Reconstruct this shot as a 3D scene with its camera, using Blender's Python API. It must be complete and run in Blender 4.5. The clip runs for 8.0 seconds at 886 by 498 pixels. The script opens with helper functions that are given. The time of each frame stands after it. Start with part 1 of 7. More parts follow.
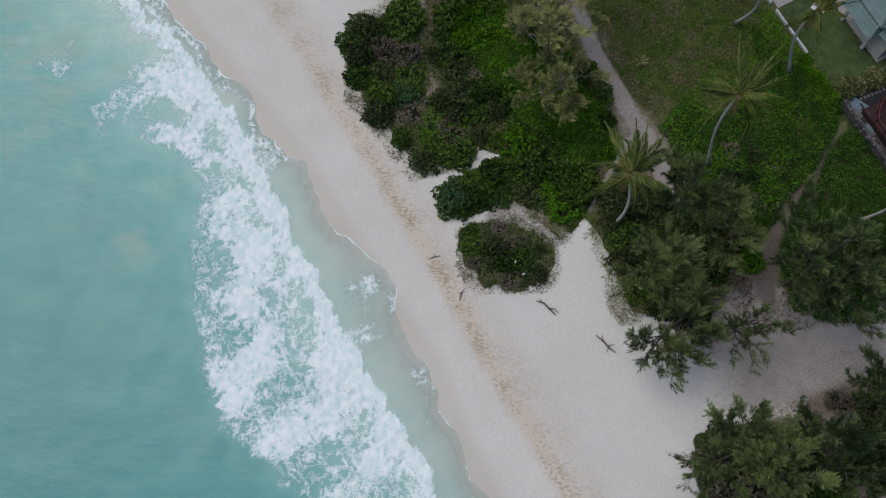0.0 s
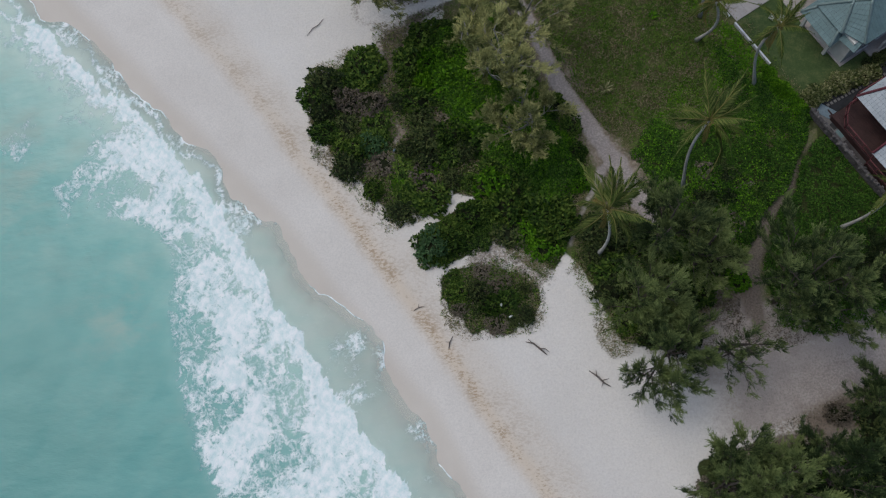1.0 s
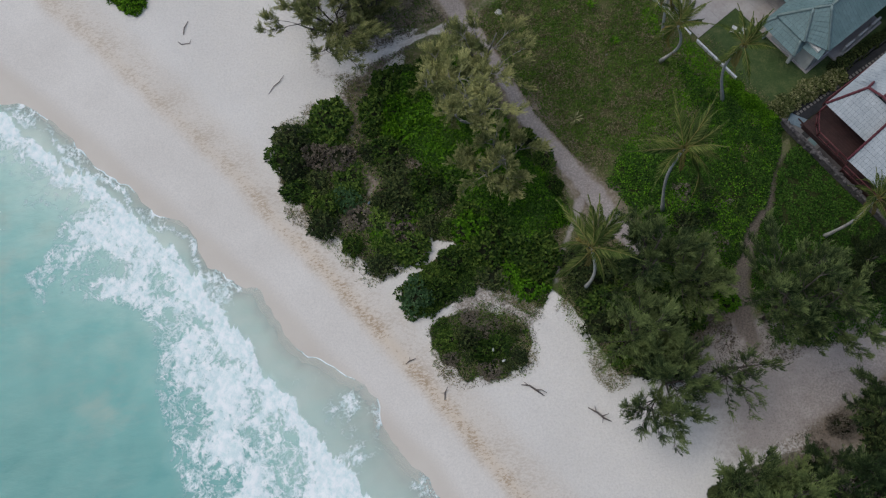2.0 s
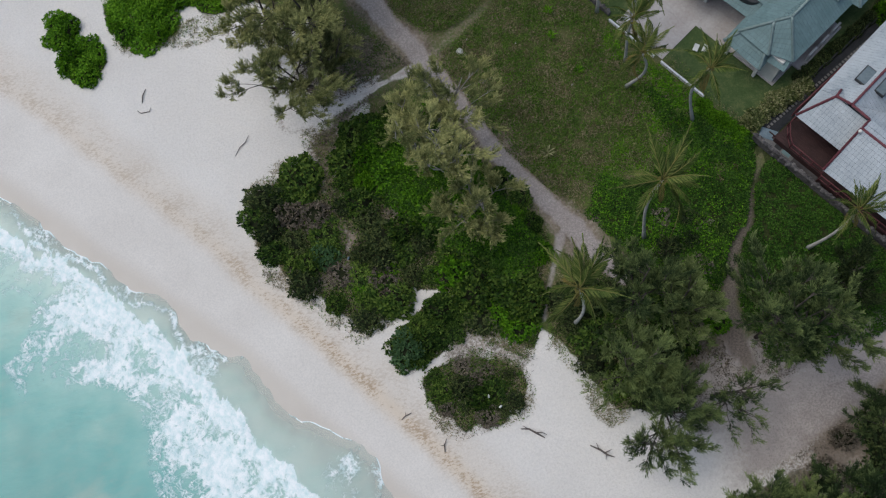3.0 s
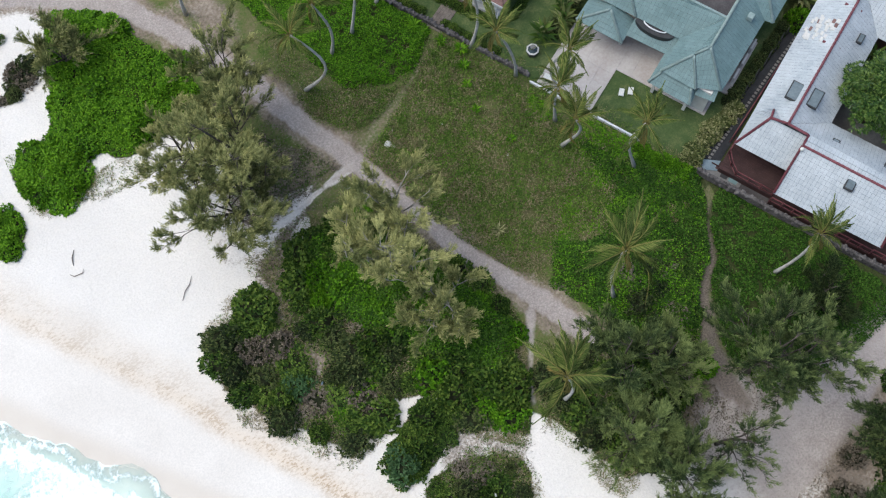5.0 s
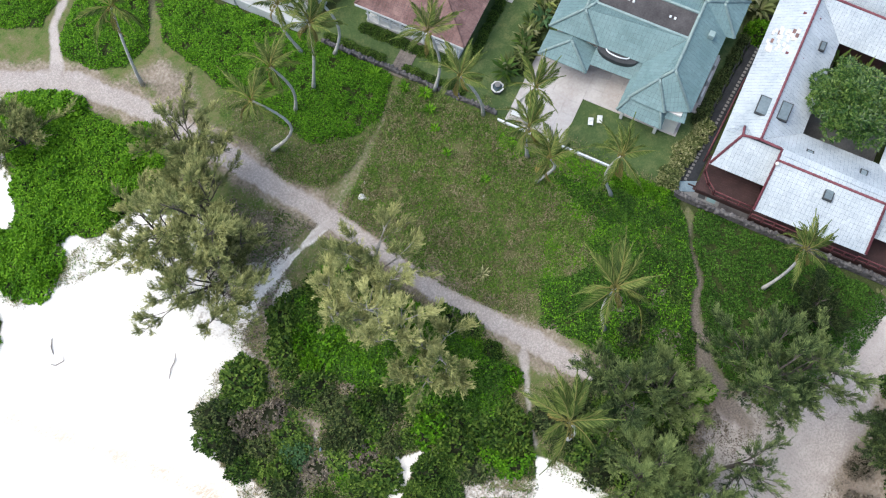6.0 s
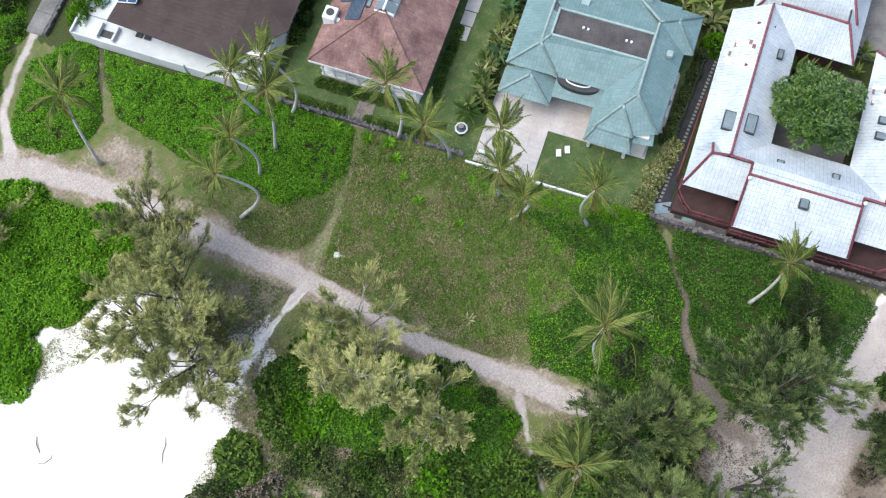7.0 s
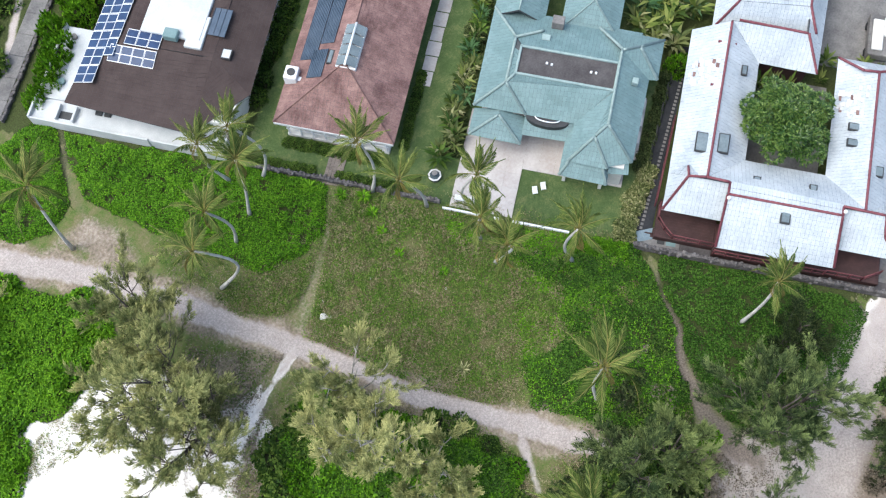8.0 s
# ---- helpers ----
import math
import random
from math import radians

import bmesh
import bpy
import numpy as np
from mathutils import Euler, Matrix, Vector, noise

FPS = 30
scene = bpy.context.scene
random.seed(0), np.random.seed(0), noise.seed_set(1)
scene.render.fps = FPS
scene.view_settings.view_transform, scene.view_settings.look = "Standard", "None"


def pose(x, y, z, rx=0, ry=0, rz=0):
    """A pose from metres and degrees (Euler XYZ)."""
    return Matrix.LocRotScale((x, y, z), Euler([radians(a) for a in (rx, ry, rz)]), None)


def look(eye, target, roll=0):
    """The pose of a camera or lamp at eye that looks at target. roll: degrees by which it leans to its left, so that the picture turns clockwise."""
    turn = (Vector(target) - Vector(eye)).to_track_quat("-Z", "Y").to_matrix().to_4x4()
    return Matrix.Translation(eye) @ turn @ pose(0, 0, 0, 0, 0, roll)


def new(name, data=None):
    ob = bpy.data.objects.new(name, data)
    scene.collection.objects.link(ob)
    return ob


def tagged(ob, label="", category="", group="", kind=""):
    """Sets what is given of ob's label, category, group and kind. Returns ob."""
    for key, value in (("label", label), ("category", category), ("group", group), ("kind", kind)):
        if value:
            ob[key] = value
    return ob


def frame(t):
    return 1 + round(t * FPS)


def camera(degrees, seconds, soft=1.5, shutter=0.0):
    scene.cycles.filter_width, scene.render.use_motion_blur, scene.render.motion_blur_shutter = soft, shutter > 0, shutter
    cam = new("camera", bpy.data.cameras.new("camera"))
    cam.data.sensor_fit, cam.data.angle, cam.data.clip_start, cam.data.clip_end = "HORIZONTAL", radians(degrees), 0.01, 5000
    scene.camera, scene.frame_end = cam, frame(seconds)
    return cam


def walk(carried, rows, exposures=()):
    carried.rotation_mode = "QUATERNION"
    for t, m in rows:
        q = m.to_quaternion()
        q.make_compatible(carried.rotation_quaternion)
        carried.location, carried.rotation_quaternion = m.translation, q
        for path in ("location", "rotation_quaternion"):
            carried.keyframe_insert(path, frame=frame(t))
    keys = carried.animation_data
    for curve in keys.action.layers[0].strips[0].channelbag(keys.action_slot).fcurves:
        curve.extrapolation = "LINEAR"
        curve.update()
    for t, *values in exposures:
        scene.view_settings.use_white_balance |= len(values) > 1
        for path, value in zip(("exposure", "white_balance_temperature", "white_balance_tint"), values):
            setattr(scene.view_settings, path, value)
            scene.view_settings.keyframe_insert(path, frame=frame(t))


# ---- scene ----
cam = camera(47.5, 8.0, 1.2)
PATH = [
    (0, (0.359, 0.851, 76.686), (0.368, 1.427, 74.771), 0.4),
    (0.5, (0.101, 2.726, 76.757), (0.134, 3.305, 74.843), 0.1),
    (1, (-0.011, 4.632, 76.769), (0.05, 5.21, 74.856), -0.4),
    (1.5, (0.01, 6.414, 76.768), (0.095, 6.994, 74.856), -1.2),
    (3, (0.003, 11.805, 76.691), (0.172, 12.382, 74.784), -1.8),
    (3.5, (0.088, 13.639, 76.724), (0.292, 14.209, 74.818), -1.8),
    (4, (0.276, 15.584, 76.734), (0.514, 16.144, 74.829), -1.9),
    (4.5, (0.682, 17.522, 76.645), (0.947, 18.072, 74.74), -2.2),
    (6, (2.249, 22.514, 76.604), (2.596, 23.04, 74.706), -3.4),
    (6.5, (2.987, 24.087, 76.569), (3.362, 24.599, 74.673), -4.0),
    (7, (3.735, 25.513, 76.568), (4.14, 26.015, 74.675), -4.6),
    (7.5, (4.346, 26.837, 76.551), (4.781, 27.33, 74.662), -5.1),
    (8, (4.821, 28.112, 76.544), (5.293, 28.595, 74.662), -5.4),
]
EXPOSE = [(0.0, -0.35, 6150, 4.0), (1.5, -0.3, 6150, 4.0), (3.0, -0.06, 6150, 3.2), (3.5, 0.1, 6150, 3.2), (4.0, 0.28, 6150, 3.2), (4.5, 0.45, 6150, 2.8), (6.0, 1.22, 6150, 2.3), (6.5, 1.37, 6150, 2.3), (8.0, 1.4, 6150, 2.3)]
walk(cam, [(t, look(eye, target, roll)) for t, eye, target, roll in PATH], EXPOSE)

# ---- daylight under a bright overcast sky ----
SUN_UP, SUN_FROM = 62.0, 300.0
world = bpy.data.worlds.new("sky")
scene.world = world
world.use_nodes = True
wn = world.node_tree
sky = wn.nodes.new("ShaderNodeTexSky")
sky.sky_type, sky.sun_disc = "NISHITA", False
sky.sun_elevation, sky.sun_rotation = radians(SUN_UP), radians(SUN_FROM)
sky.air_density, sky.dust_density, sky.ozone_density = 1.0, 4.0, 0.6
wn.links.new(sky.outputs[0], wn.nodes["Background"].inputs[0])
wn.nodes["Background"].inputs[1].default_value = 0.128
sun = new("sun", bpy.data.lights.new("sun", "SUN"))
sun.data.energy, sun.data.angle, sun.data.color = 1.0, radians(60), (1.0, 0.97, 0.94)
az = radians(SUN_FROM)
sun.matrix_world = look((0, 0, 60), Vector((0, 0, 60)) - Vector((math.sin(az) * math.cos(radians(SUN_UP)), math.cos(az) * math.cos(radians(SUN_UP)), math.sin(radians(SUN_UP)))))

# ---- materials ----
def material(name, rough=0.8, spec=0.3, metal=0.0):
    mat = bpy.data.materials.new(name)
    mat.use_nodes = True
    nt = mat.node_tree
    bsdf = nt.nodes["Principled BSDF"]
    bsdf.inputs["Roughness"].default_value = rough
    bsdf.inputs["Specular IOR Level"].default_value = spec
    bsdf.inputs["Metallic"].default_value = metal
    return mat, nt, bsdf


def node(nt, kind, **sets):
    n = nt.nodes.new(kind)
    for k, v in sets.items():
        n.inputs[k].default_value = v
    return n


def coords(nt):
    return nt.nodes.new("ShaderNodeNewGeometry").outputs["Position"]


def noise_tex(nt, scale, detail=4.0, rough=0.6, vec=None, stretch=None):
    n = node(nt, "ShaderNodeTexNoise", Scale=scale, Detail=detail, Roughness=rough)
    v = vec or coords(nt)
    if stretch:
        mp = nt.nodes.new("ShaderNodeMapping")
        mp.inputs["Rotation"].default_value = (0, 0, radians(stretch[0]))
        mp.inputs["Scale"].default_value = stretch[1]
        nt.links.new(v, mp.inputs["Vector"])
        v = mp.outputs[0]
    nt.links.new(v, n.inputs["Vector"])
    return n.outputs["Fac"]


def ramp(nt, fac, stops):
    r = nt.nodes.new("ShaderNodeValToRGB")
    while len(r.color_ramp.elements) < len(stops):
        r.color_ramp.elements.new(0.5)
    for e, (p, c) in zip(r.color_ramp.elements, stops):
        e.position = p
        e.color = (*c, 1) if len(c) == 3 else c
    nt.links.new(fac, r.inputs[0])
    return r.outputs[0]


def step(nt, fac, lo, hi, a=0.0, b=1.0):
    r = nt.nodes.new("ShaderNodeMapRange")
    r.interpolation_type = "SMOOTHSTEP"
    for k, v in zip(("From Min", "From Max", "To Min", "To Max"), (lo, hi, a, b)):
        r.inputs[k].default_value = v
    nt.links.new(fac, r.inputs["Value"])
    return r.outputs[0]


def mth(nt, op, a, b=None, clamp=False):
    n = nt.nodes.new("ShaderNodeMath")
    n.operation, n.use_clamp = op, clamp
    for i, v in enumerate((a, b)):
        if v is None:
            continue
        if isinstance(v, (int, float)):
            n.inputs[i].default_value = v
        else:
            nt.links.new(v, n.inputs[i])
    return n.outputs[0]


def mix(nt, fac, a, b, blend="MIX"):
    n = nt.nodes.new("ShaderNodeMix")
    n.data_type, n.blend_type = "RGBA", blend
    for i, v in ((0, fac), (6, a), (7, b)):
        if isinstance(v, (int, float)):
            n.inputs[i].default_value = v
        elif isinstance(v, tuple):
            n.inputs[i].default_value = (*v, 1)
        else:
            nt.links.new(v, n.inputs[i])
    return n.outputs[2]


def attr(nt, name):
    n = nt.nodes.new("ShaderNodeAttribute")
    n.attribute_name = name
    return n.outputs["Fac"]


def bump(nt, bsdf, height, strength=0.3, dist=0.1):
    b = node(nt, "ShaderNodeBump", Strength=strength, Distance=dist)
    nt.links.new(height, b.inputs["Height"])
    nt.links.new(b.outputs[0], bsdf.inputs["Normal"])


def simple(name, c1, c2, scale=3.0, rough=0.8, spec=0.3, metal=0.0, fine=25.0, relief=0.2, island=0.0):
    """Two tones at a broad and a fine scale, with relief; island: how much single pieces differ."""
    mat, nt, bsdf = material(name, rough, spec, metal)
    broad, grain = noise_tex(nt, scale), noise_tex(nt, fine, 3)
    f = mth(nt, "ADD", mth(nt, "MULTIPLY", broad, 0.65), mth(nt, "MULTIPLY", grain, 0.35))
    col = ramp(nt, f, [(0.36, c1), (0.64, c2)])
    if island:
        rnd = nt.nodes.new("ShaderNodeNewGeometry").outputs["Random Per Island"]
        col = mix(nt, 1.0, col, ramp(nt, rnd, [(0, (1 - island,) * 3), (1, (1 + island * 0.4,) * 3)]), "MULTIPLY")
    nt.links.new(col, bsdf.inputs["Base Color"])
    bump(nt, bsdf, f, relief, 0.05)
    return mat


def leafy(name, tones, rough=0.6, spec=0.12, glow=0.25, patch=0.35, spray=False):
    """Leaves: every leaf its own tone, broad patches, some light let through."""
    mat, nt, bsdf = material(name, rough, spec)
    rnd = nt.nodes.new("ShaderNodeNewGeometry").outputs["Random Per Island"]
    own = nt.nodes.new("ShaderNodeObjectInfo").outputs["Random"]
    # plume tone: its dark end holds painted inner shade, its pale end young tips
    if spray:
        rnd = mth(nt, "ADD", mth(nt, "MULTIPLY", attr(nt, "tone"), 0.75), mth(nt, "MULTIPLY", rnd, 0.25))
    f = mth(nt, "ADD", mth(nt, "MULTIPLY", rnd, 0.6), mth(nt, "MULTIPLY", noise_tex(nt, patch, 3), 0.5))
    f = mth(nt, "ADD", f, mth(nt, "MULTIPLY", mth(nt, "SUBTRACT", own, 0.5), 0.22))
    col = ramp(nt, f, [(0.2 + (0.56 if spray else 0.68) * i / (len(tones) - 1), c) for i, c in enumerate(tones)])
    nt.links.new(col, bsdf.inputs["Base Color"])
    tr = nt.nodes.new("ShaderNodeBsdfTranslucent")
    nt.links.new(col, tr.inputs[0])
    ms = nt.nodes.new("ShaderNodeMixShader")
    ms.inputs[0].default_value = glow
    nt.links.new(bsdf.outputs[0], ms.inputs[1])
    nt.links.new(tr.outputs[0], ms.inputs[2])
    nt.links.new(ms.outputs[0], nt.nodes["Material Output"].inputs[0])
    return mat


def ground_material():
    mat, nt, bsdf = material("sand_and_soil", 0.9, 0.2)
    P = coords(nt)
    big, mid, fine = noise_tex(nt, 0.12, 4), noise_tex(nt, 0.9, 5, 0.65), noise_tex(nt, 7.0, 4, 0.7)
    sand = ramp(nt, big, [(0.3, (0.615, 0.575, 0.54)), (0.7, (0.70, 0.66, 0.625))])
    sand = mix(nt, 1.0, sand, ramp(nt, fine, [(0.3, (0.86, 0.86, 0.87)), (0.62, (1.03, 1.025, 1.025))]), "MULTIPLY")
    # trodden, pitted sand away from the wash
    pits = step(nt, noise_tex(nt, 4.6, 4, 0.6), 0.3, 0.62)
    dry = attr(nt, "dry")
    sand = mix(nt, mth(nt, "MULTIPLY", dry, 0.24), sand, mix(nt, pits, (0.59, 0.56, 0.55), (0.74, 0.715, 0.70)))
    # smooth wet sand
    wet = step(nt, mth(nt, "ADD", attr(nt, "wet"), mth(nt, "MULTIPLY", mth(nt, "SUBTRACT", big, 0.5), 1.1)), 0.2, 0.85)
    sand = mix(nt, mth(nt, "MULTIPLY", wet, 0.85), sand, ramp(nt, big, [(0.3, (0.49, 0.43, 0.38)), (0.7, (0.58, 0.53, 0.48))]))
    # tide line of seaweed crumbs and churned sand
    crumbs = step(nt, mth(nt, "ADD", noise_tex(nt, 5.0, 5, 0.75, stretch=(53, (0.6, 1.2, 1))), mth(nt, "MULTIPLY", mth(nt, "SUBTRACT", noise_tex(nt, 0.35, 2), 0.5), 0.4)), 0.46, 0.62)
    drift = mth(nt, "MULTIPLY", attr(nt, "drift"), crumbs)
    sand = mix(nt, mth(nt, "MULTIPLY", attr(nt, "drift"), 0.6), sand, (0.60, 0.48, 0.36))
    sand = mix(nt, mth(nt, "MULTIPLY", drift, 0.8), sand, (0.33, 0.235, 0.15))
    # paths: greyer trodden sand
    pth = step(nt, mth(nt, "ADD", attr(nt, "path"), mth(nt, "MULTIPLY", mth(nt, "SUBTRACT", noise_tex(nt, 2.2, 4, 0.6), 0.5), 0.55)), 0.2, 0.85)
    pcol = ramp(nt, mth(nt, "ADD", mth(nt, "MULTIPLY", mid, 0.4), mth(nt, "MULTIPLY", noise_tex(nt, 9.0, 5, 0.8), 0.6)), [(0.3, (0.26, 0.222, 0.205)), (0.66, (0.45, 0.40, 0.378))])
    # litter of needles over sand
    lit = attr(nt, "litter")
    lfac = step(nt, mth(nt, "ADD", lit, mth(nt, "MULTIPLY", mth(nt, "SUBTRACT", noise_tex(nt, 5.0, 5, 0.7), 0.5), 1.2)), 0.3, 0.85)
    lcol = ramp(nt, mth(nt, "ADD", mth(nt, "MULTIPLY", noise_tex(nt, 4.0, 4), 0.5), mth(nt, "MULTIPLY", noise_tex(nt, 0.5, 3), 0.5)), [(0.34, (0.11, 0.088, 0.062)), (0.5, (0.215, 0.172, 0.138)), (0.66, (0.34, 0.285, 0.235))])
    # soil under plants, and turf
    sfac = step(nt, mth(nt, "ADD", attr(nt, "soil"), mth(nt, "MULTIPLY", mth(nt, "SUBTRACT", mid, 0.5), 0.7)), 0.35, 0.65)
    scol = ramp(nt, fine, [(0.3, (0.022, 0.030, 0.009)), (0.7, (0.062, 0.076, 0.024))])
    tfac = step(nt, mth(nt, "ADD", attr(nt, "turf"), mth(nt, "MULTIPLY", mth(nt, "SUBTRACT", mid, 0.5), 0.6)), 0.35, 0.65)
    tmix = mth(nt, "ADD", mth(nt, "MULTIPLY", noise_tex(nt, 0.85, 7, 0.78), 0.7), mth(nt, "MULTIPLY", fine, 0.3))
    tcol = ramp(nt, tmix, [(0.36, (0.040, 0.082, 0.012)), (0.46, (0.085, 0.115, 0.030)), (0.55, (0.125, 0.118, 0.054)), (0.66, (0.19, 0.156, 0.105))])
    gfac = attr(nt, "garden")
    gcol = ramp(nt, tmix, [(0.34, (0.036, 0.064, 0.020)), (0.5, (0.062, 0.094, 0.032)), (0.66, (0.135, 0.145, 0.062))])
    col = mix(nt, tfac, sand, tcol)
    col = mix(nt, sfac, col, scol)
    col = mix(nt, lfac, col, lcol)
    col = mix(nt, pth, col, pcol)
    crumb = step(nt, mth(nt, "ADD", noise_tex(nt, 5.5, 5, 0.75), mth(nt, "MULTIPLY", mth(nt, "SUBTRACT", lit, 0.6), 0.35)), 0.5, 0.6)
    col = mix(nt, mth(nt, "MULTIPLY", mth(nt, "MULTIPLY", crumb, pth), 0.32), col, (0.12, 0.096, 0.09))
    col = mix(nt, mth(nt, "MULTIPLY", attr(nt, "mud"), 0.9), col, ramp(nt, fine, [(0.3, (0.080, 0.062, 0.050)), (0.7, (0.235, 0.192, 0.162))]))
    col = mix(nt, gfac, col, gcol)
    nt.links.new(col, bsdf.inputs["Base Color"])
    nt.links.new(step(nt, wet, 0, 1, 0.92, 0.42), bsdf.inputs["Roughness"])
    h = mth(nt, "ADD", mth(nt, "MULTIPLY", mth(nt, "MULTIPLY", pits, dry), 0.26), mth(nt, "MULTIPLY", fine, mth(nt, "ADD", 0.06, mth(nt, "MULTIPLY", dry, 0.32))))
    bump(nt, bsdf, h, 0.5, 0.12)
    return mat


def water_material():
    mat, nt, bsdf = material("sea_water", 0.25, 0.4)
    shallow, foam, thin = attr(nt, "shallow"), attr(nt, "foam"), attr(nt, "thin")
    cloud = noise_tex(nt, 0.16, 5, 0.6, stretch=(-53, (1, 2.0, 1)))
    f = mth(nt, "ADD", shallow, mth(nt, "MULTIPLY", mth(nt, "SUBTRACT", cloud, 0.5), 0.55))
    col = ramp(nt, f, [(0.05, (0.046, 0.255, 0.25)), (0.4, (0.115, 0.36, 0.345)), (0.7, (0.31, 0.51, 0.47)), (1.0, (0.49, 0.585, 0.535))])
    stir = step(nt, noise_tex(nt, 0.17, 5, 0.6, stretch=(-20, (1, 1.7, 1))), 0.42, 0.72)
    col = mix(nt, mth(nt, "MULTIPLY", stir, mth(nt, "MULTIPLY", attr(nt, "stir"), 0.75)), col, (0.27, 0.375, 0.335))
    col = mix(nt, mth(nt, "MULTIPLY", step(nt, foam, 0.1, 0.7), 0.32), col, (0.36, 0.56, 0.545))
    # foam: torn lace that closes where it is thick
    a = node(nt, "ShaderNodeTexNoise", Scale=0.5, Detail=5.0, Roughness=0.6, Distortion=1.6)
    b = node(nt, "ShaderNodeTexNoise", Scale=1.55, Detail=5.0, Roughness=0.62, Distortion=1.2)
    for n in (a, b):
        nt.links.new(coords(nt), n.inputs["Vector"])
    ridge = mth(nt, "SUBTRACT", 1.0, mth(nt, "MULTIPLY", mth(nt, "ABSOLUTE", mth(nt, "SUBTRACT", a.outputs["Fac"], 0.5)), 5.0), True)
    ridge2 = mth(nt, "SUBTRACT", 1.0, mth(nt, "MULTIPLY", mth(nt, "ABSOLUTE", mth(nt, "SUBTRACT", b.outputs["Fac"], 0.5)), 5.0), True)
    grit = noise_tex(nt, 1.7, 6, 0.7, stretch=(-53, (1.15, 0.95, 1)))
    fv = mth(nt, "ADD", mth(nt, "MULTIPLY", ridge, 0.30), mth(nt, "ADD", mth(nt, "MULTIPLY", ridge2, 0.25), mth(nt, "MULTIPLY", grit, 0.5)))
    fm = step(nt, mth(nt, "SUBTRACT", mth(nt, "ADD", fv, foam), 1.0), 0.07, 0.36)
    col = mix(nt, fm, col, ramp(nt, grit, [(0.34, (0.60, 0.75, 0.765)), (0.6, (0.92, 0.945, 0.955))]))
    nt.links.new(col, bsdf.inputs["Base Color"])
    nt.links.new(step(nt, fm, 0, 1, 0.25, 0.8), bsdf.inputs["Roughness"])
    hgt = mth(nt, "ADD", mth(nt, "MULTIPLY", noise_tex(nt, 0.8, 4, 0.6, stretch=(-53, (0.7, 1.6, 1))), 0.5), mth(nt, "MULTIPLY", fm, mth(nt, "ADD", grit, 0.3)))
    bump(nt, bsdf, hgt, 0.35, 0.25)
    clear = nt.nodes.new("ShaderNodeBsdfTransparent")
    ms = nt.nodes.new("ShaderNodeMixShader")
    nt.links.new(mth(nt, "MULTIPLY", thin, mth(nt, "SUBTRACT", 1.0, fm)), ms.inputs[0])
    nt.links.new(bsdf.outputs[0], ms.inputs[1])
    nt.links.new(clear.outputs[0], ms.inputs[2])
    nt.links.new(ms.outputs[0], nt.nodes["Material Output"].inputs[0])
    return mat


SAND = ground_material()
WATER = water_material()
LEAF_BRIGHT = leafy("bright_groundcover_leaf", [(0.021, 0.062, 0.003), (0.074, 0.188, 0.007), (0.160, 0.322, 0.015)])
LEAF_COVER = leafy("trailing_vine_leaf", [(0.012, 0.036, 0.004), (0.044, 0.106, 0.011), (0.110, 0.205, 0.026)])
LEAF_LAWN = leafy("meadow_grass_blade", [(0.033, 0.078, 0.010), (0.082, 0.150, 0.022), (0.175, 0.245, 0.050)], patch=0.2)
LEAF_DRY = leafy("dry_grass_blade", [(0.10, 0.092, 0.040), (0.205, 0.182, 0.095), (0.34, 0.295, 0.185)])
LEAF_SHRUB = leafy("shrub_leaf", [(0.007, 0.019, 0.004), (0.042, 0.088, 0.014), (0.14, 0.205, 0.034)])
LEAF_DARK = leafy("dark_shrub_leaf", [(0.007, 0.014, 0.006), (0.034, 0.056, 0.018), (0.125, 0.150, 0.050)])
LEAF_GREY = leafy("grey_green_shrub_leaf", [(0.034, 0.078, 0.030), (0.062, 0.125, 0.048), (0.105, 0.175, 0.08)])
LEAF_DEAD = leafy("brown_dead_twig", [(0.085, 0.070, 0.052), (0.17, 0.143, 0.112), (0.29, 0.25, 0.20)])
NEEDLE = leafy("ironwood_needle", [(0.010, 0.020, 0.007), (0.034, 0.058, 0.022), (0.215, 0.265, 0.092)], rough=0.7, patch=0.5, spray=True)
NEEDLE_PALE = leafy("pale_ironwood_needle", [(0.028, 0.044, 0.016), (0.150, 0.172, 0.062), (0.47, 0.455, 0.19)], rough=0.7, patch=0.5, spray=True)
FROND = leafy("palm_leaflet", [(0.026, 0.050, 0.009), (0.090, 0.132, 0.026), (0.23, 0.255, 0.070)], rough=0.6, spec=0.15, patch=0.6)
FROND_OLD = leafy("yellowing_palm_leaflet", [(0.10, 0.09, 0.025), (0.18, 0.15, 0.045), (0.27, 0.21, 0.07)], rough=0.5)
LEAF_MANGO = leafy("mango_leaf", [(0.009, 0.028, 0.006), (0.038, 0.094, 0.016), (0.145, 0.215, 0.048)], rough=0.4, spec=0.4)
LEAF_CREAM = leafy("cream_and_green_leaf", [(0.040, 0.062, 0.016), (0.15, 0.17, 0.06), (0.42, 0.40, 0.22)])
BARK = simple("pale_bark", (0.17, 0.155, 0.14), (0.38, 0.355, 0.33), 2.0, 0.9, 0.1)
BARK_DARK = simple("dark_bark", (0.04, 0.032, 0.028), (0.13, 0.11, 0.10), 2.0, 0.9, 0.1)
# near-black shrub core: the shade among the stems, put into colour
STEM_SHADE = simple("shade_dark_stem_core", (0.010, 0.014, 0.007), (0.030, 0.034, 0.016), 2.0, 0.95, 0.1)
PALM_BARK = simple("pale_grey_palm_bark", (0.32, 0.305, 0.29), (0.52, 0.50, 0.475), 2.5, 0.9, 0.1)
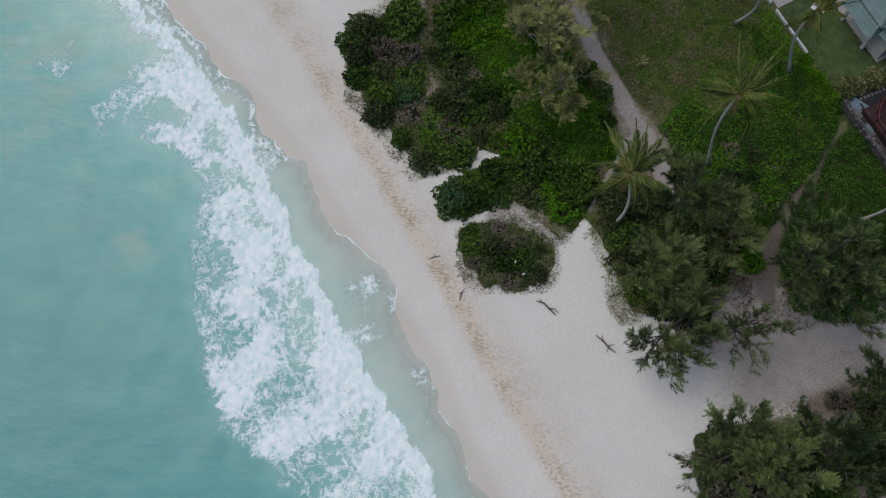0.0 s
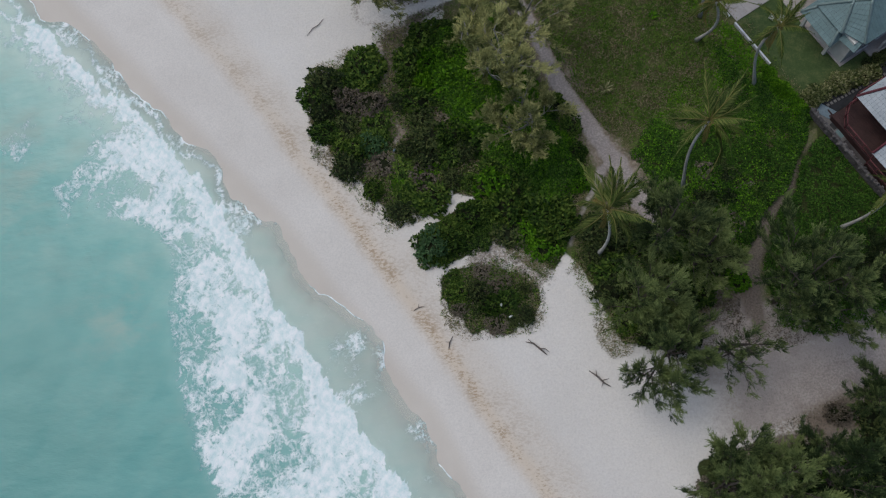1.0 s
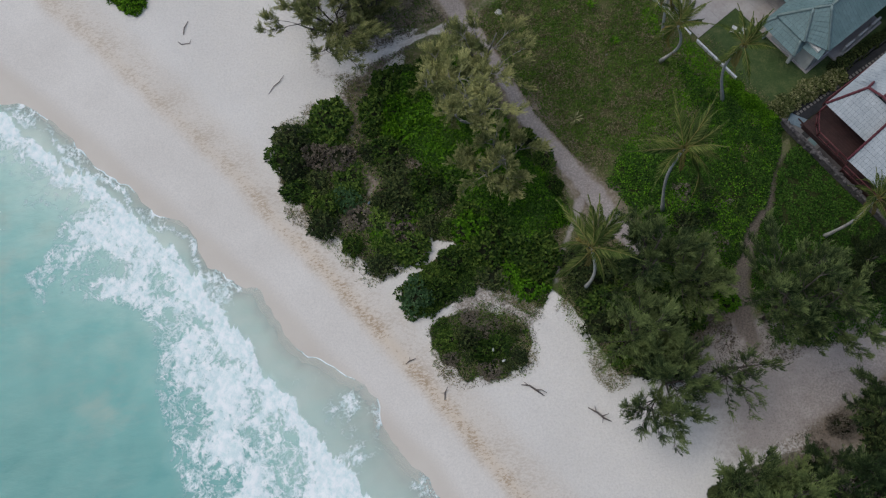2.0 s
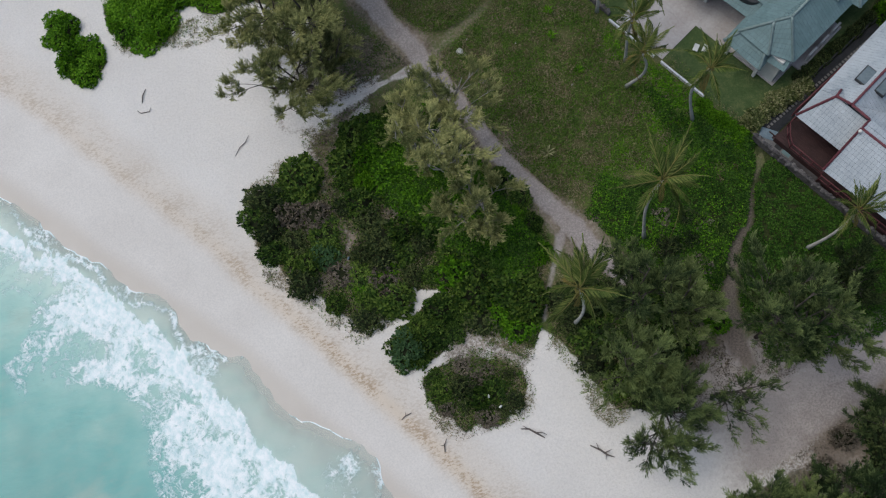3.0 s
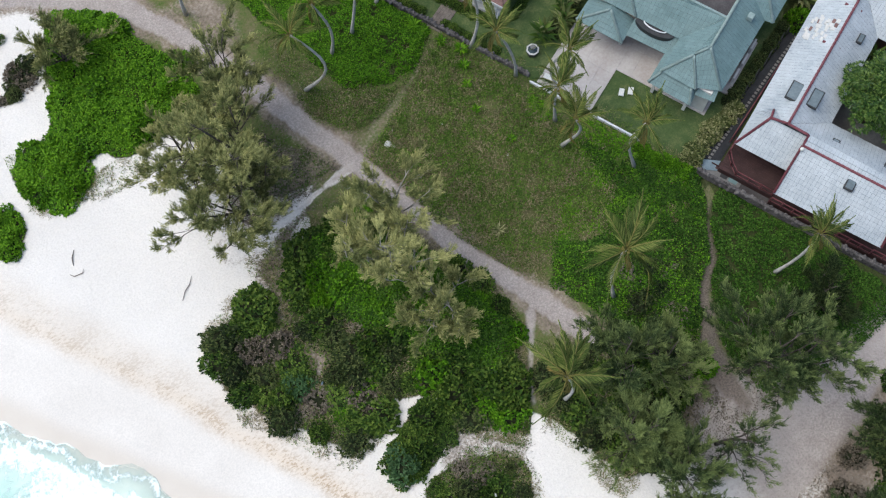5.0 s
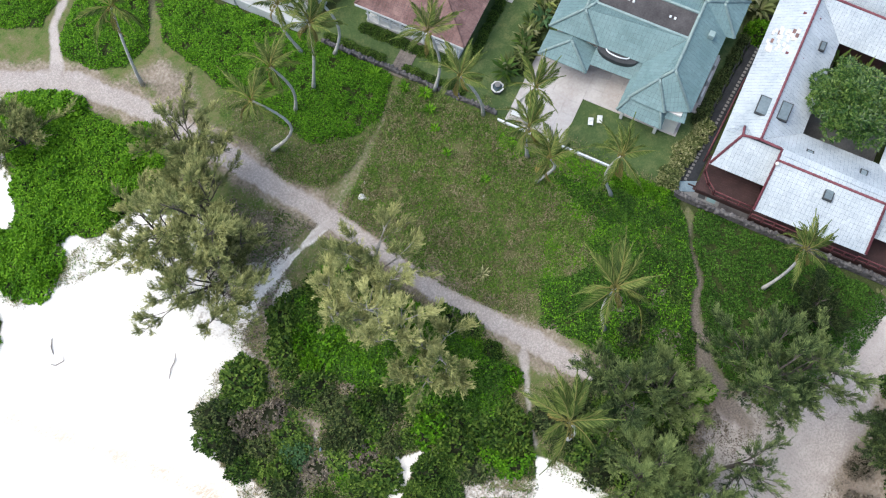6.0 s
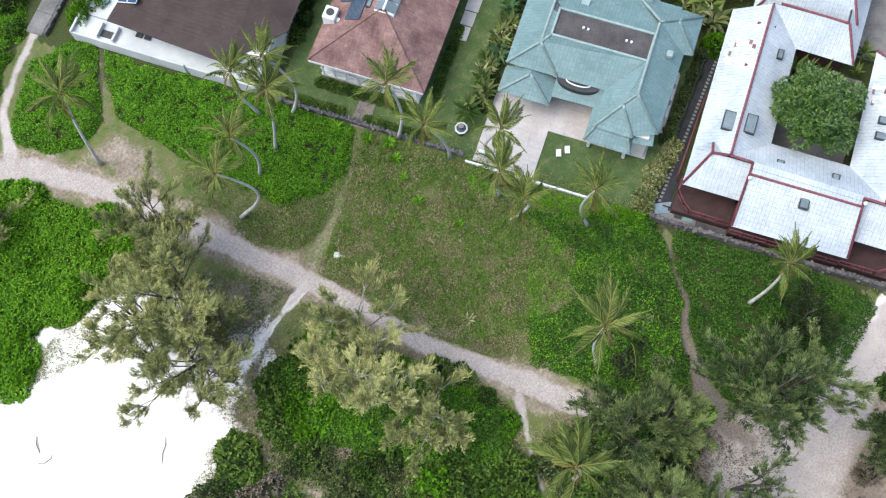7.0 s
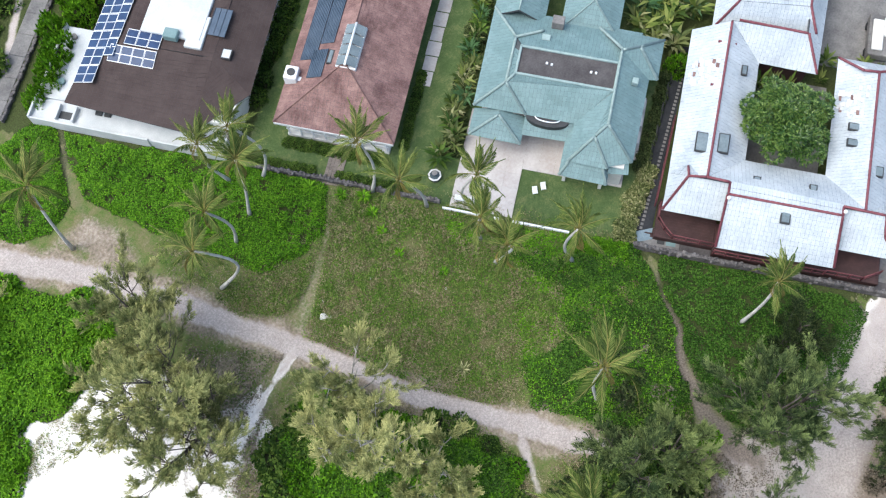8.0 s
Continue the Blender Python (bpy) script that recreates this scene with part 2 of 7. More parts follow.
DRIFTWOOD = simple("weathered_driftwood", (0.07, 0.055, 0.05), (0.20, 0.17, 0.155), 4.0, 0.9, 0.1)

# ---- plan helpers: n runs inland from the sea, s along the shore ----
def ns(x, y):
    return 0.8 * x + 0.6 * y, 0.6 * x - 0.8 * y


def vnoise(x, y, seed=0):
    """Smooth value noise, 0 to 1."""
    xi, yi = np.floor(x), np.floor(y)
    fx, fy = x - xi, y - yi
    fx, fy = fx * fx * (3 - 2 * fx), fy * fy * (3 - 2 * fy)

    def h(a, b):
        v = np.sin(a * 127.1 + b * 311.7 + seed * 74.7) * 43758.5453
        return v - np.floor(v)
    return (h(xi, yi) * (1 - fx) + h(xi + 1, yi) * fx) * (1 - fy) + (h(xi, yi + 1) * (1 - fx) + h(xi + 1, yi + 1) * fx) * fy


def fbm(x, y, seed=0, octaves=4):
    v, a, t = 0, 0.5, 0
    for o in range(octaves):
        v, t = v + a * vnoise(x * 2 ** o, y * 2 ** o, seed + o), t + a
        a *= 0.5
    return v / t


def inside(poly, X, Y):
    """Signed distance to a closed outline, positive inside."""
    X, Y = np.asarray(X, float), np.asarray(Y, float)
    d2, sign = np.full(X.shape, 1e9), np.zeros(X.shape, bool)
    for (ax, ay), (bx, by) in zip(poly, poly[1:] + poly[:1]):
        ex, ey = bx - ax, by - ay
        t = np.clip(((X - ax) * ex + (Y - ay) * ey) / (ex * ex + ey * ey + 1e-9), 0, 1)
        d2 = np.minimum(d2, (X - ax - t * ex) ** 2 + (Y - ay - t * ey) ** 2)
        cross = (ay > Y) != (by > Y)
        sign ^= cross & (X < (bx - ax) * (Y - ay) / (by - ay + 1e-12) + ax)
    return np.where(sign, 1, -1) * np.sqrt(d2)


def along(line, X, Y):
    """Distance to a line whose points carry a half-width, less that width: negative on the path."""
    best = np.full(np.shape(X), 1e9)
    for (ax, ay, aw), (bx, by, bw) in zip(line, line[1:]):
        ex, ey = bx - ax, by - ay
        t = np.clip(((X - ax) * ex + (Y - ay) * ey) / (ex * ex + ey * ey), 0, 1)
        best = np.minimum(best, np.hypot(X - ax - t * ex, Y - ay - t * ey) - (aw + (bw - aw) * t))
    return best


def ease(v, lo, hi):
    t = np.clip((v - lo) / (hi - lo), 0, 1)
    return t * t * (3 - 2 * t)


def curve(s, pairs):
    return np.interp(s, [p[0] for p in pairs], [p[1] for p in pairs])


def tide_line(s):
    return curve(s, [(-90, 18.5), (-56, 17.0), (-40, 16.2), (-23, 14.5), (-9, 12.4), (3, 11.0), (40, 8)])


def wave_front(s):
    return curve(s, [(-90, 5.4), (-60, 6.6), (-53, 7.2), (-45, 8.0), (-38, 8.0), (-32, 7.3), (-25, 5.6), (-15, 4.1), (-5, 3.2), (5, 2.4), (60, 0)]) + 0.7 * (fbm(s * 0.33, s * 0, 3) - 0.5) * 2


def wash_edge(s):
    return curve(s, [(-90, 7), (-60, 8.6), (-50, 9.4), (-40, 9.9), (-32, 9.6), (-26, 9.5), (-21, 9.7), (-18.5, 9.3), (-15, 8.0), (-10, 7.0), (-5, 6.2), (5, 5.2), (60, 2)]) + 1.3 * (fbm(s * 0.3, s * 0 + 5, 9) - 0.5) * 2


def wet_edge(s):
    return curve(s, [(-90, 10), (-60, 11.0), (-45, 11.3), (-33, 11.5), (-23, 10.7), (-12, 9.7), (-5, 7.8), (5, 6.8), (60, 3)])


# ---- beds of plants, in plan ----
BED_MAIN = [(-7.4, 41), (-6.2, 43.5), (-3.1, 45.5), (-1.2, 44.5), (0.4, 43.2), (1.5, 45.1), (2.7, 46.9), (4.9, 48.2), (8.2, 47.6), (12.1, 41.4), (14.4, 37.8), (15.2, 33), (13, 28.6), (11.9, 25.6), (10.9, 24.7), (9.9, 25.6), (8.6, 27.1), (7.7, 28.3), (6.6, 28.8), (6.4, 31.1), (4.4, 32.1), (1.7, 31), (-1.3, 30.7), (-3.1, 33), (-4.8, 35.4), (-6.6, 37.8)]
BED_ROUND = [(0.4, 28.9), (2.1, 30.2), (4.0, 31.2), (6.0, 31.0), (7.0, 29.2), (6.1, 27.8), (4.7, 27.1), (2.3, 26.3), (0.7, 27.2)]
BED_TIP = [(1.7, 25.4), (3.7, 26.5), (7.2, 26), (10, 23.9), (8.8, 21.6), (6.7, 20.2), (4.1, 20.7), (2.3, 23)]
BED_EAST = [(15.8, 28.8), (18.8, 29.6), (22.5, 30.6), (28.2, 27.4), (26.8, 25), (24.2, 22.8), (21.8, 20), (19.6, 17.6), (15.1, 18.4), (14.6, 20.8), (13.7, 24.0), (12.6, 25.8), (13.6, 28.3)]
BED_WEST = [(-9, 69.6), (-10.7, 66.5), (-9.9, 64.1), (-5.2, 61.2), (-3.6, 61.2), (2.1, 63.2), (2.6, 66.6), (0.3, 70.4), (-1.3, 74), (-5.2, 78), (-8, 73.3)]
BED_KNOB = [(-14.4, 65.6), (-11.5, 66.6), (-8.4, 64.6), (-8.8, 61.0), (-11.7, 59.7), (-14.3, 62.4)]
BED_ISLES = [[(-19.2, 60.6), (-17.6, 62.2), (-15.9, 62.2), (-14.9, 59.9), (-16.6, 57.8), (-18.4, 58.6)], [(-19.6, 64.0), (-17.9, 65.7), (-16.7, 63.9), (-18.5, 62.1)], [(-12.1, 79), (-9.8, 77.2), (-13, 73.3), (-16, 75)], [(-14.4, 71.9), (-14.0, 69.8), (-16, 67.6), (-18, 70)]]
TRAIL = [(-0.9, 46.4, 0.1), (-0.7, 43.6, 0.0), (-0.9, 41.8, -0.16), (-1.3, 40.2, -0.2), (0.2, 38.2, 0.15), (-1.2, 36.6, -0.15), (-2.6, 35.6, -0.2)]
BED_DEAD = [(-13.2, 71.1), (-8.8, 75.0), (-8.8, 72.6), (-11.8, 70.5)]
COVER_NORTH = [(11.3, 80.6), (13, 76.0), (18.3, 67), (22.3, 58.6), (19.3, 56.2), (16.3, 55.6), (12.8, 57.4), (11.7, 61.2), (10.9, 64), (8.0, 73.4), (9.3, 76.5)]
COVER_FAR = [(5.9, 83.0), (10.4, 82.3), (11.6, 80.4), (8.6, 76.0), (7.3, 73.9), (3.9, 73.2), (1.9, 75), (0.2, 77.9), (2, 80.2)]
COVER_EDGE = [(7.7, 91), (10.4, 89), (7.2, 85.4), (4.0, 83.8), (0.4, 80.9), (-4, 84)]
COVER_EAST = [(26.6, 44.8), (30.4, 40.3), (34.6, 36.2), (33.0, 32.4), (31.2, 28.8), (26.2, 24.4), (22, 26.5), (20.3, 30.4), (18.6, 34.4), (20.8, 37.2), (24.5, 35.6), (26.8, 38.6)]
COVER_WALL = [(35, 34.3), (37.7, 28.8), (41.5, 21), (41.2, 18.6), (37.5, 17.6), (34.5, 17.0), (30, 17.6), (27.6, 19), (27.4, 24.6), (29.9, 28.8), (31.4, 32.6)]
MEADOW = [(22.3, 57.8), (26.2, 50), (30.1, 40.8), (33.8, 36.2), (31.5, 33), (24.5, 35.6), (20.8, 37.2), (18.2, 34.8), (16.1, 37.0), (14.1, 41.5), (12.6, 46.1), (11.0, 49.9), (9.6, 54.4), (9.2, 59), (13.5, 57.4), (17, 55)]
BED_SOUTH = [(19.6, 9.2), (22.7, 10.0), (28.5, 10.9), (31.4, 13.0), (36.8, 15.4), (44, 14), (44, 2), (19, 2), (19, 4)]

PATHS = [
    [(-14, 84, 1.1), (-6, 79.5, 1.1), (0, 74.8, 1.0), (3.6, 68.6, 0.85), (7.2, 60.2, 1.05), (8.5, 56.1, 0.8), (10.4, 51.5, 0.8), (12.5, 45.6, 0.62), (13.6, 41.2, 0.68), (15.6, 37.2, 0.72), (17.4, 33.4, 0.85), (18.6, 30.4, 0.85), (19.6, 28.4, 0.7)],
    [(-0.6, 76.6, 0.6), (1.2, 80.6, 0.35), (4.8, 83.4, 0.3), (7.9, 85.2, 0.3), (12, 88, 0.35), (22, 96, 0.4)],
    [(10.0, 51.0, 0.3), (8.6, 50.9, 0.3), (7.1, 50.7, 0.2), (5.7, 50.3, 0.12), (4.4, 50.0, 0.24), (2.4, 49.5, 0.36), (0.4, 49.2, 0.75), (-1.6, 49.8, 1.1)],
    [(16.0, 33.0, 0.35), (14.9, 31.2, 0.16), (13.9, 29.6, 0.1), (13.0, 28.0, 0.13), (12.2, 26.3, 0.14), (11.3, 24.6, 0.4)],
    [(46, 18.5, 1.2), (39.2, 17.2, 1.1), (36.4, 16.4, 1.3), (33.3, 15.4, 1.9), (30, 14.8, 2.3), (26, 14, 2.6), (21, 13, 2.8)],
    [(3.4, 32.7, 0.15), (4.2, 31.8, 0.24), (3.2, 31.0, 0.3), (1.2, 29.9, 0.34), (-0.9, 29.3, 0.5)],
    [(5.8, 31.3, 0.1), (4.9, 31.8, 0.2), (4.2, 31.8, 0.24)],
    TRAIL,
    [(10.4, 24.0, 0.22), (7.8, 26.2, 0.22), (6.4, 27.2, 0.5), (4.4, 26.6, 0.22), (1.3, 25.9, 0.25)],
]
MUD = [
    [(34.4, 35.3, 0.12), (33.7, 34.0, 0.14), (32.9, 32.9, 0.13), (32.0, 31.8, 0.14), (31.3, 30.2, 0.18), (30.7, 29.2, 0.22), (29.6, 28.5, 0.28), (28.6, 27.4, 0.45), (27.8, 25.8, 0.55), (26.7, 24.0, 0.7), (26.2, 22.2, 0.9), (26.0, 20.4, 0.9), (26.3, 18.6, 0.4)],
    [(11.6, 80.2, 0.2), (9.3, 77.2, 0.25), (7.7, 74.3, 0.22), (7.2, 72.3, 0.3)],
]
LITTER = [
    [(5.0, 57.5), (9.3, 53), (9.7, 51.0), (4.9, 50.5), (2.5, 49.7), (0.0, 50.0), (-1, 53.5), (2, 58)],
    [(-1.2, 46.8), (2.0, 49.6), (5.6, 49.8), (2.0, 47.2), (0.9, 44.6), (-0.6, 42.2), (-1.5, 43)],
    [(22.4, 22.6), (26.2, 24.2), (27.2, 21.5), (26, 19), (23.5, 19.2), (20, 18.6)],
    [(3.9, 72.6), (7.4, 72.6), (8.4, 69), (7.6, 65.8), (5.2, 66.6)],
    [(28, 12.2), (31.6, 13.4), (33, 12.4), (30.4, 9.6), (27, 9)],
    [(-1, 40.6), (1.2, 38.8), (1.5, 36.6), (-0.6, 37.2), (-2, 38.6)],
    [(4.2, 25.2), (6.6, 25.4), (8, 23.4), (6, 22), (4, 23)],
]
# thin scrub on sand between two beds
GAP = [(4.4, 28.4), (5.6, 29.4), (8.4, 28.6), (10.4, 26.6), (10.8, 24.2), (9.6, 23.4), (7.4, 25.6), (4.2, 26.2)]
DEAD_TIP = [(3.6, 26.7), (6.4, 26.3), (7.8, 24.7), (6.4, 23.5), (3.8, 24.2)]
GRASSPATH = [(22.6, 58.4, 0.3), (20.4, 56.8, 0.3), (18.3, 55.4, 0.35), (16, 54.3, 0.6), (13, 52.8, 0.9), (11.0, 52.6, 1.5), (9.4, 55.2, 1.0)]
COVERS = [COVER_NORTH, COVER_FAR, COVER_EDGE, COVER_EAST, COVER_WALL]
SHRUBBERY = [BED_MAIN, BED_ROUND, BED_TIP, BED_EAST, BED_WEST, BED_KNOB, *BED_ISLES, BED_DEAD, BED_SOUTH]
# all that is not open sand: grass and soil behind the beach
BACKLAND = [(-3, 62), (2.2, 58), (1.4, 53.4), (4, 51.6), (6.4, 51.3), (4.7, 49.3), (3, 42), (8, 31), (11.6, 26.6), (13, 25.6), (14.6, 21), (15.2, 18.6), (21.6, 19.6), (24, 18.6), (28, 17.2), (31, 17.2), (36, 18.2), (48, 20.5), (90, 20), (90, 140), (-30, 140), (-14, 85.4), (-5.5, 80), (-1, 74.5), (-2, 66)]
HOUSE_TURN = -62.0
_c, _s = math.cos(radians(HOUSE_TURN)), math.sin(radians(HOUSE_TURN))


def plot_xy(x, y):
    """From the plots' own grid (x along the front walls, y inland) to the world."""
    return _c * x - _s * y, _s * x + _c * y


def to_plot(X, Y):
    return _c * X + _s * Y, -_s * X + _c * Y


def path_gap(X, Y):
    """Distance to the nearest path's edge, negative on a path."""
    return np.min([along(p, X, Y) for p in PATHS + MUD], axis=0)


def land(x, y):
    n, s = ns(x, y)
    d = n - tide_line(s)
    z = np.where(d < 0, 0.085 * d, 0) + np.where(d < -12, 0.05 * (d + 12), 0)
    z = np.maximum(z, -9)
    return z + 0.10 * (fbm(x * 0.25, y * 0.25, 4) - 0.5) * ease(d, -1, 3) + 0.14 * np.exp(-((d - 0.2) / 1.1) ** 2) * fbm(x * 0.9, y * 0.9, 8)


def sheet(name, X, Y, Z, mat, attrs):
    """A grid of points as one mesh, with named values on its points."""
    rows, cols = X.shape
    me = bpy.data.meshes.new(name)
    idx = np.arange(rows * cols).reshape(rows, cols)
    quads = np.stack([idx[:-1, :-1], idx[:-1, 1:], idx[1:, 1:], idx[1:, :-1]], -1).reshape(-1, 4)
    fill(me, np.stack([X, Y, Z], -1).reshape(-1, 3), quads)
    for k, v in attrs.items():
        a = me.attributes.new(k, "FLOAT", "POINT")
        a.data.foreach_set("value", np.asarray(v, np.float32).reshape(-1))
    me.polygons.foreach_set("use_smooth", np.ones(len(quads), bool))
    me.materials.append(mat)
    return new(name, me)


def fill(me, verts, quads):
    me.vertices.add(len(verts))
    me.vertices.foreach_set("co", np.asarray(verts, np.float32).reshape(-1))
    k = quads.shape[1]
    me.loops.add(quads.size)
    me.loops.foreach_set("vertex_index", quads.astype(np.int32).reshape(-1))
    me.polygons.add(len(quads))
    me.polygons.foreach_set("loop_start", np.arange(0, quads.size, k, dtype=np.int32))
    me.update(calc_edges=True)


def spread(lo, hi, pitch, far):
    mid = np.arange(lo, hi + 1e-6, pitch)
    out, d = [], pitch
    while sum(out) < far:
        d *= 1.35
        out.append(d)
    o = np.cumsum(out)
    return np.concatenate([lo - o[::-1], mid, hi + o])


gx, gy = spread(-42, 66, 0.39, 2500), spread(-8, 100, 0.39, 2500)
GX, GY = np.meshgrid(gx, gy)
GN, GS = ns(GX, GY)
GD = GN - tide_line(GS)
ragged = (fbm(GX * 0.8, GY * 0.8, 21) - 0.5) * 1.2
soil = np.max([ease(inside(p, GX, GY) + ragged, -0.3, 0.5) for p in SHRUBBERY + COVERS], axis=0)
px, py = to_plot(GX, GY)
path = ease(-np.min([along(p, GX, GY) for p in PATHS], axis=0) + ragged * 0.35, -0.3, 0.25)
grey = ease(-np.min([along(p, GX, GY) for p in PATHS[:2]], axis=0) + ragged * 0.45, -0.28, 0.3)
grey = np.maximum(grey, 0.75 * ease(-along(PATHS[3], GX, GY) + ragged * 0.1, -0.35, 0.1) * ease(GY, 26, 27.5))
grey = np.maximum(grey, 0.8 * ease(-along(PATHS[2], GX, GY) + ragged * 0.5, -0.3, 0.3) * ease(GX, 3, 6))
grey = np.maximum(grey, 1.0 * ease(-along(PATHS[4], GX, GY) + ragged, -0.8, 0.5) * ease(GX, 17, 27))
grey = np.maximum(grey, 0.75 * ease(inside([(21, 20), (25, 21), (28.4, 21), (33, 19.6), (41, 20), (41, 16), (27, 14), (20, 14.5)], GX, GY) + ragged, -1.0, 1.0))
mud = np.maximum(ease(-along(MUD[0], GX, GY) + ragged * 0.3, -0.14, 0.22), 0.35 * ease(-along(MUD[1], GX, GY) + ragged * 0.4, -0.25, 0.3))
litter = np.max([ease(inside(p, GX, GY) + ragged, -1.2, 1.2) * (0.62 if p is LITTER[0] else 0.9) for p in LITTER[:3] + LITTER[4:]], axis=0)
litter = np.maximum(litter, (0.62 + 0.24 * ease(GX, 26, 34)) * ease(GX, 16, 27) * ease(-GY, -20, -14) * ease(GD, 3, 6))
litter = np.maximum(litter, 0.78 * ease(-along(PATHS[0], GX, GY) + ragged, -1.6, -0.3))
litter = np.maximum(litter, 0.75 * ease(-along(TRAIL, GX, GY), -0.6, 0.1))
litter = np.maximum(litter, 0.62 * ease(inside(GAP, GX, GY) + ragged, -0.5, 0.5))
litter = np.maximum(litter, 0.62 * ease(-along(PATHS[2], GX, GY), -1.1, 0.2))
litter = litter * (1 - 0.5 * ease(-along(PATHS[2], GX, GY) + ragged * 0.4, -0.25, 0.25))
litter = np.maximum(litter, 0.8 * ease(inside(LITTER[3], GX, GY) + ragged, -1.0, 1.0))
turf = np.maximum(ease(inside(MEADOW, GX, GY) + ragged, -0.3, 0.5), ease(inside(BACKLAND, GX, GY) + ragged, -0.4, 0.6))
faint = ease(-along(GRASSPATH, GX, GY) + ragged * 0.5, -0.4, 0.3)
grey, litter = np.maximum(grey, 0.22 * faint), np.maximum(litter, 0.5 * faint)
grey = np.maximum(grey, 0.12 * ease(inside(LITTER[3], GX, GY) + ragged, -0.8, 0.8))
bare = ease(-np.min([along(p, GX, GY) for p in PATHS[2:3] + PATHS[4:]], axis=0) + ragged * 0.35, -0.3, 0.25)
turf = turf * (1 - bare)
garden = ((py > 47.3) & (py < 75) & (px > -49) & (px < -16.3)).astype(float)
soil = np.maximum(soil, ((py > 46.4) & ((px < -49) | (px > -16.3))).astype(float))
LANDED = land(GX, GY)
mud = np.maximum(mud, 0.7 * ease(inside(LITTER[4], GX, GY) + ragged, -0.8, 0.8))
ground = sheet("ground", GX, GY, LANDED, SAND, {
    "wet": ease(wet_edge(GS) - GN, -1.6, 2.0), "dry": ease(GD, 0.5, 4.0),
    "drift": (0.5 + 0.5 * ease(GS, -46, -24)) * np.exp(-((GD + 0.2 + 0.8 * (fbm(GX * 0.2, GY * 0.2, 2) - 0.5)) / 0.6) ** 2) * 1.0 + 0.34 * ease(GD, -0.5, 0.5) * ease(-GD, -3.6, -1.0),
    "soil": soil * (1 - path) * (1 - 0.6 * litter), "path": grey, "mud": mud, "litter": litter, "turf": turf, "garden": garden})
tagged(ground, "pale coral sand beach rising to soil and trodden paths", "ground", kind="structure")

# ---- the sea ----
svals = spread(-78, 12, 0.3, 2500)
dvals = np.concatenate([[0, 0.06, 0.14, 0.25], np.arange(0.45, 45, 0.3), 45 + np.cumsum(1.3 ** np.arange(1, 26) * 0.4)])
SS, DD = np.meshgrid(svals, dvals)
NN = wash_edge(SS) - DD
SX, SY = 0.8 * NN + 0.6 * SS, 0.6 * NN - 0.8 * SS
Q = wave_front(SS) + 0.5 * (fbm(SS * 0.9, NN * 0.9, 31) - 0.5) * 2 + 0.3 * np.abs(np.sin(SS * 0.95 + 2.2 * fbm(SS * 0.3, SS * 0, 77))) - NN
depth = curve(SS, [(-90, 0.5), (-62, 1.0), (-57, 4.0), (-53, 3.6), (-50, 4.6), (-47, 5.4), (-43.5, 9.2), (-40.5, 7.8), (-37.5, 6.2), (-34, 6.4), (-31, 8.6), (-25.5, 11.0), (-21, 12.5), (-16.5, 12.2), (-13, 10.5), (-8, 9.0), (30, 7)])
lump = fbm(SS * 0.35, NN * 0.35, 17)
foam = ease(Q, -0.12, 0.1) * (0.5 - 0.1 * ease(-SS, 32, 38) + 0.18 * ease(lump, 0.35, 0.65) + 0.36 * ease(-Q, -2.2, -0.2))
foam = foam * (1 - ease(Q - depth + 3.6 * (lump - 0.5), -1.6, 1.0)) + 0.16 * ease(Q, 0, 1) * ease(-Q, -30, -10) * ease(lump, 0.5, 0.75)
foam = np.maximum(foam, 0.52 * ease(Q, 0.5, 3) * ease(-SS, 38, 46) * ease(-Q, -16, -9) * ease(lump, 0.42, 0.7))
washed = ease(-Q, 0.0, 0.3)
foam = np.maximum(foam, washed * (0.30 + 0.28 * ease(lump, 0.45, 0.72)))
foam = np.maximum(foam, 0.8 * ease(-DD, -0.2, -0.05) * ease(fbm(SS * 0.5, SS * 0, 63), 0.42, 0.62))
shore = wash_edge(SS) - NN
foam = np.maximum(foam, (0.5 + 0.3 * lump) * np.exp(-((shore - 0.9 - 0.5 * np.sin(SS * 0.7)) / 0.55) ** 2) * ease(-SS, 33, 37) * ease(SS, -62, -52) * ease(washed, 0.3, 0.7))
swell = 0.12 * np.exp(-((Q - 1.2) / 1.1) ** 2) + 0.10 * (fbm(SS * 0.5, NN * 0.5, 41) - 0.5) * ease(Q, 0, 2) + foam * 0.10 * fbm(SX * 2, SY * 2, 51)
SEA = -0.78
SZ = np.maximum(SEA + swell, land(SX, SY) + 0.015 + 0.05 * np.minimum(DD, 1) + swell * ease(DD, 0, 0.5))
sea = sheet("sea", SX, SY, SZ, WATER, {
    "foam": np.maximum(foam, 0.62 * np.exp(-((DD - 1.7 - 1.2 * lump) / 0.45) ** 2) * ease(-SS, 24, 32) * ease(lump, 0.42, 0.6)), "shallow": np.clip(0.95 * np.exp(-np.maximum(Q, 0) / 9.0) + 0.12 * ease(-SS, 30, 48), 0, 1),
    "thin": washed * (0.14 + 0.24 * ease(-Q, 0.3, 3.0) + 0.36 * ease(-DD, -1.8, 0)), "stir": ease(Q, 1.5, 6) * ease(-Q, -24, -9) * (0.3 + 0.7 * ease(-SS, 40, 50)) + 0.9 * np.exp(-((SS + 33.5) / 3.2) ** 2 - ((NN + 3.0) / 2.8) ** 2)})
tagged(sea, "turquoise sea with a broken white wave washing up the sand", "sea", kind="structure")

# ---- builders for plants ----


def unit(v):
    return v / (np.linalg.norm(v, axis=-1, keepdims=True) + 1e-9)


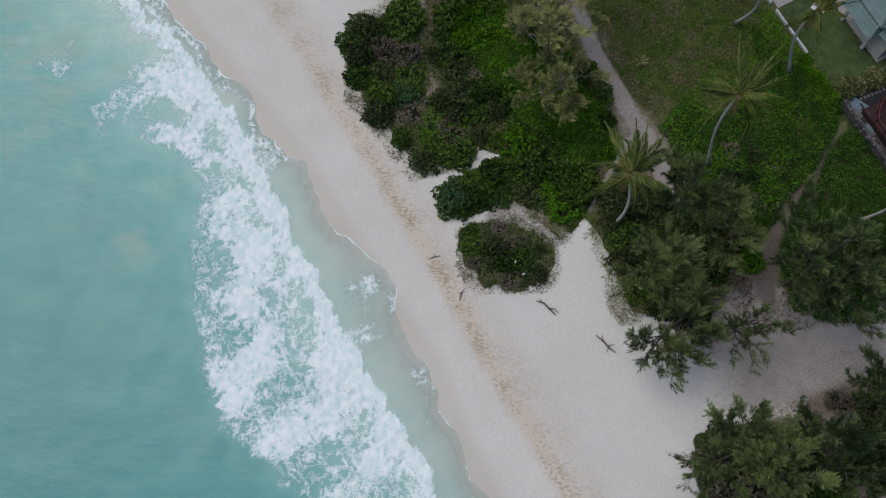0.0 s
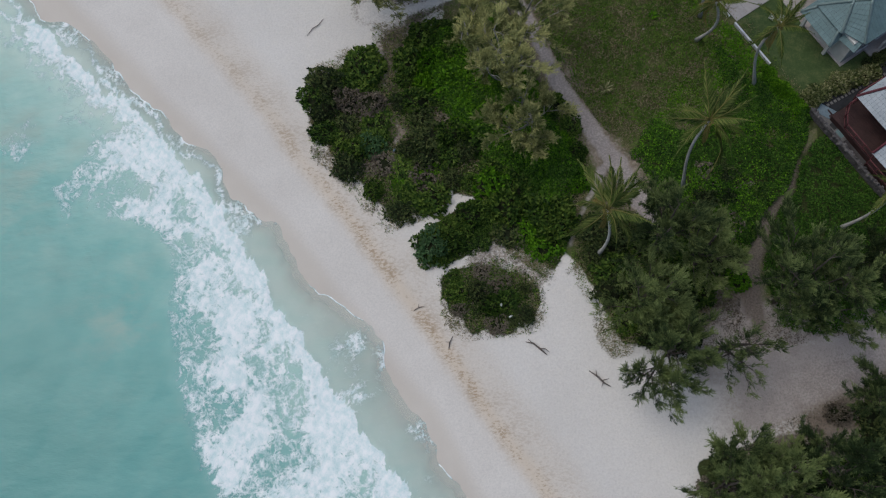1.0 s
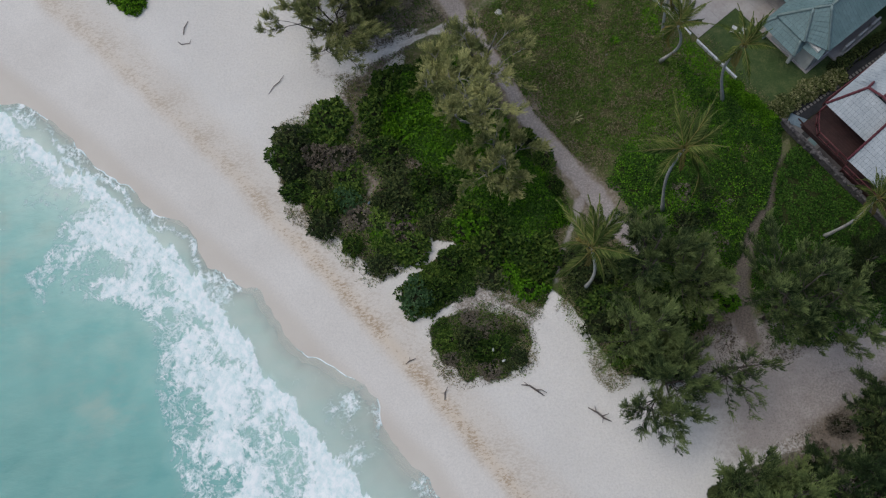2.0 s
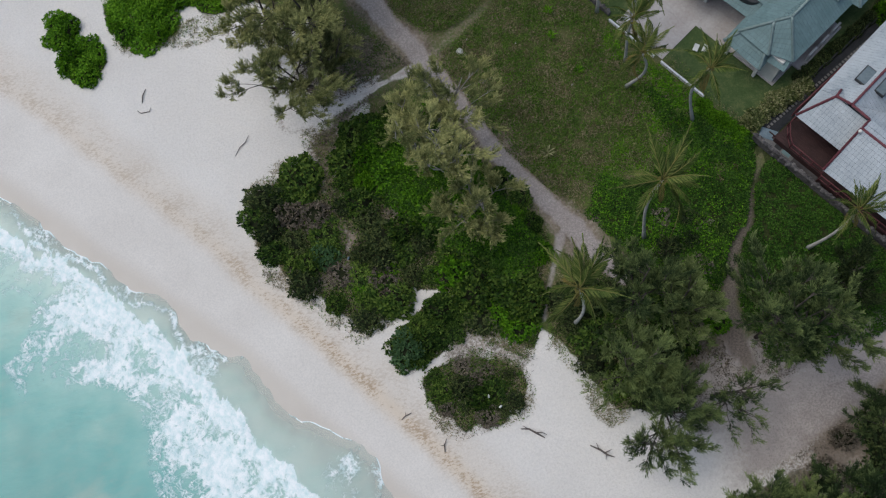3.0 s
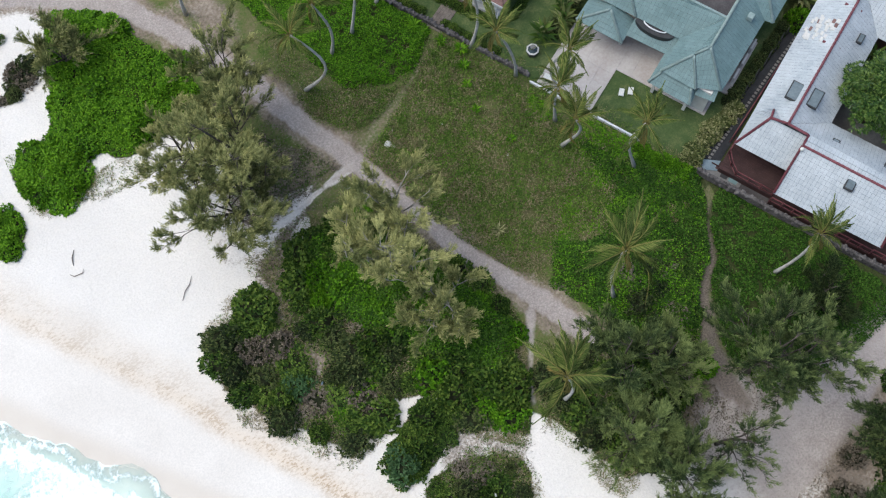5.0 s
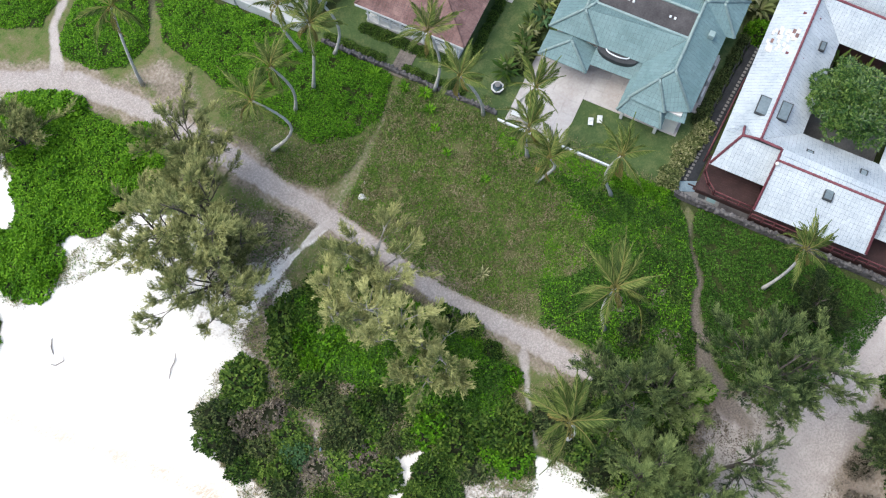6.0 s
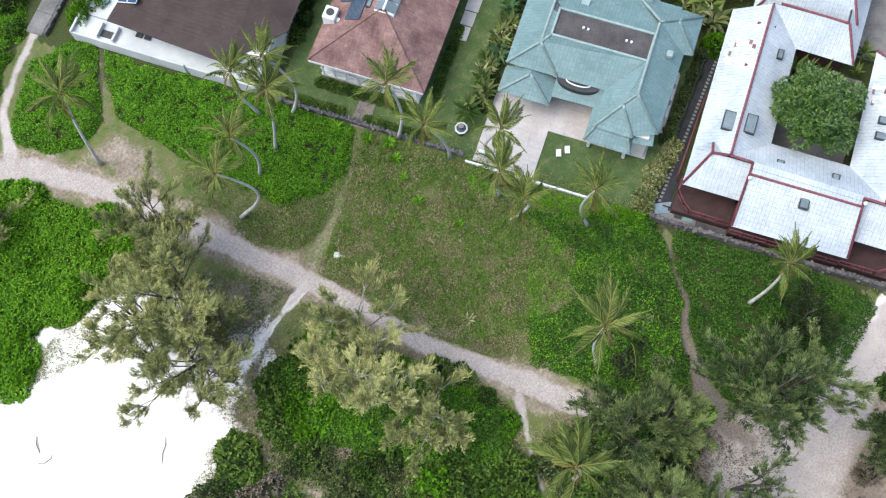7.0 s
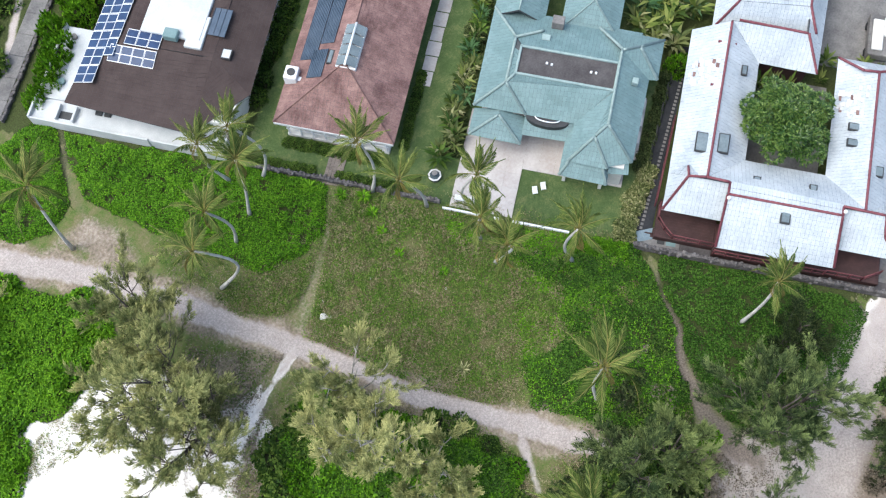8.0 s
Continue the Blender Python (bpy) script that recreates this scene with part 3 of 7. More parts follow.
def leaf_mesh(name, base, way, up, length, width, mat, fold=0.12, tone=None):
    """Many separate pointed leaves, each a folded rhombus."""
    way, n = unit(way), len(base)
    side = unit(np.cross(way, up))
    lift = np.cross(side, way)
    L, W = np.broadcast_to(length, (n,))[:, None], np.broadcast_to(width, (n,))[:, None]
    mid = base + way * L * 0.5
    V = np.stack([base, mid + side * W * 0.5 + lift * L * fold, base + way * L, mid - side * W * 0.5 + lift * L * fold], 1)
    me = bpy.data.meshes.new(name)
    fill(me, V.reshape(-1, 3), np.arange(4 * n).reshape(n, 4))
    if tone is not None:
        me.attributes.new("tone", "FLOAT", "POINT").data.foreach_set("value", np.repeat(tone, 4).astype(np.float32))
    me.materials.append(mat)
    return me


def part(name, data, mat, parent, label=""):
    """Links a bmesh or a ready mesh as one object under a thing or a part."""
    if isinstance(data, bmesh.types.BMesh):
        me = bpy.data.meshes.new(name)
        bmesh.ops.recalc_face_normals(data, faces=data.faces)
        data.to_mesh(me)
        data.free()
    else:
        me = data
    if mat and not me.materials:
        me.materials.append(mat)
    ob = new(name, me)
    ob.parent = parent
    if label:
        ob["label"] = label
    return ob


def thing(name, x, y, z=0.0, turn=0.0, label="", category="", group="", kind=""):
    ob = new(name)
    ob.empty_display_size = 0.3
    ob.matrix_basis = pose(x, y, z, 0, 0, turn)
    return tagged(ob, label, category, group, kind)


def tube(bm, pts, radii, sides=6, cap=True):
    """A tapered round rod along points."""
    pts = [Vector(p) for p in pts]
    rings = []
    for i, p in enumerate(pts):
        d = (pts[min(i + 1, len(pts) - 1)] - pts[max(i - 1, 0)]).normalized()
        a = d.cross(Vector((0.31, 0.17, 0.93)) if abs(d.z) < 0.9 else Vector((1, 0, 0))).normalized()
        b = d.cross(a)
        rings.append([bm.verts.new(p + (a * math.cos(2 * math.pi * k / sides) + b * math.sin(2 * math.pi * k / sides)) * radii[i]) for k in range(sides)])
    for r0, r1 in zip(rings, rings[1:]):
        for k in range(sides):
            bm.faces.new((r0[k], r0[(k + 1) % sides], r1[(k + 1) % sides], r1[k])).smooth = True
    if cap:
        bm.faces.new(rings[0][::-1])
        bm.faces.new(rings[-1])


def rod_mesh(name, rods, mat, sides=5):
    bm = bmesh.new()
    for pts, radii in rods:
        tube(bm, pts, radii, sides)
    me = bpy.data.meshes.new(name)
    bm.to_mesh(me)
    bm.free()
    me.materials.append(mat)
    return me


def dome_points(r, count, radius, height, rough=0.28):
    """Points on a lumpy mound and the outward way at each."""
    u = r.random(count)
    th, cz = r.random(count) * 2 * math.pi, 1 - u * 0.98
    sz = np.sqrt(1 - cz * cz)
    d = np.stack([sz * np.cos(th), sz * np.sin(th), cz], -1)
    k = r.random() * 40
    lump = 1 + rough * 2 * (fbm(d[:, 0] * 2.2 + k, d[:, 1] * 2.2 + d[:, 2] + k, 5) - 0.5) * 1.6
    return d * np.array([radius, radius, height]) * lump[:, None], d


def shrub_meshes(seed, mat, leaf=0.26, per=1500, height=0.8):
    """A mound of leaf rosettes of radius 1 over a solid core coloured shade-dark."""
    r = np.random.default_rng(seed)
    P, D = dome_points(r, per // 4, 1.0, height, 0.34)
    P *= (0.86 + 0.2 * r.random(len(P)))[:, None]
    P, D = np.repeat(P, 4, 0), np.repeat(D, 4, 0)
    way = unit(D * np.array([1, 1, 0.6]) * 0.5 + r.normal(0, 0.75, P.shape) * np.array([1, 1, 0.45]) + np.array([0, 0, 0.12]))
    leaves = leaf_mesh("leaves", P, way, np.broadcast_to([0, 0, 1.0], P.shape) + r.normal(0, 0.25, P.shape), leaf * (0.6 + 0.7 * r.random(len(P))), leaf * 0.55, mat)
    # added solid dome closes the view through; its darkness is painted inner shade
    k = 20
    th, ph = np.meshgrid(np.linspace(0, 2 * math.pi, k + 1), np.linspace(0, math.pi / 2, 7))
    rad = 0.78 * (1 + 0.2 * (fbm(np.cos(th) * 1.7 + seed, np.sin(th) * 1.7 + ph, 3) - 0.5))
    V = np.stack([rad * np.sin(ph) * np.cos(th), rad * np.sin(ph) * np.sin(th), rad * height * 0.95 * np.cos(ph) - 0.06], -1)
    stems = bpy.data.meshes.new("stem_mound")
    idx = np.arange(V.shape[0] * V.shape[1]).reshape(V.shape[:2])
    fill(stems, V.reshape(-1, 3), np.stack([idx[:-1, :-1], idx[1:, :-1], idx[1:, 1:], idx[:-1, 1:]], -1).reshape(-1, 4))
    stems.materials.append(STEM_SHADE)
    return leaves, stems


def sample_bed(poly, pitch, r, keep=None, margin=0.0):
    """Points no nearer than pitch to each other inside an outline."""
    xs, ys = [p[0] for p in poly], [p[1] for p in poly]
    out = []
    tries = int((max(xs) - min(xs)) * (max(ys) - min(ys)) / pitch ** 2 * 12)
    X, Y = r.uniform(min(xs), max(xs), tries), r.uniform(min(ys), max(ys), tries)
    good = (inside(poly, X, Y) > margin)
    if keep is not None:
        good &= keep(X, Y)
    for x, y in zip(X[good], Y[good]):
        if all((x - a) ** 2 + (y - b) ** 2 > pitch * pitch for a, b in out):
            out.append((x, y))
    return out


SHRUBS = {}
for kind_, mat_, leaf_, hgt_ in (("green", LEAF_SHRUB, 0.17, 0.62), ("dark", LEAF_DARK, 0.14, 0.7), ("grey", LEAF_GREY, 0.15, 0.7), ("bright", LEAF_BRIGHT, 0.17, 0.55), ("dead", LEAF_DEAD, 0.13, 0.5)):
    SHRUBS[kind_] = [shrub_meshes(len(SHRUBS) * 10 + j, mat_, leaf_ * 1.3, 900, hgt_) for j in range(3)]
SHRUB_WORDS = {"green": "dense green coastal shrub with glossy rounded leaves", "dark": "dark olive-green coastal shrub with small leaves", "grey": "pale grey-green leafy shrub growing among darker ones",
               "bright": "bright green low spreading coastal shrub mound", "dead": "brown half-dead coastal shrub on the sand"}


def plant_shrub(x, y, radius, kind_, r, squash=1.0):
    leaves, stems = SHRUBS[kind_][int(r.integers(3))]
    ob = thing("coastal_shrub", x, y, float(land(np.array([x]), np.array([y]))[0]) - 0.02, float(r.uniform(0, 360)), SHRUB_WORDS[kind_], "shrub", "coastal shrubs")
    ob.scale = (radius * r.uniform(0.85, 1.15), radius * r.uniform(0.85, 1.15), radius * squash * r.uniform(0.8, 1.2))
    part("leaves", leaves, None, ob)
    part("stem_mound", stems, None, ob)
    return ob


def off_paths(margin):
    return lambda X, Y: path_gap(X, Y) > margin


def clear_of(polys, keep):
    def test(X, Y):
        ok = keep(X, Y)
        for p in polys:
            ok &= inside(p, X, Y) < 0.1
        return ok
    return test


r5 = np.random.default_rng(5)
EVEN = [(4.7, 47.9), (8.6, 47.1), (12.2, 40.7), (14.1, 35.8), (14.8, 32.8), (12.6, 29.6), (9.9, 28.6), (8.2, 31.8), (5.8, 35.7), (3.8, 38.9), (2.2, 42.8), (2.4, 46.7)]
DARK_PATCH = [(24.9, 33.0), (27.6, 31.9), (29.3, 28.9), (27.0, 26.2), (24.3, 26.0), (22.9, 29.4)]
HOLLOW = LITTER[5]
for bed, pitch, size, kinds, margin in (
        (BED_MAIN, 1.42, 1.25, None, 0.35), (BED_ROUND, 1.0, 1.1, ("green", "green", "dark"), 0.3), (BED_TIP, 1.1, 0.9, ("dark", "green", "green", "dead"), 0.45),
        (BED_EAST, 1.7, 1.35, ("dark", "dark", "green"), 0.5), (BED_WEST, 1.6, 1.3, ("bright",), 0.5), (BED_KNOB, 1.2, 1.2, ("bright",), 0.6),
        (BED_ISLES[0], 0.9, 1.0, ("bright",), 0.45), (BED_ISLES[1], 0.85, 0.9, ("bright",), 0.25), (BED_ISLES[2], 1.3, 1.2, ("green",), 0.5), (BED_ISLES[3], 1.2, 1.1, ("bright",), 0.5), (BED_DEAD, 0.9, 0.9, ("dark", "dead", "dark"), 0.1),
        (BED_SOUTH, 2.0, 1.35, ("dark", "dark", "green", "dead"), 0.6)):
    spots = sample_bed(bed, pitch, r5, clear_of([HOLLOW], off_paths(0.58)), margin)
    for x, y in spots:
        if along(PATHS[3], np.array([x]), np.array([y]))[0] < 0.85:
            continue
        if kinds is None:
            # the seaward half is dark scrub, the inland half bright and even
            even = float(inside(EVEN, np.array([x]), np.array([y]))[0]) + 0.4 * r5.normal() > (-1.6 if x > 6 else 0)
            pick = r5.random()
            k = ("bright" if pick < 0.6 else "green") if even else "green" if pick < 0.58 else "dead" if pick < 0.66 else "dark"
        else:
            k = kinds[int(r5.integers(len(kinds)))]
        if inside(DEAD_TIP, np.array([x]), np.array([y]))[0] > 0:
            k = "dead"
        room = float(path_gap(np.array([x]), np.array([y]))[0])
        plant_shrub(x, y, min(size * r5.uniform(0.6, 1.3), max(0.45, room / 0.85)), k, r5, r5.uniform(0.7, 1.5))
side_bed = [plot_xy(-73.2, 46.4), plot_xy(-73.4, 64), plot_xy(-88, 66), plot_xy(-88, 45)]
for x, y in sample_bed(side_bed, 2.3, r5, off_paths(0.5)):
    plant_shrub(x, y, r5.uniform(1.0, 1.7), ("dark", "green", "green")[int(r5.integers(3))], r5, 1.3)
for x, y in sample_bed(DARK_PATCH, 1.25, r5, off_paths(0.5)):
    plant_shrub(x, y, r5.uniform(0.75, 1.1), ("dark", "dark", "dark", "green", "dead")[int(r5.integers(5))], r5, 1.1)
for x, y, s in ((6.3, 30.3, 1.0), (6.9, 29.4, 0.9), (6.0, 29.6, 1.0)):
    plant_shrub(x, y, s, "green", r5, 1.0)
plant_shrub(-2.5, 37.3, 1.15, "grey", r5, 1.2)
plant_shrub(1.6, 28.0, 1.35, "grey", r5, 1.5)
plant_shrub(25.2, 22.6, 1.0, "bright", r5)
plant_shrub(-0.2, 33.2, 1.0, "bright", r5, 0.8)
plant_shrub(2.0, 34.6, 0.9, "bright", r5, 0.8)


def carpet(name, polys, density, leaf, mat, label, bumps=0.5, seed=1, flat=0.35, margin=0.15, patchy=None, slim=0.6, hollow=0.0, gap=0.02):
    """Low plants too many to count, as one sheet of loose leaves."""
    r = np.random.default_rng(seed)
    P = []
    for poly in polys:
        xs, ys = [p[0] for p in poly], [p[1] for p in poly]
        n = int((max(xs) - min(xs)) * (max(ys) - min(ys)) * density)
        X, Y = r.uniform(min(xs), max(xs), n), r.uniform(min(ys), max(ys), n)
        edge = inside(poly, X, Y) + (fbm(X * 0.8, Y * 0.8, 21) - 0.5) * 1.0
        ok = (edge > margin) & (path_gap(X, Y) > gap + 0.18 * r.random(n) * (1 + 3 * gap))
        ok &= along(GRASSPATH, X, Y) > -0.5 + 0.8 * r.random(n)
        if patchy:
            ok &= fbm(X * patchy[0], Y * patchy[0], seed + 80) + 0.25 * (r.random(n) - 0.5) > patchy[1]
        if hollow:
            ok &= fbm(X * 1.7, Y * 1.7, seed + 90) + 0.16 * (r.random(n) - 0.5) > hollow
        X, Y, edge = X[ok], Y[ok], edge[ok]
        hill = bumps * (0.1 + fbm(X * 0.7, Y * 0.7, seed + 60) * 0.9 + fbm(X * 1.7, Y * 1.7, seed + 90) * 0.6) * ease(edge, 0.0, 1.2) + 0.05
        P.append(np.stack([X, Y, land(X, Y) + hill * (0.75 + 0.3 * r.random(len(X)))], -1))
    P = np.concatenate(P)
    way = unit(r.normal(0, 1, P.shape) * np.array([1, 1, flat]) + np.array([0.15, 0.1, 0.2]))
    up = np.array([0, 0, 1.0]) + r.normal(0, 0.3, P.shape)
    ob = new(name, leaf_mesh(name, P, way, up, leaf * (0.6 + 0.8 * r.random(len(P))), leaf * slim, mat))
    return tagged(ob, label, "plants", kind="stuff")


carpet("groundcover", COVERS[:3], 260, 0.18, LEAF_BRIGHT, "bright green trailing beach groundcover in a dense carpet", 0.5, 1, 0.16, hollow=0.33)
carpet("bright_groundcover", COVERS[3:4], 55, 0.17, LEAF_BRIGHT, "fresh bright leaves among the trailing vines", 0.55, 32, 0.18, 0.15, (0.3, 0.42))
carpet("vine_groundcover", COVERS[3:], 190, 0.18, LEAF_COVER, "green trailing vines covering the ground before the wall", 0.5, 31, 0.18, hollow=0.36)
carpet("shrub_canopy", [EVEN], 120, 0.18, LEAF_COVER, "even green leaves closing over the shrubs", 0.95, 23, 0.3)
carpet("shrub_canopy", [EVEN], 70, 0.18, LEAF_BRIGHT, "fresh bright leaves among the shrub tops", 1.0, 24, 0.3)
carpet("shrub_canopy", [BED_WEST, BED_KNOB, *BED_ISLES], 85, 0.2, LEAF_BRIGHT, "bright green leaves closing over the beach shrubs", 0.95, 22, 0.3)
carpet("meadow_grass", [MEADOW], 150, 0.19, LEAF_LAWN, "green uncut grass growing between sandy paths", 0.12, 2, 0.6, -0.5, (0.6, 0.45), 0.3)
carpet("meadow_clover", [MEADOW], 60, 0.13, LEAF_BRIGHT, "bright green clover patches in the meadow", 0.10, 12, 0.3, 0.15, (0.45, 0.53))
carpet("dry_grass", [MEADOW], 110, 0.2, LEAF_DRY, "straw-coloured dry grass mixed into the meadow", 0.12, 3, 0.6, -0.4, (0.8, 0.46), 0.25)
carpet("dune_scrub", [BED_MAIN, BED_TIP, BED_ROUND, BED_WEST, BED_EAST], 22, 0.24, LEAF_SHRUB, "low green scrub filling gaps between the shrubs", 0.25, 4, 0.8, 0.1)
FRINGE = [BED_MAIN, BED_TIP, BED_KNOB, BED_EAST, LITTER[1], [(-9.6, 61.4), (-4.5, 61.6), (-4.2, 60), (-8.4, 59.0)]]
carpet("dry_fringe", FRINGE, 120, 0.26, LEAF_DRY, "thin brown twigs and dry grass fringing the shrubs", 0.1, 14, 0.5, -1.15, (0.6, 0.48), 0.16)
carpet("gap_twigs", [GAP], 48, 0.22, LEAF_DEAD, "grey-brown twigs and dead runners strewn over sand", 0.08, 71, 0.5, -0.4, (1.0, 0.44), 0.16, gap=-1.0)
carpet("gap_runner", [GAP], 40, 0.2, LEAF_LAWN, "sparse green runners creeping over the sandy gap", 0.15, 72, 0.5, -0.2, (0.8, 0.52), 0.35, gap=-0.2)
carpet("bed_rim", [BED_TIP, BED_ROUND, BED_MAIN], 38, 0.26, LEAF_DEAD, "brown dead twigs along the edge of the shrubs", 0.14, 73, 0.6, -0.75, (1.1, 0.43), 0.16)
carpet("green_fringe", FRINGE, 45, 0.2, LEAF_LAWN, "sparse trailing green runners at the edge of shrubs", 0.2, 15, 0.6, -0.95, (0.55, 0.47), 0.3)
WAYSIDE = [LITTER[0], [(2, 58), (9.3, 59), (12.5, 57.5), (10, 52), (14.2, 41.5), (16.5, 36.5), (14, 38.6), (8.3, 48.2), (4.8, 49.5), (4, 51.8)], [(7.0, 64), (10.4, 65), (12.7, 57.4), (9, 58)], [(13, 26), (15.4, 31.4), (15.2, 33), (13, 29), (11.8, 26.4)], [(24, 19), (28.8, 24.2), (30.4, 28.4), (29.4, 28.6), (26.4, 25.4), (23, 22)]]
carpet("wayside_grass", WAYSIDE, 40, 0.2, LEAF_LAWN, "short thin grass along the trodden path", 0.06, 17, 0.6, 0.1, (0.7, 0.48), 0.35, gap=0.45)
carpet("wayside_straw", WAYSIDE, 36, 0.2, LEAF_DEAD, "brown fallen needles and straw along the path", 0.05, 18, 0.5, 0.1, (0.6, 0.46), 0.2)
carpet("meadow_tuft", [MEADOW], 130, 0.24, LEAF_LAWN, "taller green tufts standing in the meadow", 0.3, 51, 0.7, 0.0, (1.5, 0.56), 0.3)
carpet("meadow_straw", [MEADOW], 130, 0.24, LEAF_DRY, "pale straw tufts standing in the meadow", 0.25, 52, 0.6, 0.0, (1.2, 0.57), 0.25)
carpet("creeping_groundcover", [[(20.5, 37), (24.5, 36), (31, 34), (34, 36.4), (30.4, 42.5), (26.9, 49.5), (24.6, 49.5), (26.2, 43)]], 140, 0.18, LEAF_BRIGHT, "bright groundcover creeping into the meadow", 0.22, 53, 0.25, -0.2, (0.7, 0.5))
VERGE = [[(17.4, 33.6), (18.6, 36.6), (20.8, 38.6), (24.6, 37.2), (24, 35), (20.8, 36.4), (18.8, 33.6)], [(17, 29), (19.6, 31.5), (20.6, 30.4), (19.4, 28.8)], [(13, 26), (15.2, 31), (17, 30), (15.6, 27.6)], [(8.2, 66.0), (11.4, 66), (13.2, 57.6), (22, 59.5), (20, 52), (12, 47), (8.0, 60)], [(20.2, 57.4), (23.5, 59.5), (30.6, 46), (34.6, 36.4), (33.4, 36), (26, 50)]]
carpet("verge_grass", VERGE, 70, 0.19, LEAF_LAWN, "thin short grass between the meadow and paths", 0.07, 41, 0.6, 0.05, (0.8, 0.45), 0.3, gap=0.7)
carpet("verge_straw", VERGE, 45, 0.2, LEAF_DRY, "dry straw scattered through the thin grass", 0.06, 42, 0.5, 0.05, (0.7, 0.46), 0.22)
carpet("needle_litter", [[(20, 19.5), (25, 22.5), (28, 20.5), (33, 19.2), (42, 20), (44, 16.4), (36, 14.6), (30, 11.4), (21, 11.0), (18.4, 14)]], 85, 0.17, LEAF_DEAD, "dark needles and twigs strewn over trodden sand", 0.03, 61, 0.35, -0.3, (1.1, 0.42), 0.3)
carpet("needle_grass", LITTER[:3], 26, 0.22, LEAF_DEAD, "thin brown grass and fallen needles over sand", 0.06, 6, 0.8)


def ironwood(x, y, height, spread_, seed, mat, lean=(0.0, 0.0), limbs=30, plumes=3, label="", low=0.25, bark=BARK_DARK, trunk=0.18):
    """A needle tree: tapered trunk, arching limbs, feathery plumes of fine needles."""
    r = np.random.default_rng(seed)
    ob = thing("ironwood_tree", x, y, 0, 0, label or "tall feathery ironwood tree with grey-green needle sprays", "tree", "ironwood trees")
    top = np.array([lean[0], lean[1], height])
    stem = [top * t + np.array([0.35 * math.sin(3 * t + seed), 0.35 * math.cos(2.4 * t + seed), 0]) * t for t in np.linspace(0, 1, 7)]
    part("trunk", rod_mesh("trunk", [(stem, [trunk * (1 - 0.85 * i / 6) for i in range(7)])], bark, 8), None, ob)
    rods, base, way = [], [], []
    leaders = [stem]
    turn0 = r.uniform(0, 6.28)
    for j in range(5 if limbs > 20 else 3):
        a = turn0 + j * 1.2566 + r.normal(0, 0.25)
        fork = low * r.uniform(0.5, 1.2)
        foot = np.array([np.interp(fork, np.linspace(0, 1, 7), [p[k] for p in stem]) for k in range(3)])
        tip = top * r.uniform(0.62, 0.9) + np.array([math.cos(a), math.sin(a), 0]) * spread_ * r.uniform(0.45, 0.75)
        line = [foot + (tip - foot) * np.array([q ** 0.8, q ** 0.8, q]) + np.array([0.3 * math.sin(4 * q + j), 0.3 * math.cos(3 * q + j), 0]) * q for q in np.linspace(0, 1, 7)]
        leaders.append(line)
        rods.append((line, [trunk * 0.55 * (1 - 0.85 * q) for q in np.linspace(0, 1, 7)]))
    for i in range(limbs):
        lead = int(i % len(leaders))
        t = low + (0.99 - low) * r.random() ** 0.8
        a = r.uniform(0, 6.28)
        reach = spread_ * 0.55 * (1.0 - 0.6 * ((t - low) / (1 - low)) ** 1.5) * r.uniform(0.6, 1.4)
        root = np.array([np.interp(t, np.linspace(0, 1, 7), [p[k] for p in leaders[lead]]) for k in range(3)])
        away = (np.array(leaders[lead][-1]) - top)[:2] / (spread_ + 1e-6)
        out = np.array([math.cos(a) + 1.1 * away[0], math.sin(a) + 1.1 * away[1], r.uniform(0.3, 0.9)])
        pts = [root + out * reach * q * np.array([1, 1, 1 - 0.55 * q]) + np.array([0, 0, -0.10 * reach * q * q]) + r.normal(0, 0.07 * reach * q, 3) for q in np.linspace(0, 1, 5)]
        rods.append((pts, [trunk * 0.38 * (1 - 0.8 * q) * (1 - 0.5 * t) for q in np.linspace(0, 1, 5)]))
        for j in range(9):
            q = 0.25 + 0.75 * (j + r.random()) / 9
            p = np.array([np.interp(q, np.linspace(0, 1, 5), [v[k] for v in pts]) for k in range(3)])
            side = unit(out * 0.95 + r.normal(0, 0.55, 3) * np.array([1, 1, 0.45]) + np.array([0.1, 0.06, 0.2]))
            twig = reach * 0.16 + 0.35 * r.random()
            tip = p + side * twig
            rods.append(([p, tip], [0.02, 0.008]))
            for _ in range(plumes if r.random() < 0.8 else plumes + 1):
                base.append(p + (tip - p) * r.uniform(0.3, 1.0) + r.normal(0, 0.07, 3))
                way.append(unit(side * np.array([1, 1, 0.5]) + r.normal(0, 0.3, 3) + np.array([0.26, 0.16, 0.3])))
    part("branchwork", rod_mesh("branchwork", rods, bark, 4), None, ob)
    base, way = np.array(base), np.array(way)
    k = 25
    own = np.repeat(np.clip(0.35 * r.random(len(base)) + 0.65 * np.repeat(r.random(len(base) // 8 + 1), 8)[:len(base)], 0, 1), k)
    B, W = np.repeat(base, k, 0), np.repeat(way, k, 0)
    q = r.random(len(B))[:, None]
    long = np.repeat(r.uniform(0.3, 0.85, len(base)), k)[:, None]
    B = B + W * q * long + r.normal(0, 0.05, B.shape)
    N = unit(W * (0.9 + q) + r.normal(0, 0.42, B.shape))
    # tone falls towards the plume base, inner shade in colour; young tips paler
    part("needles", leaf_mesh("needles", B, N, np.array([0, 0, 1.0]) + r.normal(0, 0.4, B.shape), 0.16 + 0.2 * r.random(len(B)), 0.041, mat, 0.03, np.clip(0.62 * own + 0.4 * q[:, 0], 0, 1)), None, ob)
    return ob


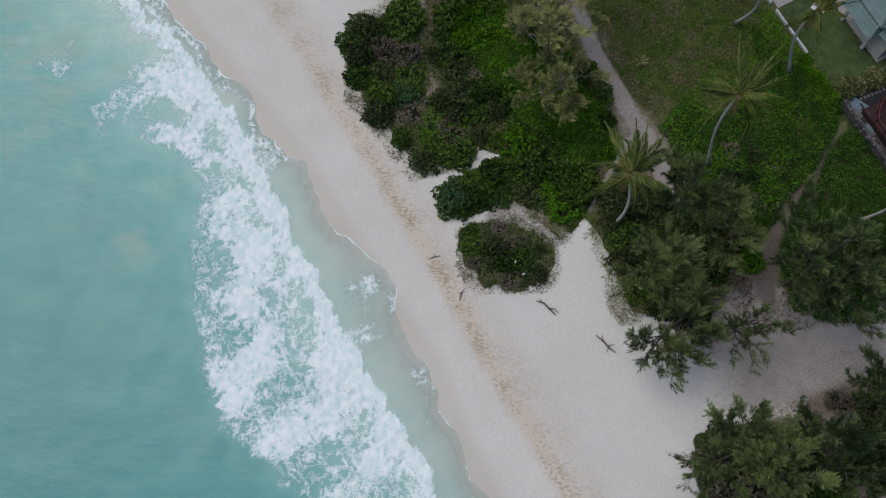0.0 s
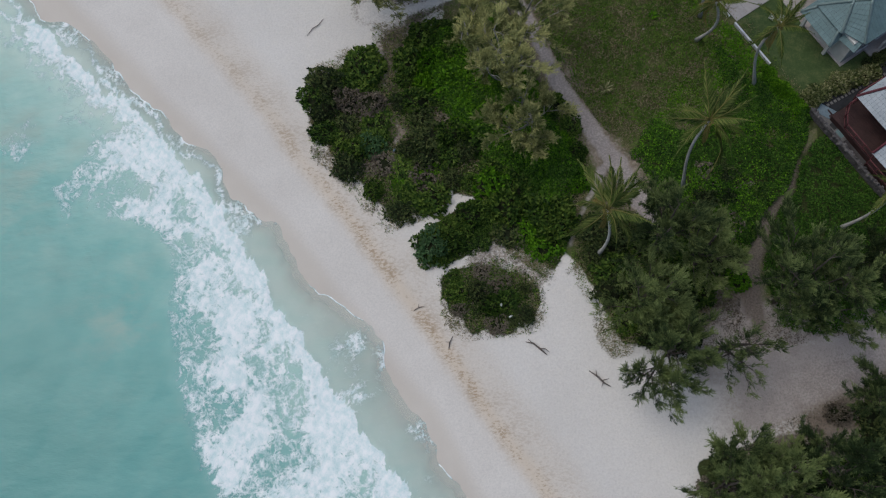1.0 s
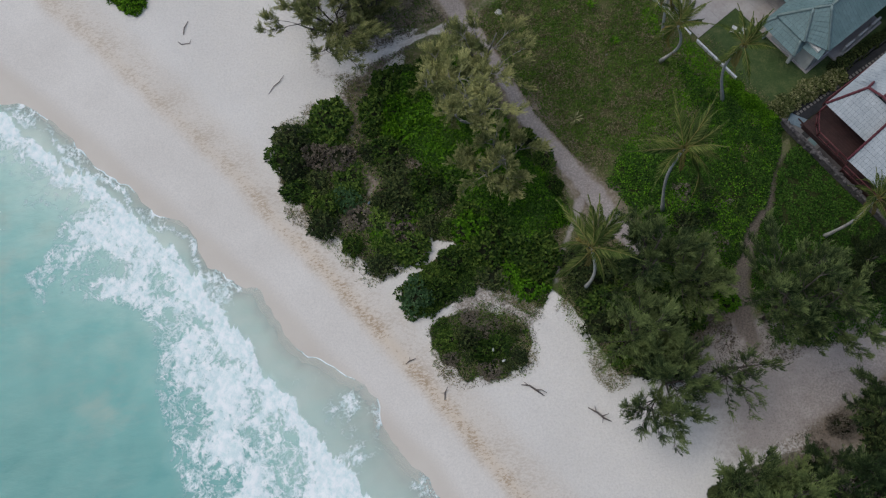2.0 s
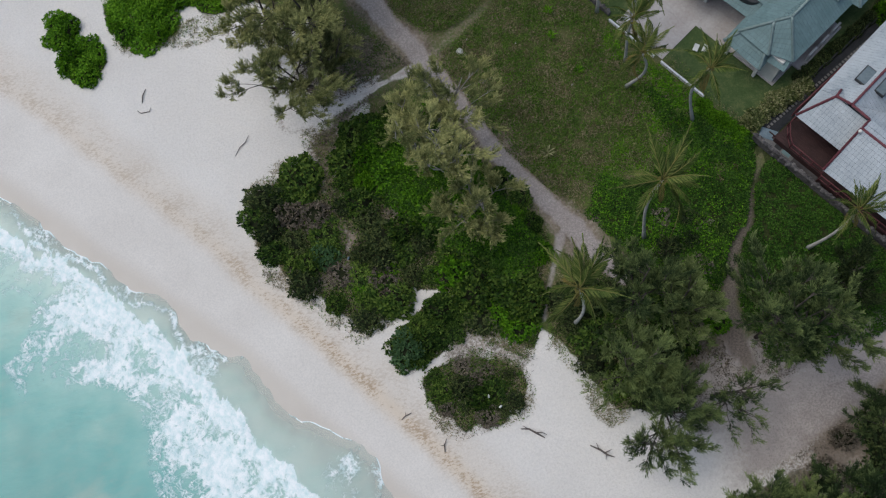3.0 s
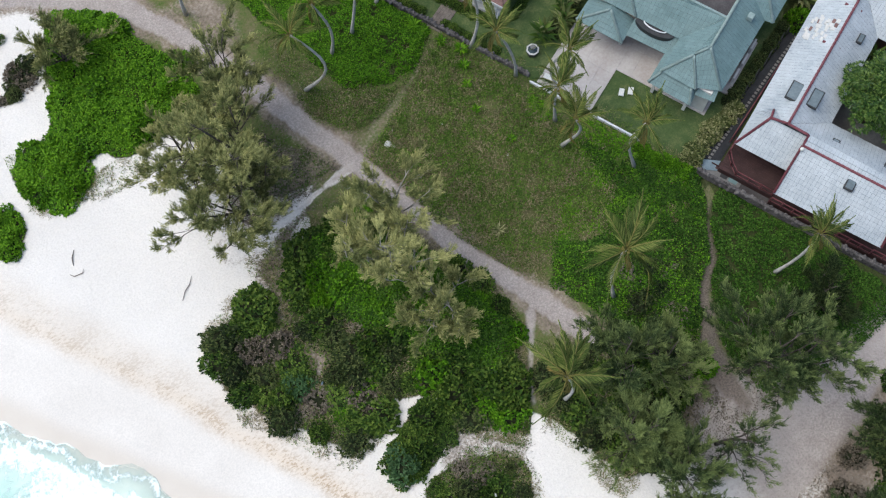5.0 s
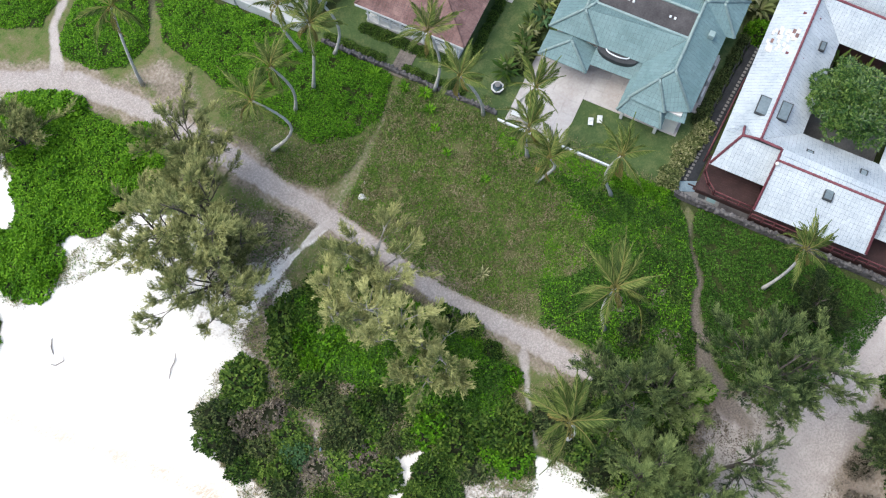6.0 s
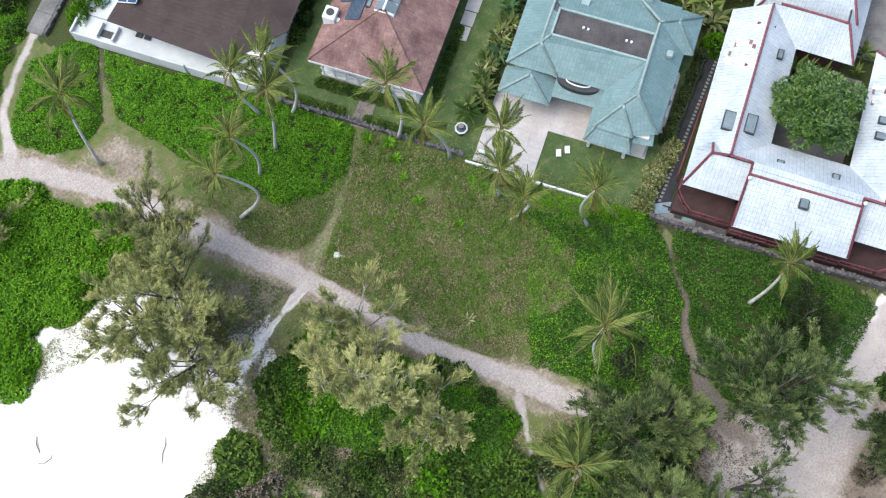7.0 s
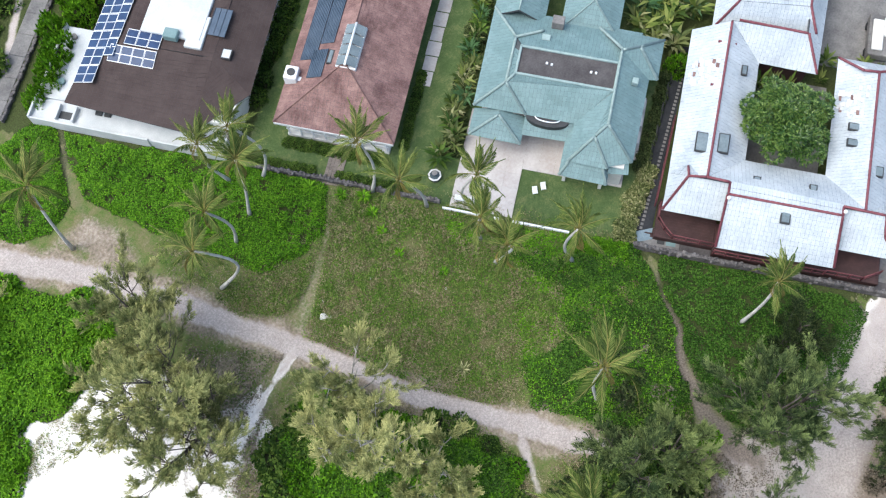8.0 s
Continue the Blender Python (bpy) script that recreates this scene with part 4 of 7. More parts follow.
SPARSE = "slender sparse ironwood tree with yellow-green needles and pale bare branches"
ironwood(27.6, 20.6, 13.0, 4.2, 1, NEEDLE, (0.4, 0.4), 44, 3)
ironwood(30.2, 19.6, 9.5, 3.2, 2, NEEDLE, (0.3, 0.2), 28, 3)
ironwood(19.4, 26.2, 10.5, 3.1, 3, NEEDLE, (-0.4, -0.3), 36, 3)
ironwood(22.0, 24.2, 8.0, 2.4, 4, NEEDLE, (0.2, 0.2), 24, 3)
ironwood(17.6, 20.8, 9.8, 3.1, 5, NEEDLE, (-0.6, -0.4), 36, 3)
ironwood(18.6, 17.4, 7.4, 3.4, 6, NEEDLE, (-1.2, -0.8), 44, 3)
ironwood(22.6, 17.4, 6.6, 3.0, 7, NEEDLE, (0.6, -0.6), 18, 1, "leaning ironwood with bare spreading branches over sand")
ironwood(20.8, 7.2, 7.2, 2.6, 8, NEEDLE, (0, 0.2), 30, 3)
ironwood(23.6, 7.0, 9.0, 3.4, 9, NEEDLE, (0, 0.4), 34, 3)
ironwood(28.4, 6.6, 8.6, 3.4, 10, NEEDLE, (0, 0.5), 34, 3)
ironwood(33.8, 11.0, 7.0, 2.8, 11, NEEDLE, (0, 0.4), 28, 3)
ironwood(9.6, 41.0, 12.6, 4.2, 12, NEEDLE_PALE, (-2.4, -1.0), 30, 3, SPARSE, 0.35, BARK)
ironwood(10.6, 37.6, 7.4, 3.4, 13, NEEDLE_PALE, (-0.6, -2.2), 26, 3, SPARSE, 0.35, BARK)
ironwood(3.2, 55.2, 13.0, 5.0, 14, NEEDLE_PALE, (-2.4, -0.6), 50, 3, "broad grey-green ironwood tree leaning over the beach")
ironwood(2.8, 52.4, 8.0, 2.6, 22, NEEDLE_PALE, (-0.4, -0.6), 26, 3)
ironwood(0.8, 52.0, 9.0, 4.2, 15, NEEDLE_PALE, (-3.0, -2.2), 46, 3, "broad grey-green ironwood tree leaning over the beach")
ironwood(4.6, 59.8, 10.4, 3.2, 16, NEEDLE_PALE, (-0.4, 0.6), 44, 3)
ironwood(-0.6, 57.0, 8.6, 3.4, 17, NEEDLE_PALE, (-1.0, -0.6), 30, 3)
ironwood(9.8, 45.6, 10.0, 3.2, 20, NEEDLE_PALE, (1.8, -1.2), 22, 3, SPARSE, 0.35, BARK)
ironwood(7.6, 42.4, 9.4, 2.5, 21, NEEDLE_PALE, (-1.6, 0.2), 20, 3, SPARSE, 0.35, BARK)
ironwood(-6.0, 71.6, 4.6, 2.8, 18, NEEDLE_PALE, (-0.2, 0.2), 26, 3, "low grey-green ironwood with bare stems at the path")
ironwood(35.0, 22.6, 6.0, 2.2, 19, LEAF_DARK, (0, 0), 26, 3, "dark green bushy tree beside the stone wall", 0.1)


# ---- coconut palms ----
def frond_meshes(seed, droop, mat):
    """One frond: a rib along +x that droops, with two rows of leaflets."""
    r = np.random.default_rng(seed)
    q = np.linspace(0, 1, 9)
    rib = np.stack([3.5 * q * (1 - 0.2 * droop * q), 0.35 * q * q, 1.0 * q - (1.5 + 1.3 * droop) * q * q], -1)
    rod = rod_mesh("rib", [([tuple(p) for p in rib], list(0.036 * (1 - 0.8 * q)))], RIB, 5)
    n = 62
    t = np.repeat(np.linspace(0.12, 0.99, n), 2)
    P = np.stack([np.interp(t, q, rib[:, k]) for k in range(3)], -1)
    sgn = np.tile([1.0, -1.0], n)
    ln = 0.70 * np.sin(np.clip(t * 1.05 + 0.15, 0, 1) * math.pi) ** 0.6 + 0.12
    way = np.stack([1.0 + 0.5 * t, sgn * (0.72 - 0.22 * t), -0.66 - 0.4 * r.random(2 * n)], -1) + r.normal(0, 0.10, P.shape)
    leaflets = leaf_mesh("leaflets", P, way, np.broadcast_to([0, 0, 1.0], P.shape), ln, 0.05, mat, 0.03)
    return rod, leaflets


RIB = simple("palm_rib", (0.13, 0.12, 0.03), (0.23, 0.20, 0.055), 3.0, 0.6, 0.3)
FRONDS = [frond_meshes(i, d, FROND) for i, d in enumerate((0.0, 0.35, 0.8, 1.3))]
FRONDS_OLD = [frond_meshes(9 + i, d, FROND_OLD) for i, d in enumerate((1.4, 1.9))]
WIND = math.atan2(0.5, 0.86)


def palm(base, crown, seed, count=18, size=1.0):
    """A coconut palm from its foot to its crown, the fronds pressed downwind."""
    r = np.random.default_rng(seed)
    bx, by = base
    ob = thing("coconut_palm", bx, by, 0, 0, "coconut palm with a slim curved grey trunk and windblown fronds", "palm tree", "coconut palms")
    cx, cy, h = crown[0] - bx, crown[1] - by, crown[2]
    t = np.linspace(0, 1, 10)
    bow = 1.0 * r.normal()
    pts = [(cx * q ** 1.25 + bow * math.sin(q * math.pi) * 0.6, cy * q ** 1.25 - bow * math.sin(q * math.pi) * 0.5, h * q ** 0.95) for q in t]
    part("trunk", rod_mesh("trunk", [(pts, [0.21 - 0.08 * min(1, 6 * q) - 0.03 * q for q in t])], PALM_BARK, 8), None, ob)
    for _ in range(5):
        a = r.uniform(0, 6.28)
        nuts = bmesh.new()
        bmesh.ops.create_icosphere(nuts, subdivisions=1, radius=0.12, matrix=Matrix.Translation((cx + 0.25 * math.cos(a), cy + 0.25 * math.sin(a), h - 0.22)))
        part("coconut", nuts, RIB, ob)
    for i in range(count):
        old = i >= count - 2
        a = i * 2.39996 + r.normal(0, 0.15)
        # the wind gathers the fronds to its far side
        a = a - 0.85 * math.sin(a - WIND) if not old else WIND + math.pi + r.normal(0, 0.7)
        rank = i / count
        rod, leaflets = FRONDS_OLD[i % 2] if old else FRONDS[min(3, int(rank * 4.2 + r.random() * 0.8))]
        pitch = -58 + 72 * rank + r.normal(0, 8) if not old else 22
        f = part("frond", leaflets, None, ob, "yellow hanging frond" if old else "")
        k = size * r.uniform(0.75, 1.1) * (0.72 if old else 1)
        f.matrix_basis = Matrix.Translation((cx, cy, h)) @ Matrix.Rotation(a, 4, "Z") @ Matrix.Rotation(radians(pitch), 4, "Y") @ Matrix.Rotation(r.normal(0, 0.35), 4, "X") @ Matrix.Scale(k, 4)
        part("rib", rod, None, f)
    return ob


PALMS = [((29.9, 39.1), (28.5, 38.7, 10.8)), ((22.3, 30.8), (21.5, 31.3, 12.4)), ((14.6, 26.0), (13.9, 26.4, 10.0)), ((25.8, 43.8), (24.7, 41.9, 9.8)), ((34.2, 26.0), (35.0, 25.9, 8.8)),
         ((4.6, 71.0), (5.7, 70.2, 12.2)), ((13.6, 61.0), (12.6, 60.0, 10.3)), ((16.0, 61.8), (16.9, 61.0, 10.8)), ((10.1, 59.2), (10.0, 58.5, 10.3)), ((24.1, 55.5), (23.6, 55.2, 10.6)),
         ((26.0, 51.2), (23.6, 51.2, 9.6)), ((26.6, 46.0), (24.9, 44.6, 10.2)), ((28.4, 48.2), (27.8, 47.4, 8.6)), ((19.2, 63.4), (18.5, 63.6, 10.2)), ((17.2, 65.2), (16.2, 64.8, 9.2)), ((1.5, 84.5), (1.0, 85.5, 9.5))]
PALM_SIZE = {1: 1.16, 2: 1.14, 4: 0.8, 5: 1.08}
for i, (b, c) in enumerate(PALMS):
    palm(b, c, 100 + i, 17 + i % 3, PALM_SIZE.get(i, 0.9))


# ---- driftwood on the sand ----
def driftwood(x, y, turn, arms, label):
    ob = new("driftwood", rod_mesh("driftwood", [(pts, [0.62 * k for k in radii]) for pts, radii in arms], DRIFTWOOD, 6))
    ob.matrix_basis = pose(x, y, float(land(np.array([x]), np.array([y]))[0]), 0, 0, turn)
    return tagged(ob, label, "driftwood", "driftwood pieces")


driftwood(8.7, 19.1, -28, [([(-0.9, 0.1, 0.08), (-0.3, 0.2, 0.14), (0.3, 0, 0.1), (1.0, -0.25, 0.1)], [0.05, 0.11, 0.13, 0.05]), ([(0.2, 0, 0.1), (0.7, 0.1, 0.3), (1.1, 0.0, 0.2)], [0.09, 0.06, 0.03]), ([(-0.4, 0.2, 0.12), (-0.8, 0.35, 0.2)], [0.06, 0.03])], "forked grey driftwood log lying on dry sand")
driftwood(13.2, 16.1, -35, [([(-1.0, 0.2, 0.06), (-0.2, 0.1, 0.12), (0.4, -0.1, 0.1), (1.0, -0.1, 0.06)], [0.06, 0.13, 0.12, 0.04]), ([(-0.3, 0.1, 0.1), (-0.6, 0.5, 0.2)], [0.07, 0.03]), ([(0.2, 0, 0.1), (0.6, 0.35, 0.25)], [0.07, 0.03]), ([(0.3, 0, 0.1), (0.4, -0.5, 0.15)], [0.06, 0.03])], "dark tangled driftwood root on the sand")
driftwood(-12.9, 55.6, 60, [([(-0.6, 0, 0.05), (0, 0.15, 0.12), (0.7, 0.1, 0.06)], [0.05, 0.08, 0.04])], "short bent driftwood stick on pale sand")
driftwood(-13.2, 54.2, -10, [([(-0.6, 0.2, 0.1), (-0.3, -0.05, 0.05), (0.4, 0, 0.05), (0.55, 0.3, 0.15)], [0.04, 0.06, 0.06, 0.03])], "curved driftwood branch half buried in sand")
driftwood(-6.2, 48.6, 40, [([(-1.0, 0, 0.04), (-0.2, 0.12, 0.1), (0.4, 0.0, 0.1), (1.1, 0.15, 0.04)], [0.03, 0.06, 0.06, 0.02])], "thin driftwood branch on pale sand")
driftwood(0.0, 23.2, 20, [([(-0.4, 0, 0.04), (0, 0.05, 0.1), (0.5, -0.05, 0.05)], [0.04, 0.07, 0.03]), ([(0, 0, 0.1), (0.15, 0.3, 0.12)], [0.04, 0.02])], "small driftwood stump at the tide line")
driftwood(2.2, 20.2, 65, [([(-0.5, 0, 0.04), (0, 0.1, 0.12), (0.5, 0.0, 0.2)], [0.05, 0.08, 0.03]), ([(0, 0.1, 0.1), (-0.1, 0.4, 0.2)], [0.05, 0.02])], "small driftwood stump at the tide line")

# ---- building materials ----
TILE_GREEN = simple("blue_green_roof_tile", (0.112, 0.176, 0.184), (0.156, 0.228, 0.236), 0.5, 0.6, 0.3, 0, 9.0, 0.15, 0.11)
TILE_SILVER = simple("silver_painted_roof_tile", (0.31, 0.345, 0.385), (0.455, 0.485, 0.52), 0.35, 0.6, 0.3, 0.0, 6.0, 0.15, 0.08)
TILE_PINK = simple("faded_red_roof_tile", (0.105, 0.058, 0.056), (0.25, 0.155, 0.142), 0.7, 0.8, 0.2, 0, 8.0, 0.2, 0.14)
TILE_BROWN = simple("dark_brown_roof_shingle", (0.040, 0.028, 0.027), (0.066, 0.049, 0.047), 0.6, 0.85, 0.2, 0, 9.0, 0.2, 0.1)
CAP_RED = simple("dark_red_ridge_tile", (0.115, 0.031, 0.043), (0.19, 0.060, 0.076), 2.0, 0.6, 0.3, 0, 12, 0.2, 0.15)
CAP_GREEN = simple("pale_green_ridge_tile", (0.18, 0.24, 0.24), (0.26, 0.33, 0.325), 2.0, 0.6, 0.3, 0, 12, 0.2, 0.15)
FELT = simple("grey_flat_roof_felt", (0.040, 0.036, 0.038), (0.085, 0.078, 0.08), 0.6, 0.9, 0.2, 0, 7.0)
PLASTER = simple("white_plaster", (0.50, 0.49, 0.47), (0.62, 0.61, 0.59), 0.9, 0.85, 0.2, 0, 14.0, 0.1)
WHITE_DECK = simple("white_roof_coating", (0.36, 0.375, 0.39), (0.50, 0.51, 0.52), 0.5, 0.7, 0.3, 0, 10.0, 0.08)
WOOD_RED = simple("dark_red_stained_wood", (0.028, 0.014, 0.014), (0.055, 0.027, 0.026), 1.5, 0.7, 0.3, 0, 14.0)
RED_PAINT = simple("red_painted_rail", (0.095, 0.028, 0.034), (0.155, 0.052, 0.058), 2.0, 0.6, 0.3)
PATIO_STONE = simple("pale_pink_patio_stone", (0.35, 0.31, 0.295), (0.48, 0.45, 0.44), 0.35, 0.75, 0.2, 0, 5.0, 0.1, 0.05)
ROCK = simple("dark_lava_rock", (0.042, 0.038, 0.039), (0.155, 0.143, 0.143), 1.8, 0.9, 0.2, 0, 9.0, 0.5, 0.3)
BRICK_WALK = simple("brown_brick_paving", (0.13, 0.108, 0.095), (0.215, 0.182, 0.162), 1.4, 0.85, 0.2, 0, 10.0, 0.2, 0.2)
CONCRETE = simple("weathered_concrete", (0.10, 0.095, 0.095), (0.20, 0.19, 0.185), 0.5, 0.9, 0.2, 0, 6.0)
ASPHALT = simple("dark_asphalt_drive", (0.016, 0.017, 0.020), (0.036, 0.037, 0.042), 0.8, 0.9, 0.2, 0, 12.0)
SOLAR = simple("blue_solar_cell", (0.014, 0.032, 0.085), (0.03, 0.06, 0.14), 2.0, 0.35, 0.3, 0, 20.0, 0.02, 0.25)
COLLECTOR = simple("slate_blue_pool_collector", (0.035, 0.055, 0.085), (0.065, 0.09, 0.13), 1.0, 0.5, 0.4, 0, 10.0, 0.1)
ALU = simple("white_aluminium", (0.55, 0.56, 0.58), (0.7, 0.7, 0.72), 2.0, 0.4, 0.5, 0, 20.0, 0.03)
DARK_METAL = simple("dark_window_metal", (0.018, 0.018, 0.02), (0.04, 0.04, 0.042), 2.0, 0.5, 0.4)
TARP = simple("pale_blue_tarpaulin", (0.10, 0.145, 0.18), (0.19, 0.24, 0.275), 1.2, 0.6, 0.3, 0, 9.0)
NEW_TILE = simple("unpainted_pale_tile", (0.46, 0.45, 0.44), (0.58, 0.57, 0.56), 2.0, 0.7, 0.3)
CUSHION = simple("white_canvas", (0.55, 0.55, 0.53), (0.68, 0.68, 0.66), 3.0, 0.8, 0.2)


def glass_material():
    mat, nt, bsdf = material("dark_glazing", 0.2, 0.25)
    col = ramp(nt, noise_tex(nt, 0.8, 2), [(0.3, (0.022, 0.03, 0.036)), (0.7, (0.06, 0.082, 0.095))])
    nt.links.new(col, bsdf.inputs["Base Color"])
    return mat


GLAZING = glass_material()
SKY_GLASS = simple("milky_roof_glass", (0.10, 0.125, 0.14), (0.17, 0.205, 0.225), 0.8, 0.25, 0.4, 0, 6.0, 0.02)
UNDERLAY = simple("dark_roof_underlay", (0.05, 0.055, 0.06), (0.085, 0.09, 0.095), 2.0, 0.9, 0.1)


# ---- building helpers, in the plots' grid ----
class Plot:
    """A thing whose parts are given in the plots' grid."""

    def __init__(self, name, ox, oy, label, category, group="", kind=""):
        self.o = Vector((ox, oy, 0))
        x, y = plot_xy(ox, oy)
        self.ob = thing(name, x, y, 0, HOUSE_TURN, label, category, group, kind)

    def v(self, p):
        return Vector(p) - self.o

    def add(self, name, bm, mat, under=None, label=""):
        return part(name, bm, mat, under or self.ob, label)

    def box(self, name, x0, x1, y0, y1, z0, z1, mat, under=None, bevel=0.03, label=""):
        bm = bmesh.new()
        box_into(bm, self.v((x0, y0, z0)), self.v((x1, y1, z1)), bevel)
        return self.add(name, bm, mat, under, label)

    def slope(self, a, b, c, d, mat, pitch=0.36, wide=0.3, name="roof_slope", lift=0.8, gap=0.005):
        """One roof plane: eave a to b, top d to c; a slab with courses of tiles laid on it."""
        a, b, c, d = (self.v(p) for p in (a, b, c, d))
        nrm = (b - a).cross(d - a)
        if nrm.length < 1e-6:
            nrm = (b - a).cross(c - a)
        nrm.normalize()
        bm = bmesh.new()
        tri = (c - d).length < 0.02
        ring = [a, b, c] if tri else [a, b, c, d]
        up = [bm.verts.new(p - nrm * 0.05) for p in ring]
        low = [bm.verts.new(p - nrm * 0.17) for p in ring]
        bm.faces.new(up)
        bm.faces.new(low[::-1])
        for i in range(len(ring)):
            j = (i + 1) % len(ring)
            bm.faces.new((up[i], low[i], low[j], up[j]))
        slab = self.add(name, bm, UNDERLAY)
        V, F = [], []
        along_eave = (b - a).normalized()
        r = random.Random(int(abs(a.x * 13 + a.y * 7) * 10))
        rows = max(2, int(((d + c) * 0.5 - (a + b) * 0.5).length / pitch))
        for i in range(rows):
            t0, t1 = i / rows, (i + 0.97) / rows
            l0, r0, l1, r1 = a.lerp(d, t0), b.lerp(c, t0), a.lerp(d, t1), b.lerp(c, t1)
            k0, k1, m0, m1 = (l0 - a).dot(along_eave), (r0 - a).dot(along_eave), (l1 - a).dot(along_eave), (r1 - a).dot(along_eave)
            for k in range(math.floor(min(k0, m0) / wide), math.ceil(max(k1, m1) / wide)):
                x0, x1 = k * wide + gap, (k + 1) * wide - gap
                p0, p1 = min(max(x0, k0), k1), min(max(x1, k0), k1)
                q0, q1 = min(max(x0, m0), m1), min(max(x1, m0), m1)
                if p1 - p0 < 0.02 and q1 - q0 < 0.02:
                    continue
                f = [(v - k0) / max(k1 - k0, 1e-6) for v in (p0, p1)] + [(v - m0) / max(m1 - m0, 1e-6) for v in (q1, q0)]
                h = (0.03 + r.random() * 0.03) * lift
                w = len(V)
                V += [l0.lerp(r0, f[0]) + nrm * h, l0.lerp(r0, f[1]) + nrm * h, l1.lerp(r1, f[2]) + nrm * 0.006, l1.lerp(r1, f[3]) + nrm * 0.006, l0.lerp(r0, f[0]), l0.lerp(r0, f[1])]
                F += [(w, w + 1, w + 2, w + 3), (w + 4, w + 5, w + 1, w)]
        me = bpy.data.meshes.new("tiles")
        me.from_pydata(V, [], F)
        tiles = part("tiles", me, mat, slab)
        tiles["kind"] = "stuff"
        return slab

    def cap(self, a, b, mat, radius=0.11, name="ridge_cap"):
        """A row of half-round ridge tiles."""
        a, b = self.v(a), self.v(b)
        n = max(2, int((b - a).length / 0.4))
        pts, rad = [], []
        for i in range(n):
            for q, k in ((0.0, 1.12), (0.96, 0.88)):
                pts.append(a.lerp(b, (i + q) / n) + Vector((0, 0, 0.05)))
                rad.append(radius * k)
        bm = bmesh.new()
        tube(bm, pts, rad, 6)
        return self.add(name, bm, mat)

    def hip(self, x0, x1, y0, y1, z0, z1, mat, cap_mat=None, axis="y", front=True, back=True, cap_r=0.1):
        """A hipped or gabled roof over a rectangle."""
        if axis == "y":
            xm, h = (x0 + x1) / 2, (x1 - x0) / 2
            ya, yb = (y0 + h if front else y0), (y1 - h if back else y1)
            P, Q = (xm, ya, z1), (xm, yb, z1)
            self.slope((x0, y1, z0), (x0, y0, z0), P, Q, mat)
            self.slope((x1, y0, z0), (x1, y1, z0), Q, P, mat)
            if front:
                self.slope((x0, y0, z0), (x1, y0, z0), P, P, mat)
            if back:
                self.slope((x1, y1, z0), (x0, y1, z0), Q, Q, mat)
        else:
            ym, h = (y0 + y1) / 2, (y1 - y0) / 2
            xa, xb = (x0 + h if front else x0), (x1 - h if back else x1)
            P, Q = (xa, ym, z1), (xb, ym, z1)
            self.slope((x0, y0, z0), (x1, y0, z0), Q, P, mat)
            self.slope((x1, y1, z0), (x0, y1, z0), P, Q, mat)
            if front:
                self.slope((x0, y1, z0), (x0, y0, z0), P, P, mat)
            if back:
                self.slope((x1, y0, z0), (x1, y1, z0), Q, Q, mat)
        if cap_mat:
            self.cap(P, Q, cap_mat, cap_r)
            ends = [(x0, y0, P), (x1 if axis == "y" else x0, y0 if axis == "y" else y1, P)] if front else []
            ends += [(x1, y1, Q), (x0 if axis == "y" else x1, y1 if axis == "y" else y0, Q)] if back else []
            for x, y, top in ends:
                self.cap((x, y, z0), top, cap_mat, cap_r)

    def window(self, x, y, z, w, h, face="front", frame_mat=None):
        """A glazed window with a frame and sill set on a wall face."""
        dx, dy = (w / 2, 0.04) if face in ("front", "back") else (0.04, w / 2)
        f = self.box("window", x - dx - 0.05, x + dx + 0.05, y - dy - 0.03, y + dy + 0.03, z - 0.05, z + h + 0.05, frame_mat or ALU, None, 0.01)
        e = 0.05
        ex, ey = (0, -e) if face == "front" else ((e, 0) if face == "right" else (-e, 0))
        self.box("pane", x - dx + ex, x + dx + ex, y - dy + ey, y + dy + ey, z, z + h, GLAZING, f, 0.005)
        self.box("sill", x - dx - 0.08 + ex, x + dx + 0.08 + ex, y - dy + ey - 0.03, y + dy + ey + 0.03, z - 0.1, z - 0.05, frame_mat or ALU, f, 0.01)
        return f

    def skylight(self, x, y, z, w, d, tilt_to=0.0, mat=None):
        """A raised roof window with a dark frame and a pane."""
        f = self.box("skylight", x - w / 2, x + w / 2, y - d / 2, y + d / 2, z - 0.1, z + 0.14, DARK_METAL, None, 0.02)
        self.box("pane", x - w / 2 + 0.09, x + w / 2 - 0.09, y - d / 2 + 0.09, y + d / 2 - 0.09, z + 0.142, z + 0.165, mat or SKY_GLASS, f, 0.005)
        return f


def box_into(bm, lo, hi, bevel=0.03):
    m = Matrix.Translation((lo + hi) / 2) @ Matrix.Diagonal((*[max(1e-3, abs(b - a)) for a, b in zip(lo, hi)], 1))
    made = bmesh.ops.create_cube(bm, size=1, matrix=m)
    if bevel:
        edges = {e for v in made["verts"] for e in v.link_edges}
        bmesh.ops.bevel(bm, geom=list(edges), offset=min(bevel, 0.3 * min(abs(b - a) for a, b in zip(lo, hi))), segments=1, affect="EDGES", profile=0.5)


